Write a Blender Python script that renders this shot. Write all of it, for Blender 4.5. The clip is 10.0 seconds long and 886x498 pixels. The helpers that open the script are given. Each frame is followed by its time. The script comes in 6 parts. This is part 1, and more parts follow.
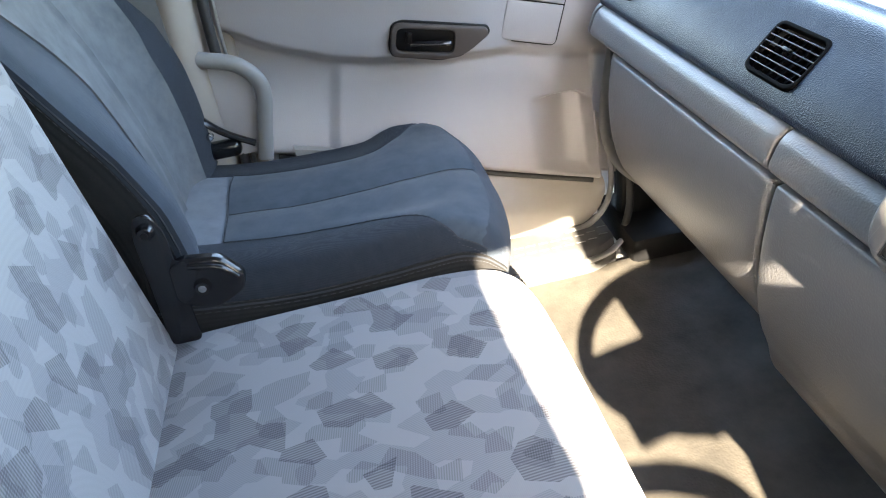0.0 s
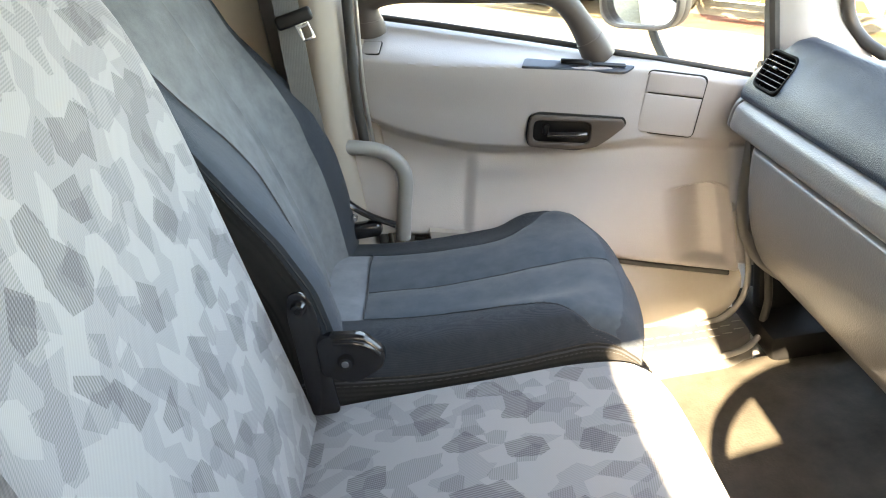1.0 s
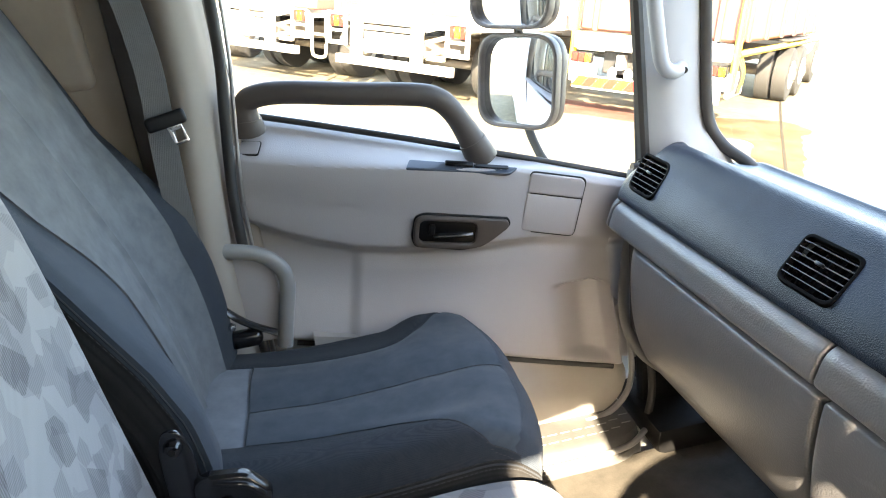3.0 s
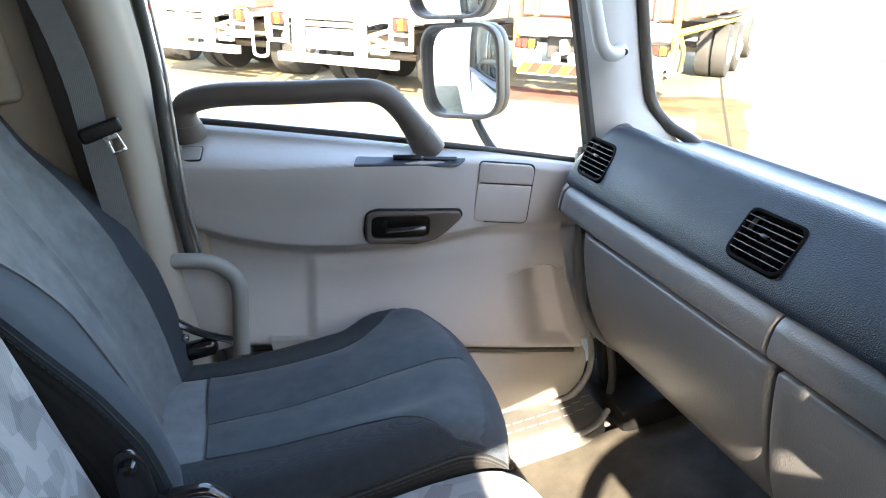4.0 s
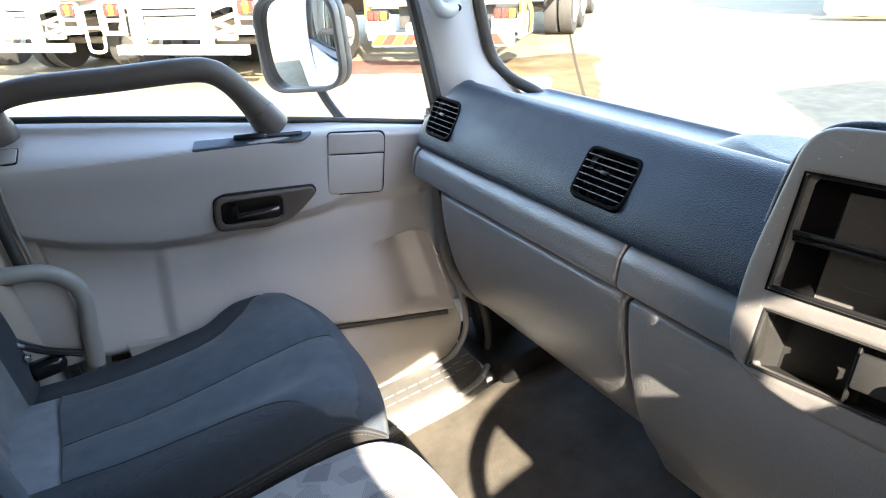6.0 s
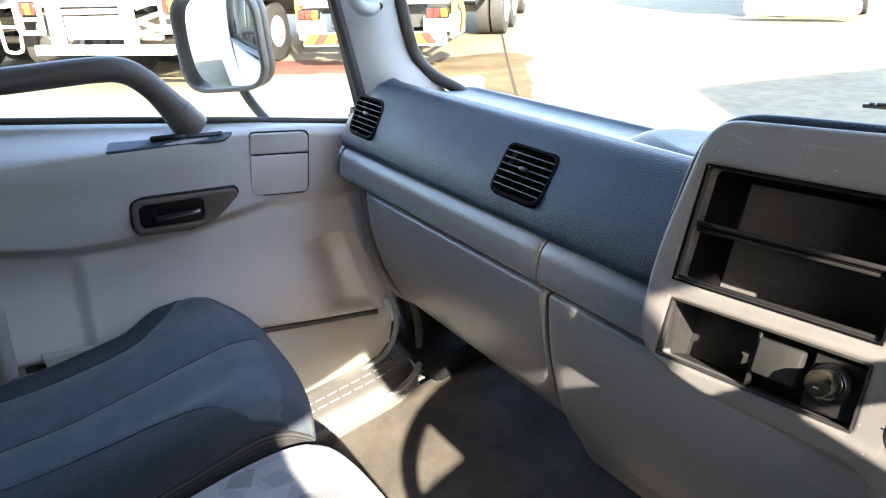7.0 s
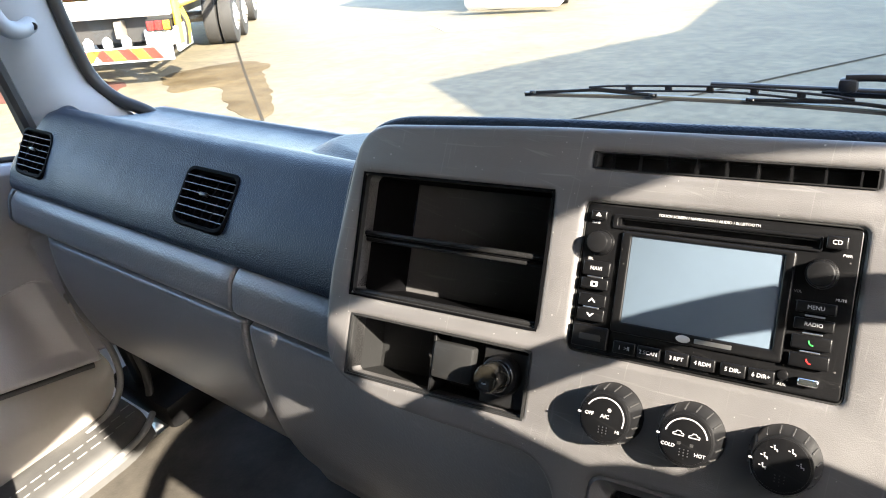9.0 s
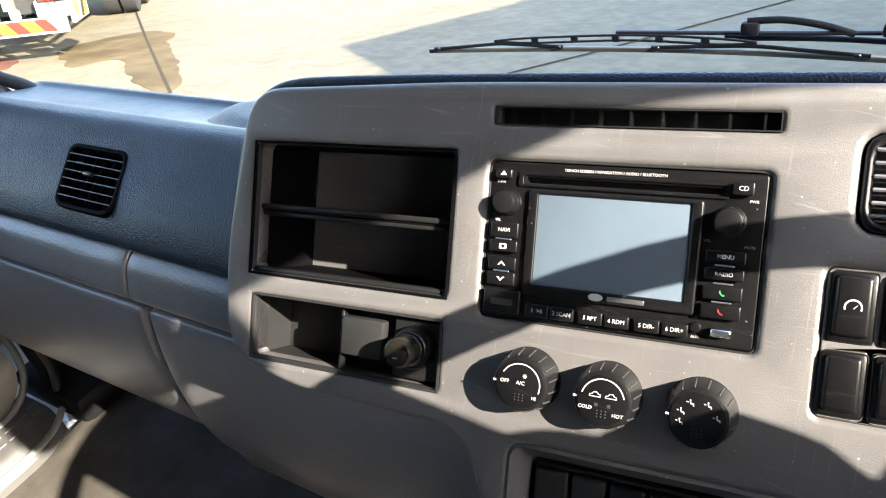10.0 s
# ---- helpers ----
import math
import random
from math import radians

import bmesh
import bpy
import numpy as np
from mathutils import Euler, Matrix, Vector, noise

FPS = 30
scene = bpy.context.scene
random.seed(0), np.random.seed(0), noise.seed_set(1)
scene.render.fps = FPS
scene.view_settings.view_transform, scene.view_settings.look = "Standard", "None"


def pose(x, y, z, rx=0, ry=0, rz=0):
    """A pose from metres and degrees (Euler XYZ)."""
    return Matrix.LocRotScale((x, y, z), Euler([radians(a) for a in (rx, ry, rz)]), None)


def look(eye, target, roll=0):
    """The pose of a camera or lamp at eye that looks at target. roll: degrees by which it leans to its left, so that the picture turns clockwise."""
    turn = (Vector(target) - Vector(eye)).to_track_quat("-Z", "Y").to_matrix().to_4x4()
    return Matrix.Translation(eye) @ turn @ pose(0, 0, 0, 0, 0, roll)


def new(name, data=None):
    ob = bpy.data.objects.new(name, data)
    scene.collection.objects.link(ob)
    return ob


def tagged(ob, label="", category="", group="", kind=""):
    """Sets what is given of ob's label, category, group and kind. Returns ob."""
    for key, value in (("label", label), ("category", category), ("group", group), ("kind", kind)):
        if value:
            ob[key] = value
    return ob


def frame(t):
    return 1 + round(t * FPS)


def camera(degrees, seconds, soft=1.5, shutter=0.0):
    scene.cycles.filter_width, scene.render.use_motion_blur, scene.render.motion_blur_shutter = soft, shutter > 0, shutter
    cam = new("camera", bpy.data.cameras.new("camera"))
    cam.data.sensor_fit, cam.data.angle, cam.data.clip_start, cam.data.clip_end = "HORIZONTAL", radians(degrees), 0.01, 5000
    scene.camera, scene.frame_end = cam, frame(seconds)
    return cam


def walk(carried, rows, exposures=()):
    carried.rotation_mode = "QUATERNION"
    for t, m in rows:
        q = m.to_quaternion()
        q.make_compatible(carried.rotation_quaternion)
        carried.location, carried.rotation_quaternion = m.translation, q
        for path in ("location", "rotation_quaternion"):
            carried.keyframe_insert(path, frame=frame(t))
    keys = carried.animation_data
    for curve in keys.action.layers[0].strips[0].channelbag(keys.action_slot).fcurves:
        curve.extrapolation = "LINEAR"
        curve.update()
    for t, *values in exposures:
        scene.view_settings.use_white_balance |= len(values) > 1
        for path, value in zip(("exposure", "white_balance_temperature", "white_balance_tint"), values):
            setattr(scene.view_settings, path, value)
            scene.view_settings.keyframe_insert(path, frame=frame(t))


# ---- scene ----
cam = camera(61.8, 10.0, 1.1)
PATH = [
    (0, (0.134, 0.005, 1.013), (0.329, 1.673, -0.071), -8.3),
    (0.5, (0.123, -0.016, 1.013), (0.068, 1.715, 0.013), -10.7),
    (1, (0.105, -0.009, 1.045), (0.032, 1.793, 0.181), -10.0),
    (1.5, (0.091, 0.026, 1.068), (0.037, 1.868, 0.293), -9.1),
    (2, (0.084, 0.017, 1.098), (0.064, 1.897, 0.416), -7.9),
    (2.5, (0.073, 0.06, 1.09), (0.276, 1.925, 0.399), -6.6),
    (2.7, (0.08, 0.064, 1.088), (0.33, 1.918, 0.375), -6.6),
    (4, (0.101, 0.073, 1.085), (0.5, 1.877, 0.319), -9.2),
    (4.5, (0.103, 0.082, 1.082), (0.577, 1.858, 0.293), -10.8),
    (5, (0.111, 0.085, 1.076), (0.649, 1.827, 0.253), -11.8),
    (6.5, (0.159, 0.068, 1.046), (0.897, 1.698, 0.152), -12.4),
    (7, (0.166, 0.063, 1.045), (0.973, 1.652, 0.137), -11.8),
    (7.5, (0.186, 0.056, 1.045), (1.061, 1.597, 0.116), -12.4),
    (8, (0.222, 0.048, 1.038), (1.22, 1.49, 0.076), -12.9),
    (8.5, (0.248, 0.048, 1.023), (1.395, 1.354, 0.034), -11.9),
    (9, (0.276, 0.033, 1.022), (1.526, 1.226, 0.014), -11.3),
    (9.5, (0.299, 0.035, 1.014), (1.616, 1.141, -0.006), -11.2),
    (10, (0.312, 0.037, 1.002), (1.619, 1.055, -0.119), -11.8),
]
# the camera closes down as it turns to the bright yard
# LEVEL turns the cab's drawing axes, which lie along its door line, upright
LEVEL = pose(0, 0, 0, 0, -10, 0)
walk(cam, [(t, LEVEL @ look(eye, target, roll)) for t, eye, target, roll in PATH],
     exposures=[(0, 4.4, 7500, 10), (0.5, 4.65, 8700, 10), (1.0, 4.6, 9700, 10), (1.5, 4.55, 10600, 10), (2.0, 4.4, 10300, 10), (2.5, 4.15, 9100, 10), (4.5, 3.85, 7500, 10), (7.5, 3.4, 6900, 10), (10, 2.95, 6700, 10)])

# ---- light: low sun from the driver's side, clear sky ----
SUN_WAY = (LEVEL.to_3x3() @ Vector((0.16, 0.85, -0.53))).normalized()
world = bpy.data.worlds.new("sky")
scene.world = world
world.use_nodes = True
_nt = world.node_tree
_sky = _nt.nodes.new("ShaderNodeTexSky")
_sky.sky_type = "NISHITA"
_sky.sun_disc = False
_sky.sun_elevation = math.asin(-SUN_WAY.z)
_sky.sun_rotation = math.atan2(-SUN_WAY.x, -SUN_WAY.y)
_sky.air_density, _sky.dust_density, _sky.ozone_density = 1.0, 1.0, 0.9
_bg = _nt.nodes["Background"]
_bg.inputs["Strength"].default_value = 0.215
_nt.links.new(_sky.outputs[0], _bg.inputs["Color"])

_sun = new("sun", bpy.data.lights.new("sun", "SUN"))
_sun.data.energy, _sun.data.angle, _sun.data.color = 4.6, radians(0.53), (1.0, 0.92, 0.80)
_sun.matrix_world = look((0, -20, 14), Vector((0, -20, 14)) + SUN_WAY)


# ---- materials ----
def mat(name, color, rough=0.5, metal=0.0, vary=0.0, vary_scale=6.0, grain=0.0, grain_scale=900.0, grain_kind="noise", spec=0.5, second=None, sheen=0.0, coat=0.0, rough_vary=0.0):
    """A surface: base colour with slow variation towards `second`, fine grain as bump."""
    m = bpy.data.materials.new(name)
    m.use_nodes = True
    nt = m.node_tree
    b = nt.nodes["Principled BSDF"]
    b.inputs["Base Color"].default_value = (*color, 1)
    b.inputs["Roughness"].default_value = rough
    b.inputs["Metallic"].default_value = metal
    b.inputs["Specular IOR Level"].default_value = spec
    b.inputs["Sheen Weight"].default_value = sheen
    b.inputs["Coat Weight"].default_value = coat
    tc = nt.nodes.new("ShaderNodeTexCoord")
    if vary > 0:
        n = nt.nodes.new("ShaderNodeTexNoise")
        n.inputs["Scale"].default_value, n.inputs["Detail"].default_value, n.inputs["Roughness"].default_value = vary_scale, 6, 0.65
        nt.links.new(tc.outputs["Object"], n.inputs["Vector"])
        r = nt.nodes.new("ShaderNodeMapRange")
        r.inputs["From Min"].default_value, r.inputs["From Max"].default_value = 0.35, 0.7
        r.inputs["To Max"].default_value = vary
        nt.links.new(n.outputs[0], r.inputs["Value"])
        mx = nt.nodes.new("ShaderNodeMix")
        mx.data_type = "RGBA"
        mx.inputs[6].default_value = (*color, 1)
        mx.inputs[7].default_value = (*(second or [c * 0.6 for c in color]), 1)
        nt.links.new(r.outputs[0], mx.inputs[0])
        nt.links.new(mx.outputs[2], b.inputs["Base Color"])
        if rough_vary:
            r2 = nt.nodes.new("ShaderNodeMapRange")
            r2.inputs["From Min"].default_value, r2.inputs["From Max"].default_value = 0.3, 0.7
            r2.inputs["To Min"].default_value, r2.inputs["To Max"].default_value = rough - rough_vary, rough + rough_vary
            nt.links.new(n.outputs[0], r2.inputs["Value"])
            nt.links.new(r2.outputs[0], b.inputs["Roughness"])
    if grain > 0:
        bp = nt.nodes.new("ShaderNodeBump")
        bp.inputs["Strength"].default_value, bp.inputs["Distance"].default_value = grain, 0.001
        if grain_kind == "leather":
            g = nt.nodes.new("ShaderNodeTexVoronoi")
            g.feature = "SMOOTH_F1"
            g.inputs["Scale"].default_value = grain_scale
            nt.links.new(tc.outputs["Object"], g.inputs["Vector"])
            nt.links.new(g.outputs["Distance"], bp.inputs["Height"])
        elif grain_kind == "weave":
            w1, w2 = nt.nodes.new("ShaderNodeTexWave"), nt.nodes.new("ShaderNodeTexWave")
            w1.bands_direction, w2.bands_direction = "Y", "Z"
            for w in (w1, w2):
                w.inputs["Scale"].default_value = grain_scale
                nt.links.new(tc.outputs["Object"], w.inputs["Vector"])
            ad = nt.nodes.new("ShaderNodeMath")
            ad.operation = "MAXIMUM"
            nt.links.new(w1.outputs[0], ad.inputs[0]), nt.links.new(w2.outputs[0], ad.inputs[1])
            nt.links.new(ad.outputs[0], bp.inputs["Height"])
        else:
            g = nt.nodes.new("ShaderNodeTexNoise")
            g.inputs["Scale"].default_value, g.inputs["Detail"].default_value = grain_scale, 3
            nt.links.new(tc.outputs["Object"], g.inputs["Vector"])
            nt.links.new(g.outputs[0], bp.inputs["Height"])
        nt.links.new(bp.outputs[0], b.inputs["Normal"])
    return m


M = dict(
    dash_top=mat("dark_leather_grain_plastic", (0.008, 0.016, 0.033), 0.42, vary=0.4, vary_scale=14, grain=0.85, grain_scale=600, grain_kind="leather", rough_vary=0.05, spec=0.26),
    dash_mid=mat("grey_dash_plastic", (0.158, 0.156, 0.160), 0.34, vary=0.15, vary_scale=5, grain=0.45, grain_scale=380, grain_kind="leather", rough_vary=0.015),
    door=mat("warm_grey_door_plastic", (0.375, 0.352, 0.350), 0.31, vary=0.10, vary_scale=5, grain=0.22, grain_scale=480, grain_kind="leather", rough_vary=0.015),
    kick=mat("beige_kick_panel_plastic", (0.36, 0.33, 0.295), 0.45, vary=0.35, vary_scale=12, grain=0.12, grain_scale=700, second=(0.28, 0.25, 0.215)),
    console=mat("scuffed_grey_brown_plastic", (0.088, 0.084, 0.084), 0.45, vary=0.35, vary_scale=30, grain=0.3, grain_scale=1400, second=(0.112, 0.108, 0.107), rough_vary=0.08),
    black=mat("black_plastic", (0.0042, 0.0042, 0.0046), 0.30, vary=0.3, vary_scale=40, grain=0.1, grain_scale=1500, spec=0.28),
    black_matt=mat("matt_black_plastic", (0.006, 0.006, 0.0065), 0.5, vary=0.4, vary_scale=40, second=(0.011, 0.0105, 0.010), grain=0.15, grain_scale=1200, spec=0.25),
    black_gloss=mat("gloss_black_steel", (0.01, 0.01, 0.011), 0.15, vary=0.2, vary_scale=30),
    rubber=mat("black_rubber", (0.02, 0.02, 0.02), 0.55, vary=0.4, vary_scale=25, second=(0.04, 0.037, 0.033)),
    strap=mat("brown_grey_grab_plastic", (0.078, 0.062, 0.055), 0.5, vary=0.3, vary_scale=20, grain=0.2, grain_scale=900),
    handle_grey=mat("grey_moulded_plastic", (0.24, 0.235, 0.23), 0.45, vary=0.2, vary_scale=15, grain=0.1, grain_scale=900),
    pillar=mat("pale_grey_pillar_plastic", (0.31, 0.335, 0.36), 0.5, vary=0.2, vary_scale=8, grain=0.1, grain_scale=900),
    trim=mat("beige_cab_trim", (0.275, 0.235, 0.200), 0.7, vary=0.4, vary_scale=6, second=(0.205, 0.175, 0.148), grain=0.1, grain_scale=600),
    roof=mat("roof_lining", (0.15, 0.145, 0.14), 0.9, vary=0.2, vary_scale=8, grain=0.2, grain_scale=500),
    floor=mat("worn_rubber_floor_mat", (0.075, 0.067, 0.056), 0.55, vary=0.8, vary_scale=9, second=(0.026, 0.024, 0.021), grain=0.5, grain_scale=210, grain_kind="leather", rough_vary=0.12, spec=0.3),
    white=mat("white_body_paint", (0.78, 0.79, 0.80), 0.25, vary=0.15, vary_scale=3, coat=0.4),
    chrome=mat("polished_steel", (0.7, 0.7, 0.7), 0.12, metal=1.0),
    steel=mat("dull_steel", (0.45, 0.45, 0.45), 0.35, metal=1.0, vary=0.3, vary_scale=30),
    suede=mat("blue_grey_suede", (0.032, 0.047, 0.063), 0.95, vary=0.8, vary_scale=26, second=(0.060, 0.073, 0.090), grain=0.25, grain_scale=1600, sheen=0.15, spec=0.2),
    suede_light=mat("pale_grey_suede", (0.112, 0.119, 0.126), 0.95, vary=0.9, vary_scale=22, second=(0.062, 0.068, 0.074), grain=0.25, grain_scale=1600, sheen=0.1, spec=0.2),
    bolster=mat("navy_black_seat_cloth", (0.017, 0.022, 0.030), 0.9, vary=0.5, vary_scale=60, second=(0.028, 0.034, 0.044), grain=0.5, grain_scale=260, grain_kind="weave", sheen=0.05, spec=0.25),
    flank=mat("brown_black_seat_cloth", (0.015, 0.0145, 0.0145), 0.9, vary=0.5, vary_scale=60, second=(0.022, 0.021, 0.020), grain=0.6, grain_scale=240, grain_kind="weave", sheen=0.05, spec=0.2),
    bolster_blue=mat("dark_blue_seat_weave", (0.030, 0.040, 0.054), 0.9, vary=0.5, vary_scale=60, second=(0.044, 0.055, 0.071), grain=0.5, grain_scale=260, grain_kind="weave", sheen=0.1, spec=0.25),
    suede_strip=mat("grey_suede", (0.155, 0.168, 0.186), 0.95, vary=0.8, vary_scale=26, second=(0.105, 0.117, 0.132), grain=0.25, grain_scale=1600, sheen=0.1, spec=0.2),
    rear_trim=mat("brown_grey_rear_trim", (0.44, 0.375, 0.305), 0.75, vary=0.4, vary_scale=6, grain=0.1, grain_scale=600),
    tread=mat("grey_sill_tread", (0.085, 0.083, 0.080), 0.5, vary=0.5, vary_scale=18, grain=0.2, grain_scale=600, rough_vary=0.08),
    tray=mat("dark_grey_tray_plastic", (0.017, 0.017, 0.017), 0.5, vary=0.4, vary_scale=30, grain=0.2, grain_scale=1200, spec=0.2),
    bronze=mat("dark_bronze_lacquer", (0.02, 0.018, 0.014), 0.16, metal=0.4, vary=0.3, vary_scale=60),
    # Blue of the reflected sky is mixed into the switch plate's colour.
    switch_gloss=mat("sky_sheen_switch_plastic", (0.055, 0.07, 0.095), 0.12, vary=0.2, vary_scale=20),
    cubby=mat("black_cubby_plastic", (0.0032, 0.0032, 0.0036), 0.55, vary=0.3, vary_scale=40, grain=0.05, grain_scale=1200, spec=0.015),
    # Louvre grey is raised to paint in the sky light on their edges.
    louvre=mat("sky_lit_louvre_plastic", (0.11, 0.115, 0.125), 0.25, vary=0.3, vary_scale=40),
    seam=mat("dark_seam_thread", (0.026, 0.031, 0.038), 0.9),
    stitch=mat("grey_stitching_thread", (0.038, 0.043, 0.05), 0.9),
    belt=mat("grey_belt_webbing", (0.12, 0.118, 0.115), 0.7, vary=0.3, vary_scale=60, grain=0.5, grain_scale=400, grain_kind="weave"),
    letter=mat("white_print", (0.42, 0.42, 0.42), 0.6),
    spine=mat("dull_olive_steel", (0.16, 0.155, 0.12), 0.4, metal=0.6, vary=0.3, vary_scale=60),
    print_red=mat("red_print", (0.30, 0.012, 0.012), 0.5),
    print_green=mat("green_print", (0.02, 0.22, 0.05), 0.5),
    screen=mat("dusty_switched_off_screen", (0.085, 0.115, 0.148), 0.35, vary=0.3, vary_scale=12, spec=0.6),
    knob=mat("black_knob_plastic", (0.0065, 0.0065, 0.007), 0.32, vary=0.3, vary_scale=60, spec=0.3),
)


def scuffed(m, speck=0.5, scratch=0.4, tone=(0.32, 0.31, 0.30)):
    """Adds pale dust specks and fine scratches in two directions to a plastic."""
    nt = m.node_tree
    L = nt.links.new
    b = nt.nodes["Principled BSDF"]
    tc = [n for n in nt.nodes if n.type == "TEX_COORD"][0]
    v = nt.nodes.new("ShaderNodeTexVoronoi")
    v.inputs["Scale"].default_value = 190
    L(tc.outputs["Object"], v.inputs["Vector"])
    sep = nt.nodes.new("ShaderNodeSeparateColor")
    L(v.outputs["Color"], sep.inputs[0])
    size = nt.nodes.new("ShaderNodeMapRange")
    size.inputs["From Min"].default_value, size.inputs["To Min"].default_value, size.inputs["To Max"].default_value = 0.75, 0.0, 0.16
    L(sep.outputs[0], size.inputs["Value"])
    dot = nt.nodes.new("ShaderNodeMath")
    dot.operation = "LESS_THAN"
    L(v.outputs["Distance"], dot.inputs[0]), L(size.outputs[0], dot.inputs[1])
    amount = nt.nodes.new("ShaderNodeMath")
    amount.operation = "MULTIPLY"
    amount.inputs[1].default_value = speck
    L(dot.outputs[0], amount.inputs[0])
    total = amount.outputs[0]
    for turn, stretch in ((0.5, (14, 14, 520)), (-0.7, (520, 18, 18)), (1.1, (16, 560, 16))):
        mp = nt.nodes.new("ShaderNodeMapping")
        mp.inputs["Rotation"].default_value = (turn, turn * 0.6, turn * 1.3)
        mp.inputs["Scale"].default_value = stretch
        L(tc.outputs["Object"], mp.inputs["Vector"])
        n = nt.nodes.new("ShaderNodeTexNoise")
        n.inputs["Scale"].default_value, n.inputs["Detail"].default_value = 1.0, 2
        L(mp.outputs[0], n.inputs["Vector"])
        r = nt.nodes.new("ShaderNodeMapRange")
        r.inputs["From Min"].default_value, r.inputs["From Max"].default_value, r.inputs["To Max"].default_value = 0.66, 0.74, scratch
        L(n.outputs[0], r.inputs["Value"])
        mx = nt.nodes.new("ShaderNodeMath")
        mx.operation = "MAXIMUM"
        L(total, mx.inputs[0]), L(r.outputs[0], mx.inputs[1])
        total = mx.outputs[0]
    mix = nt.nodes.new("ShaderNodeMix")
    mix.data_type = "RGBA"
    mix.inputs[7].default_value = (*tone, 1)
    L(total, mix.inputs[0])
    old = b.inputs["Base Color"]
    if old.links:
        L(old.links[0].from_socket, mix.inputs[6])
    else:
        mix.inputs[6].default_value = old.default_value
    L(mix.outputs[2], old)


scuffed(M["console"], 0.5, 0.13)
scuffed(M["black"], 0.18, 0.015)
scuffed(M["knob"], 0.10, 0.0)
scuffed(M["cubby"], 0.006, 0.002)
scuffed(M["tray"], 0.15, 0.03)
scuffed(M["dash_mid"], 0.25, 0.10)


def mirror_glass():
    m = bpy.data.materials.new("mirror_glass")
    m.use_nodes = True
    b = m.node_tree.nodes["Principled BSDF"]
    b.inputs["Base Color"].default_value = (0.85, 0.87, 0.88, 1)
    b.inputs["Metallic"].default_value, b.inputs["Roughness"].default_value = 1.0, 0.015
    return m


def clear_glass():
    m = bpy.data.materials.new("clear_glass")
    m.use_nodes = True
    nt = m.node_tree
    nt.nodes.remove(nt.nodes["Principled BSDF"])
    t, g, mx = (nt.nodes.new(k) for k in ("ShaderNodeBsdfTransparent", "ShaderNodeBsdfGlossy", "ShaderNodeMixShader"))
    t.inputs[0].default_value = (0.97, 0.98, 0.975, 1)
    g.inputs["Roughness"].default_value = 0.02
    mx.inputs[0].default_value = 0.03
    nt.links.new(t.outputs[0], mx.inputs[1]), nt.links.new(g.outputs[0], mx.inputs[2])
    nt.links.new(mx.outputs[0], nt.nodes["Material Output"].inputs["Surface"])
    return m


M["mirror"], M["glass"] = mirror_glass(), clear_glass()


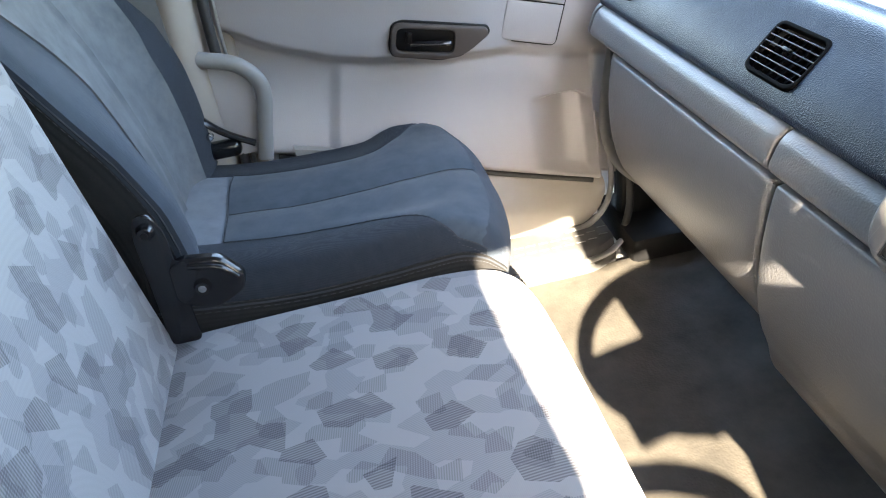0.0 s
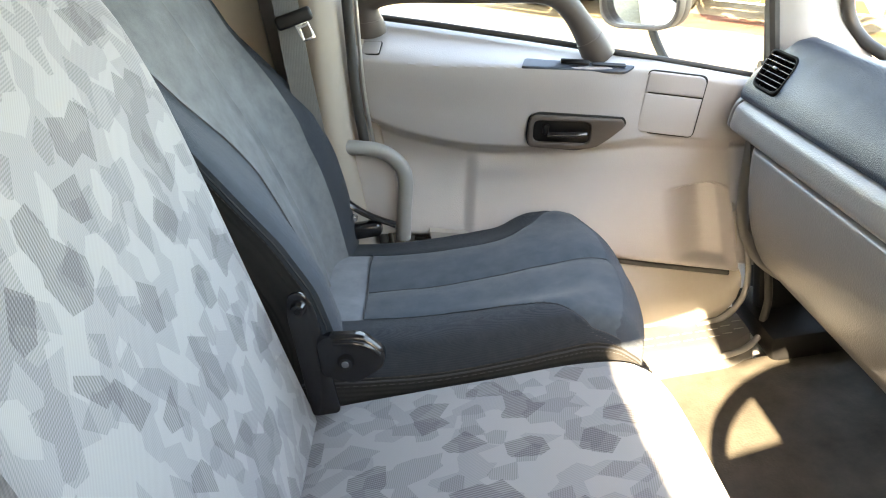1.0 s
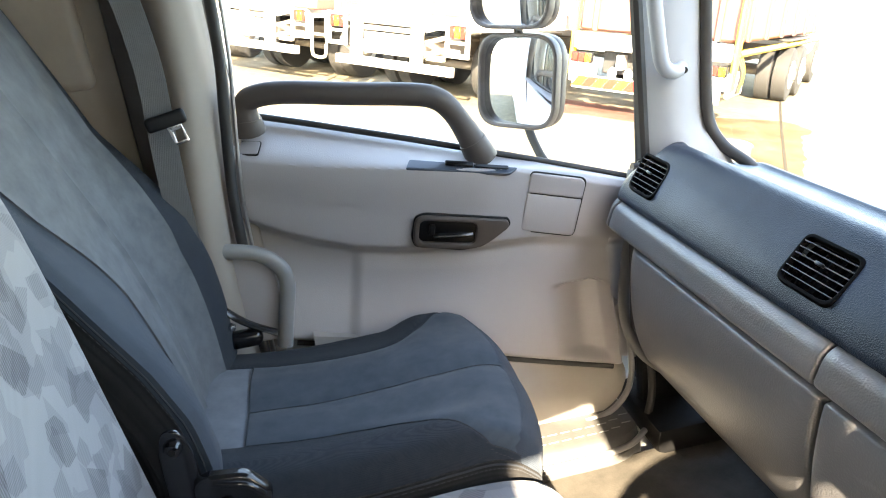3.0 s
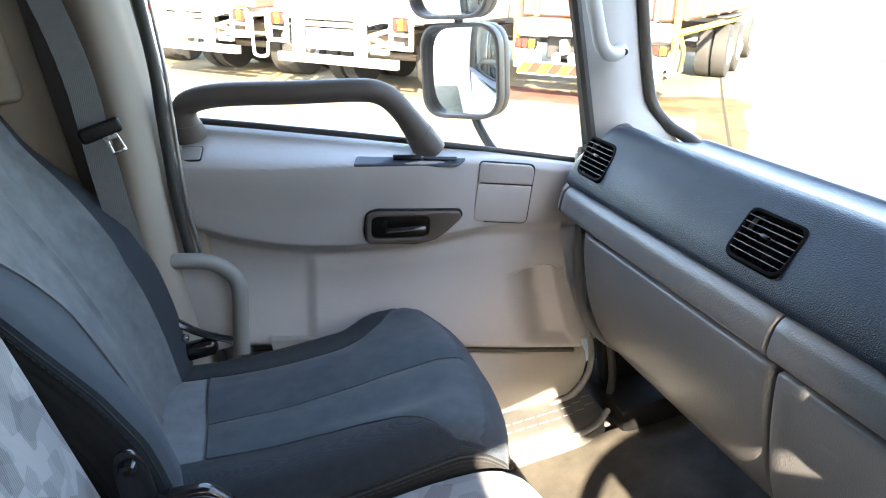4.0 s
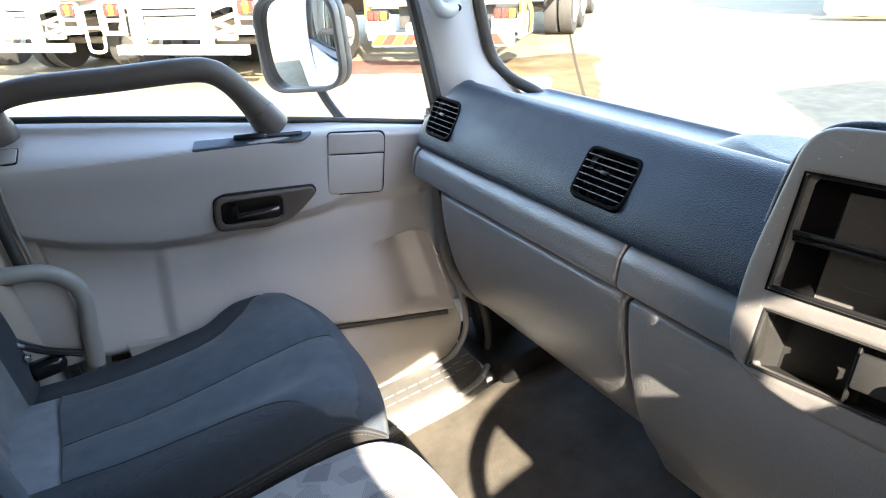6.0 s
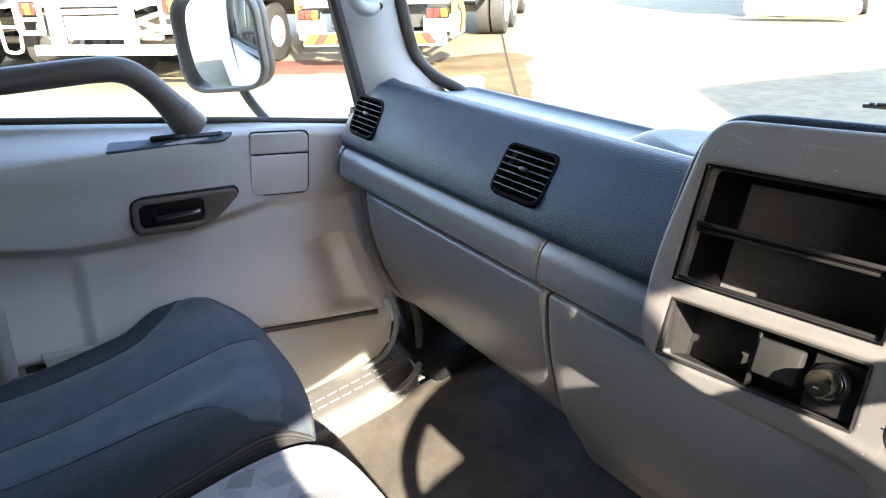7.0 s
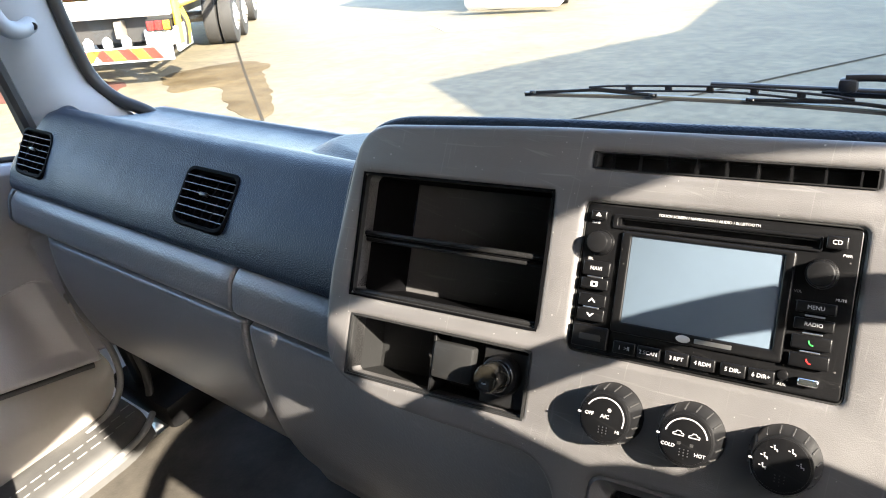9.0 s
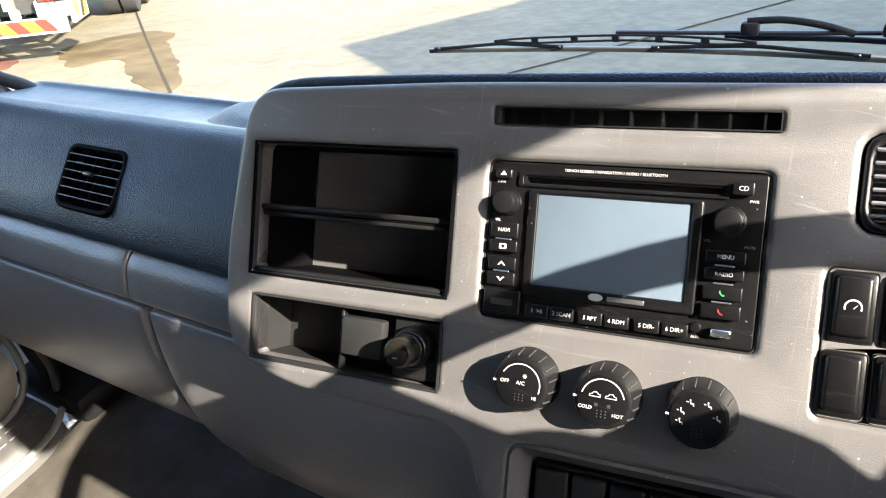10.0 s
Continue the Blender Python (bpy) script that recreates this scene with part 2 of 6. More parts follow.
def jacquard():
    """Pale woven seat cloth with ribbed facets of several greys."""
    m = bpy.data.materials.new("patterned_seat_cloth")
    m.use_nodes = True
    nt = m.node_tree
    L = nt.links.new
    b = nt.nodes["Principled BSDF"]
    b.inputs["Roughness"].default_value, b.inputs["Sheen Weight"].default_value = 0.9, 0.25
    b.inputs["Specular IOR Level"].default_value = 0.2
    tc = nt.nodes.new("ShaderNodeUVMap")
    def wave(scale, rot, distort=0.0):
        mp = nt.nodes.new("ShaderNodeMapping")
        mp.inputs["Rotation"].default_value = (0, 0, rot)
        L(tc.outputs[0], mp.inputs["Vector"])
        w = nt.nodes.new("ShaderNodeTexWave")
        w.inputs["Scale"].default_value, w.inputs["Distortion"].default_value = scale, distort
        L(mp.outputs[0], w.inputs["Vector"])
        return w.outputs[0]

    def times(c, k, fac):
        mx = nt.nodes.new("ShaderNodeMix")
        mx.data_type, mx.blend_type = "RGBA", "MULTIPLY"
        L(c, mx.inputs[6])
        if isinstance(k, float):
            mx.inputs[7].default_value = (k, k, k * 1.03, 1)
        else:
            L(k, mx.inputs[7])
        if isinstance(fac, float):
            mx.inputs[0].default_value = fac
        else:
            L(fac, mx.inputs[0])
        return mx.outputs[2]

    base = nt.nodes.new("ShaderNodeRGB")
    base.outputs[0].default_value = (0.195, 0.196, 0.203, 1)
    fine = wave(170, 0.6)
    col = times(base.outputs[0], fine, 0.03)
    relief = fine
    # three layers of angular facets, each with its own rib direction and depth
    for scale, squash, lo, tone, rot, pitch, rib in ((34.0, 0.75, 0.55, 0.92, 1.35, 118, 0.20), (38.0, 0.80, 0.68, 0.90, 0.15, 110, 0.30), (27.0, 0.85, 0.80, 0.82, 1.45, 84, 0.50)):
        mp = nt.nodes.new("ShaderNodeMapping")
        mp.inputs["Scale"].default_value = (squash, 1, 1)
        mp.inputs["Location"].default_value = (scale * 0.37, scale * 0.11, 0)
        L(tc.outputs[0], mp.inputs["Vector"])
        v = nt.nodes.new("ShaderNodeTexVoronoi")
        v.voronoi_dimensions = "2D"
        v.inputs["Scale"].default_value, v.inputs["Randomness"].default_value = scale, 0.8
        L(mp.outputs[0], v.inputs["Vector"])
        sep = nt.nodes.new("ShaderNodeSeparateColor")
        L(v.outputs["Color"], sep.inputs[0])
        st = nt.nodes.new("ShaderNodeMath")
        st.operation = "GREATER_THAN"
        st.inputs[1].default_value = lo
        L(sep.outputs[0], st.inputs[0])
        ribs = wave(pitch, rot)
        depth = nt.nodes.new("ShaderNodeMath")
        depth.operation = "MULTIPLY"
        depth.inputs[1].default_value = rib
        L(st.outputs[0], depth.inputs[0])
        col = times(times(col, tone, st.outputs[0]), ribs, depth.outputs[0])
    L(col, b.inputs["Base Color"])
    bp = nt.nodes.new("ShaderNodeBump")
    bp.inputs["Strength"].default_value, bp.inputs["Distance"].default_value = 0.2, 0.0006
    L(relief, bp.inputs["Height"]), L(bp.outputs[0], b.inputs["Normal"])
    return m


M["jacquard"] = jacquard()


def concrete():
    m = mat("stained_concrete_yard", (0.165, 0.136, 0.082), 0.8, vary=0.85, vary_scale=0.9, second=(0.104, 0.085, 0.050), grain=0.2, grain_scale=25)
    nt = m.node_tree
    b = nt.nodes["Principled BSDF"]
    tc = [n for n in nt.nodes if n.type == "TEX_COORD"][0]
    n = nt.nodes.new("ShaderNodeTexNoise")
    n.inputs["Scale"].default_value, n.inputs["Detail"].default_value = 7.0, 8
    nt.links.new(tc.outputs["Object"], n.inputs["Vector"])
    r = nt.nodes.new("ShaderNodeMapRange")
    r.inputs["From Min"].default_value, r.inputs["From Max"].default_value = 0.4, 0.65
    r.inputs["To Min"].default_value = 0.72
    nt.links.new(n.outputs[0], r.inputs["Value"])
    mx = nt.nodes.new("ShaderNodeMix")
    mx.data_type = "RGBA"
    mx.blend_type = "MULTIPLY"
    mx.inputs[0].default_value = 1.0
    old = b.inputs["Base Color"].links[0].from_socket
    nt.links.new(old, mx.inputs[6]), nt.links.new(r.outputs[0], mx.inputs[7])
    nt.links.new(mx.outputs[2], b.inputs["Base Color"])
    return m


M["concrete"] = concrete()
for _n, _c, _r in (("lorry_white", (0.72, 0.72, 0.70), 0.4), ("lorry_yellow", (0.75, 0.52, 0.05), 0.45), ("stripe_red", (0.36, 0.016, 0.007), 0.4), ("stripe_amber", (0.60, 0.15, 0.010), 0.4), ("lorry_brown", (0.16, 0.06, 0.045), 0.6), ("lorry_cream", (0.70, 0.66, 0.50), 0.5), ("lamp_red", (0.5, 0.02, 0.015), 0.2), ("lamp_amber", (0.75, 0.35, 0.02), 0.2), ("tyre", (0.022, 0.021, 0.02), 0.8), ("rust_steel", (0.23, 0.20, 0.17), 0.6), ("shade_block", (0.5, 0.5, 0.48), 0.7)):
    M[_n] = mat(_n, _c, _r, vary=0.35, vary_scale=2.5, grain=0.05, grain_scale=60)
M["tar"] = mat("old_tar_filler", (0.045, 0.038, 0.028), 0.95, vary=0.3, vary_scale=4, spec=0.05)
M["rust_stain"] = mat("rust_stained_concrete", (0.075, 0.030, 0.022), 0.9, vary=0.8, vary_scale=2.5, second=(0.12, 0.062, 0.048), rough_vary=0.1, spec=0.1)
M["puddle"] = mat("wet_concrete", (0.060, 0.042, 0.020), 0.9, vary=0.9, vary_scale=2.2, second=(0.12, 0.092, 0.052), rough_vary=0.1, spec=0.1)

# ---- builders ----
def thing(name, label, category, group="", kind="", at=(0, 0, 0)):
    ob = new(name)
    ob.location = at
    ob.empty_display_size = 0.02
    return tagged(ob, label, category, group, kind)


def part(name, bm, material, parent=None, label="", smooth=True):
    """Links a bmesh (or a mesh) as one object; world coordinates in, placed under parent."""
    if isinstance(bm, bmesh.types.BMesh):
        me = bpy.data.meshes.new(name)
        bm.to_mesh(me)
        bm.free()
    else:
        me = bm
    if smooth:
        me.polygons.foreach_set("use_smooth", [True] * len(me.polygons))
        me.set_sharp_from_angle(angle=radians(38))
    me.materials.clear()
    me.materials.append(material)
    ob = new(name, me)
    if parent:
        ob.parent = parent
        up = parent
        base = Vector(parent.location)
        while up.parent:
            up = up.parent
            base += Vector(up.location)
        me.transform(Matrix.Translation(-base))
    return tagged(ob, label)


def from_data(verts, faces):
    me = bpy.data.meshes.new("m")
    me.from_pydata([tuple(v) for v in verts], [], faces)
    me.update()
    return me


def rbox(cx, cy, cz, sx, sy, sz, r=0.004, seg=2, m=None, bm=None):
    """A box with rounded edges, centre and full size; m places it."""
    own = bm or bmesh.new()
    g = bmesh.ops.create_cube(own, size=1.0)["verts"]
    for v in g:
        v.co = Vector((v.co.x * sx, v.co.y * sy, v.co.z * sz))
    r = min(r, 0.49 * min(sx, sy, sz))
    if r > 0:
        es = list({e for v in g for e in v.link_edges})
        res = bmesh.ops.bevel(own, geom=es, offset=r, segments=seg, profile=0.5, affect="EDGES")
        g = list({v for f in res["faces"] for v in f.verts} | {v for v in g if v.is_valid})
    for v in g:
        v.co += Vector((cx, cy, cz))
    if m is not None:
        for v in g:
            v.co = m @ v.co
    return own


def cyl(p0, p1, r0, r1=None, n=20, r=0.0, bm=None):
    """A cylinder or cone from p0 to p1 with a rounded far rim."""
    own = bm or bmesh.new()
    r1 = r0 if r1 is None else r1
    p0, p1 = Vector(p0), Vector(p1)
    ax = (p1 - p0).normalized()
    a = ax.orthogonal().normalized()
    b = ax.cross(a)
    ln = (p1 - p0).length
    rings = [(0.0, r0)]
    if r > 0:
        rings += [(ln - r, r1), (ln - r * 0.3, r1 - r * 0.3), (ln, r1 - r)]
    else:
        rings += [(ln, r1)]
    vs = [[own.verts.new(p0 + ax * h + (a * math.cos(k * math.tau / n) + b * math.sin(k * math.tau / n)) * q) for k in range(n)] for h, q in rings]
    for i in range(len(vs) - 1):
        for k in range(n):
            own.faces.new((vs[i][k], vs[i][(k + 1) % n], vs[i + 1][(k + 1) % n], vs[i + 1][k]))
    own.faces.new(vs[0][::-1])
    own.faces.new(vs[-1])
    return own


def smooth_line(pts, n=8, closed=False):
    """Catmull-Rom through pts."""
    p = [Vector(q) for q in pts]
    out = []
    m = len(p)
    rng = range(m) if closed else range(m - 1)
    for i in rng:
        a = p[i - 1] if closed or i > 0 else p[0]
        b, c = p[i], p[(i + 1) % m]
        d = p[(i + 2) % m] if closed or i + 2 < m else p[-1]
        for k in range(n):
            t = k / n
            out.append(0.5 * ((2 * b) + (c - a) * t + (2 * a - 5 * b + 4 * c - d) * t * t + (3 * b - a - 3 * c + d) * t ** 3))
    if not closed:
        out.append(p[-1])
    return out


def corners(pts, r, n=5):
    """A closed outline in the plane with every corner rounded by r (or by its own third value)."""
    out = []
    m = len(pts)
    for i in range(m):
        p = Vector(pts[i][:2])
        rr = pts[i][2] if len(pts[i]) > 2 else r
        a, b = Vector(pts[i - 1][:2]) - p, Vector(pts[(i + 1) % m][:2]) - p
        la, lb = a.length, b.length
        a.normalize(), b.normalize()
        q = min(rr, 0.48 * la, 0.48 * lb)
        for k in range(n + 1):
            t = k / n
            out.append(p + a * q * (1 - t) ** 2 + b * q * t ** 2)
    return out


def rect(x0, y0, x1, y1, r=0.004, n=4):
    return corners([(x0, y0), (x1, y0), (x1, y1), (x0, y1)], r, n)


def plate(outline, holes, m, thick=0.004, bevel=0.0015, seg=2):
    """A flat plate with holes, rounded edges; front face at z = 0 of the frame m, the body behind it."""
    cu = bpy.data.curves.new("plate", "CURVE")
    cu.dimensions, cu.fill_mode = "2D", "BOTH"
    for loop in (outline, *holes):
        sp = cu.splines.new("POLY")
        sp.points.add(len(loop) - 1)
        for q, p in zip(sp.points, loop):
            q.co = (p[0], p[1], 0, 1)
        sp.use_cyclic_u = True
    cu.extrude, cu.bevel_depth, cu.bevel_resolution = max(thick / 2 - bevel, 0.0001), bevel, seg
    cu.offset = -bevel
    ob = bpy.data.objects.new("plate", cu)
    scene.collection.objects.link(ob)
    dg = bpy.context.evaluated_depsgraph_get()
    me = bpy.data.meshes.new_from_object(ob.evaluated_get(dg))
    bpy.data.objects.remove(ob)
    bpy.data.curves.remove(cu)
    me.transform(m @ Matrix.Translation((0, 0, -thick / 2)))
    bm = bmesh.new()
    bm.from_mesh(me)
    bmesh.ops.remove_doubles(bm, verts=bm.verts[:], dist=0.00001)
    bm.to_mesh(me)
    bm.free()
    return me


def tube(pts, radius, closed=False, n=10, flat=1.0, up=(0, 0, 1), radii=None):
    """A swept round (or flattened) bar with closed ends."""
    bm = bmesh.new()
    pts = [Vector(p) for p in pts]
    rings = []
    m = len(pts)
    for i, p in enumerate(pts):
        a = pts[(i - 1) % m] if closed or i else p
        b = pts[(i + 1) % m] if closed or i < m - 1 else p
        d = (b - a).normalized()
        s = d.cross(Vector(up))
        s = s.normalized() if s.length > 1e-4 else d.orthogonal().normalized()
        w = s.cross(d)
        rr = radii[i] if radii else radius
        rings.append([bm.verts.new(p + s * rr * math.cos(k * math.tau / n) + w * rr * flat * math.sin(k * math.tau / n)) for k in range(n)])
    for i in range(m if closed else m - 1):
        j = (i + 1) % m
        for k in range(n):
            bm.faces.new((rings[i][k], rings[i][(k + 1) % n], rings[j][(k + 1) % n], rings[j][k]))
    if not closed:
        bm.faces.new(rings[0][::-1])
        bm.faces.new(rings[-1])
    bmesh.ops.recalc_face_normals(bm, faces=bm.faces[:])
    return bm


def sheet(f, nu, nv, thick=None, uv=None):
    """A surface f(u, v), u and v in 0..1, given a back at thick (a vector)."""
    vs, fs = [], []
    for i in range(nu + 1):
        for j in range(nv + 1):
            vs.append(Vector(f(i / nu, j / nv)))
    w = nv + 1
    for i in range(nu):
        for j in range(nv):
            a = i * w + j
            fs.append((a, a + 1, a + w + 1, a + w))
    if thick is not None:
        t = Vector(thick)
        n = len(vs)
        rim = [j for j in range(nv)] + [i * w + nv for i in range(nu)] + [nu * w + j for j in range(nv, 0, -1)] + [i * w for i in range(nu, 0, -1)]
        vs += [v + t for v in vs[:n]]
        fs += [tuple(q + n for q in reversed(f_)) for f_ in fs[:nu * nv]]
        for k in range(len(rim)):
            a, b = rim[k], rim[(k + 1) % len(rim)]
            fs.append((b, a, a + n, b + n))
    me = from_data(vs, fs)
    if uv:
        lay = me.uv_layers.new(name="UVMap")
        n0 = (nu + 1) * (nv + 1)
        run_u, run_v = [0.0], [0.0]
        for i in range(nu):
            run_u.append(run_u[-1] + (vs[(i + 1) * w + nv // 2] - vs[i * w + nv // 2]).length)
        for j in range(nv):
            run_v.append(run_v[-1] + (vs[(nu // 2) * w + j + 1] - vs[(nu // 2) * w + j]).length)
        co = []
        for l in me.loops:
            k = l.vertex_index % n0
            co += [run_u[k // w], run_v[k % w]]
        lay.data.foreach_set("uv", co)
    bm = bmesh.new()
    bm.from_mesh(me)
    bmesh.ops.recalc_face_normals(bm, faces=bm.faces[:])
    bpy.data.meshes.remove(me)
    return bm


def ss(a, b, x):
    t = min(1, max(0, (x - a) / (b - a)))
    return t * t * (3 - 2 * t)


def lerp_table(tab, x):
    if x <= tab[0][0]:
        return tab[0][1]
    for (a, p), (b, q) in zip(tab, tab[1:]):
        if x <= b:
            return p + (q - p) * (x - a) / (b - a)
    return tab[-1][1]


def moulding(profile, y0, y1, r=0.006, depth=0.03, bow=None, step=0.02, fine=6):
    """A long moulding: the profile (x, z) swept along y, its ends rolled in by r; a thick shell."""
    pr = smooth_line([(x, 0, z) for x, z in profile], fine)
    nrm = []
    for i, p in enumerate(pr):
        d = (pr[min(i + 1, len(pr) - 1)] - pr[max(i - 1, 0)]).normalized()
        nrm.append(Vector((d.z, 0, -d.x)))
    ends = [(0, -depth), (0, -r), (r * 0.12, -r * 0.55), (r * 0.45, -r * 0.15), (r, 0)]
    n = max(2, int(abs(y1 - y0) / step))
    rows = [(y0 + q, o) for q, o in ends] + [(y0 + r + (y1 - y0 - 2 * r) * k / n, 0) for k in range(1, n)] + [(y1 - q, o) for q, o in reversed(ends)]
    m = len(pr)
    vs, fs = [], []
    for y, o in rows:
        for i in range(m):
            e = o
            s = min(i, m - 1 - i)
            q = pr[i] + nrm[i] * e
            vs.append((q.x + (bow(y) * (1 - ss(0.82, 0.93, q.x)) if bow else 0), y, q.z))
    for a in range(len(rows) - 1):
        for i in range(m - 1):
            k = a * m + i
            fs.append((k, k + 1, k + m + 1, k + m))
    bm = bmesh.new()
    me = from_data(vs, fs)
    bm.from_mesh(me)
    bpy.data.meshes.remove(me)
    # lips along both long edges, turned inwards
    for i in (0, m - 1):
        bm.verts.ensure_lookup_table()
        old = [bm.verts[a * m + i] for a in range(len(rows))]
        inn = [bm.verts.new(v.co - Vector((nrm[i].x, 0, nrm[i].z)) * depth) for v in old]
        for a in range(len(rows) - 1):
            bm.faces.new((old[a], old[a + 1], inn[a + 1], inn[a]))
    bmesh.ops.recalc_face_normals(bm, faces=bm.faces[:])
    return bm


def words(text, m, size, material, parent, name="lettering", depth=0.0002):
    cu = bpy.data.curves.new("t", "FONT")
    cu.body, cu.size, cu.align_x, cu.align_y, cu.extrude = text, size, "CENTER", "CENTER", depth
    cu.resolution_u = 2
    ob = bpy.data.objects.new("t", cu)
    scene.collection.objects.link(ob)
    me = bpy.data.meshes.new_from_object(ob.evaluated_get(bpy.context.evaluated_depsgraph_get()))
    bpy.data.objects.remove(ob)
    bpy.data.curves.remove(cu)
    me.transform(m)
    return part(name, me, material, parent, smooth=False)


def frame_of(origin, u, v):
    """A frame with x along u, y along v, z out of the surface."""
    u, v = Vector(u).normalized(), Vector(v).normalized()
    w = u.cross(v).normalized()
    v = w.cross(u)
    m = Matrix((u, v, w)).transposed().to_4x4()
    m.translation = Vector(origin)
    return m

# ---- cab shell ----
def cab_floor():
    def f(u, v):
        x, y = -0.62 + 1.70 * u, -0.60 + 1.96 * v
        z = 0.006 * noise.noise((x * 5, y * 5, 0.3)) + 0.004 * noise.noise((x * 13, y * 11, 1.7))
        z += 0.32 * ss(0.86, 1.12, x)
        return x, y, z
    ob = part("floor", sheet(f, 70, 80, (0, 0, -0.05)), M["floor"])
    return tagged(ob, "worn dark brown rubber cab floor mat", "floor", kind="structure")


cab_floor()


def wall(name, bm, material, label):
    return tagged(part(name, bm, material), label, "wall" if "wall" in name else name.split("_")[0], kind="structure")


wall("wall_rear", rbox(-0.66, 0.47, 0.62, 0.06, 2.30, 2.1, 0.01), M["rear_trim"], "beige moulded rear wall of the cab")
wall("ceiling", rbox(0.10, 0.47, 1.50, 1.60, 2.36, 0.06, 0.02), M["roof"], "beige roof lining of the cab")

# driver's side: door with its window down, body behind it
DR = -0.60
wall("wall_driver_side", plate([(-0.68, -0.28), (0.30, -0.28), (0.30, 0.62), (0.125, 0.70), (0.105, 1.03), (0.045, 1.18), (0.015, 1.27), (-0.02, 1.52), (-0.68, 1.52)], [], frame_of((0, DR + 0.035, 0), (1, 0, 0), (0, 0, 1)), 0.012, 0.001), M["trim"], "beige body side behind the driver's door")


def driver_frame():
    """Roof rail and raked windscreen pillar round the open doorway."""
    t = thing("pillar_driver_front", "beige roof rail and raked pillar round the driver's window", "pillar", kind="structure", at=(0.6, DR, 1.2))
    line = smooth_line([(-0.05, DR, 1.398), (0.10, DR, 1.405), (0.26, DR, 1.425), (0.45, DR, 1.385), (0.60, DR, 1.348), (0.68, DR, 1.300), (0.80, DR, 1.12), (0.93, DR, 0.82), (1.0, DR, 0.58), (1.03, DR, 0.2)], 6)
    part("pillar_trim", tube(line, 0.055, n=12), M["trim"], t)
    part("rail_panel", plate([(-0.05, 1.43), (0.26, 1.42), (0.45, 1.38), (0.60, 1.345), (0.66, 1.315), (0.73, 1.33), (0.78, 1.47), (-0.05, 1.49)], [], frame_of((0, DR, 0), (1, 0, 0), (0, 0, 1)), 0.03, 0.003), M["trim"], t)
    return t


driver_frame()


# Unseen pad added at the driver's window to shade part of floor and console.
def visor_blocker():
    t = thing("visor_blocker", "unseen beige visor-shaped pad added to shade the floor and console", "sun visor", at=(0.33, DR + 0.06, 1.42))
    m = frame_of((0, DR + 0.06, 0), (1, 0, 0), (0, 0, 1))
    part("pad", plate(corners([(0.235, 1.42, 0.02), (0.255, 1.20, 0.03), (0.295, 1.165, 0.03), (0.43, 1.20, 0.03), (0.43, 1.42, 0.02)], 0.02), [], m, 0.018, 0.006), M["roof"], t)
    part("pivot", tube([(0.43, DR + 0.06, 1.41), (0.50, DR + 0.06, 1.44), (0.52, DR + 0.06, 1.47)], 0.006), M["black"], t)
    return t


visor_blocker()


def driver_door():
    t = thing("door_2", "warm grey driver's door with its window wound down", "door", kind="structure", at=(0.45, DR, 0.0))
    part("door_panel", sheet(lambda u, v: (-0.02 + 1.03 * u, DR + 0.02, -0.05 + (z_top(-0.02 + 1.03 * u) + 0.05) * v), 20, 10, (0, -0.07, 0)), M["door"], t)
    part("grab_rail", tube(smooth_line([(-0.034, DR, 0.80), (-0.012, DR, 0.868), (0.05, DR, 0.872), (0.18, DR, 0.855), (0.30, DR, 0.838), (0.38, DR, 0.795), (0.444, DR, 0.67)], 8), 0.02), M["strap"], t)
    return t



# passenger side: rear quarter, pillar, header, sill
wall("wall_passenger_rear", rbox(-0.42, 1.60, 0.60, 0.50, 0.06, 1.9, 0.02), M["rear_trim"], "beige side wall behind the passenger door")
wall("wall_moulding", rbox(-0.45, 1.56, 1.24, 0.34, 0.04, 0.62, 0.018, 4), M["rear_trim"], "raised beige panel of the cab side wall")
wall("header_passenger_side", rbox(0.38, 1.62, 1.41, 1.1, 0.09, 0.12, 0.02), M["trim"], "beige header above the passenger window")
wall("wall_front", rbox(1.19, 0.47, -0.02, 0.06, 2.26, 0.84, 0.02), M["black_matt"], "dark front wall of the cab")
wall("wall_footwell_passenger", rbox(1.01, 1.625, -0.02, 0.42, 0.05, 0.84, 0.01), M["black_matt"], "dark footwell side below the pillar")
wall("wall_footwell_driver", rbox(1.09, -0.62, -0.02, 0.26, 0.05, 0.84, 0.01), M["black_matt"], "dark footwell side beside the pedals")
wall("wall_bulkhead", sheet(lambda u, v: (1.035 + 0.135 * v, -0.62 + 2.20 * u, 0.525 - 0.150 * v), 8, 4, (0, 0, -0.01)), M["black_matt"], "dark bulkhead shelf under the windscreen")
wall("header_windscreen", rbox(0.83, 0.47, 1.44, 0.10, 2.26, 0.10, 0.02), M["trim"], "beige header above the windscreen")


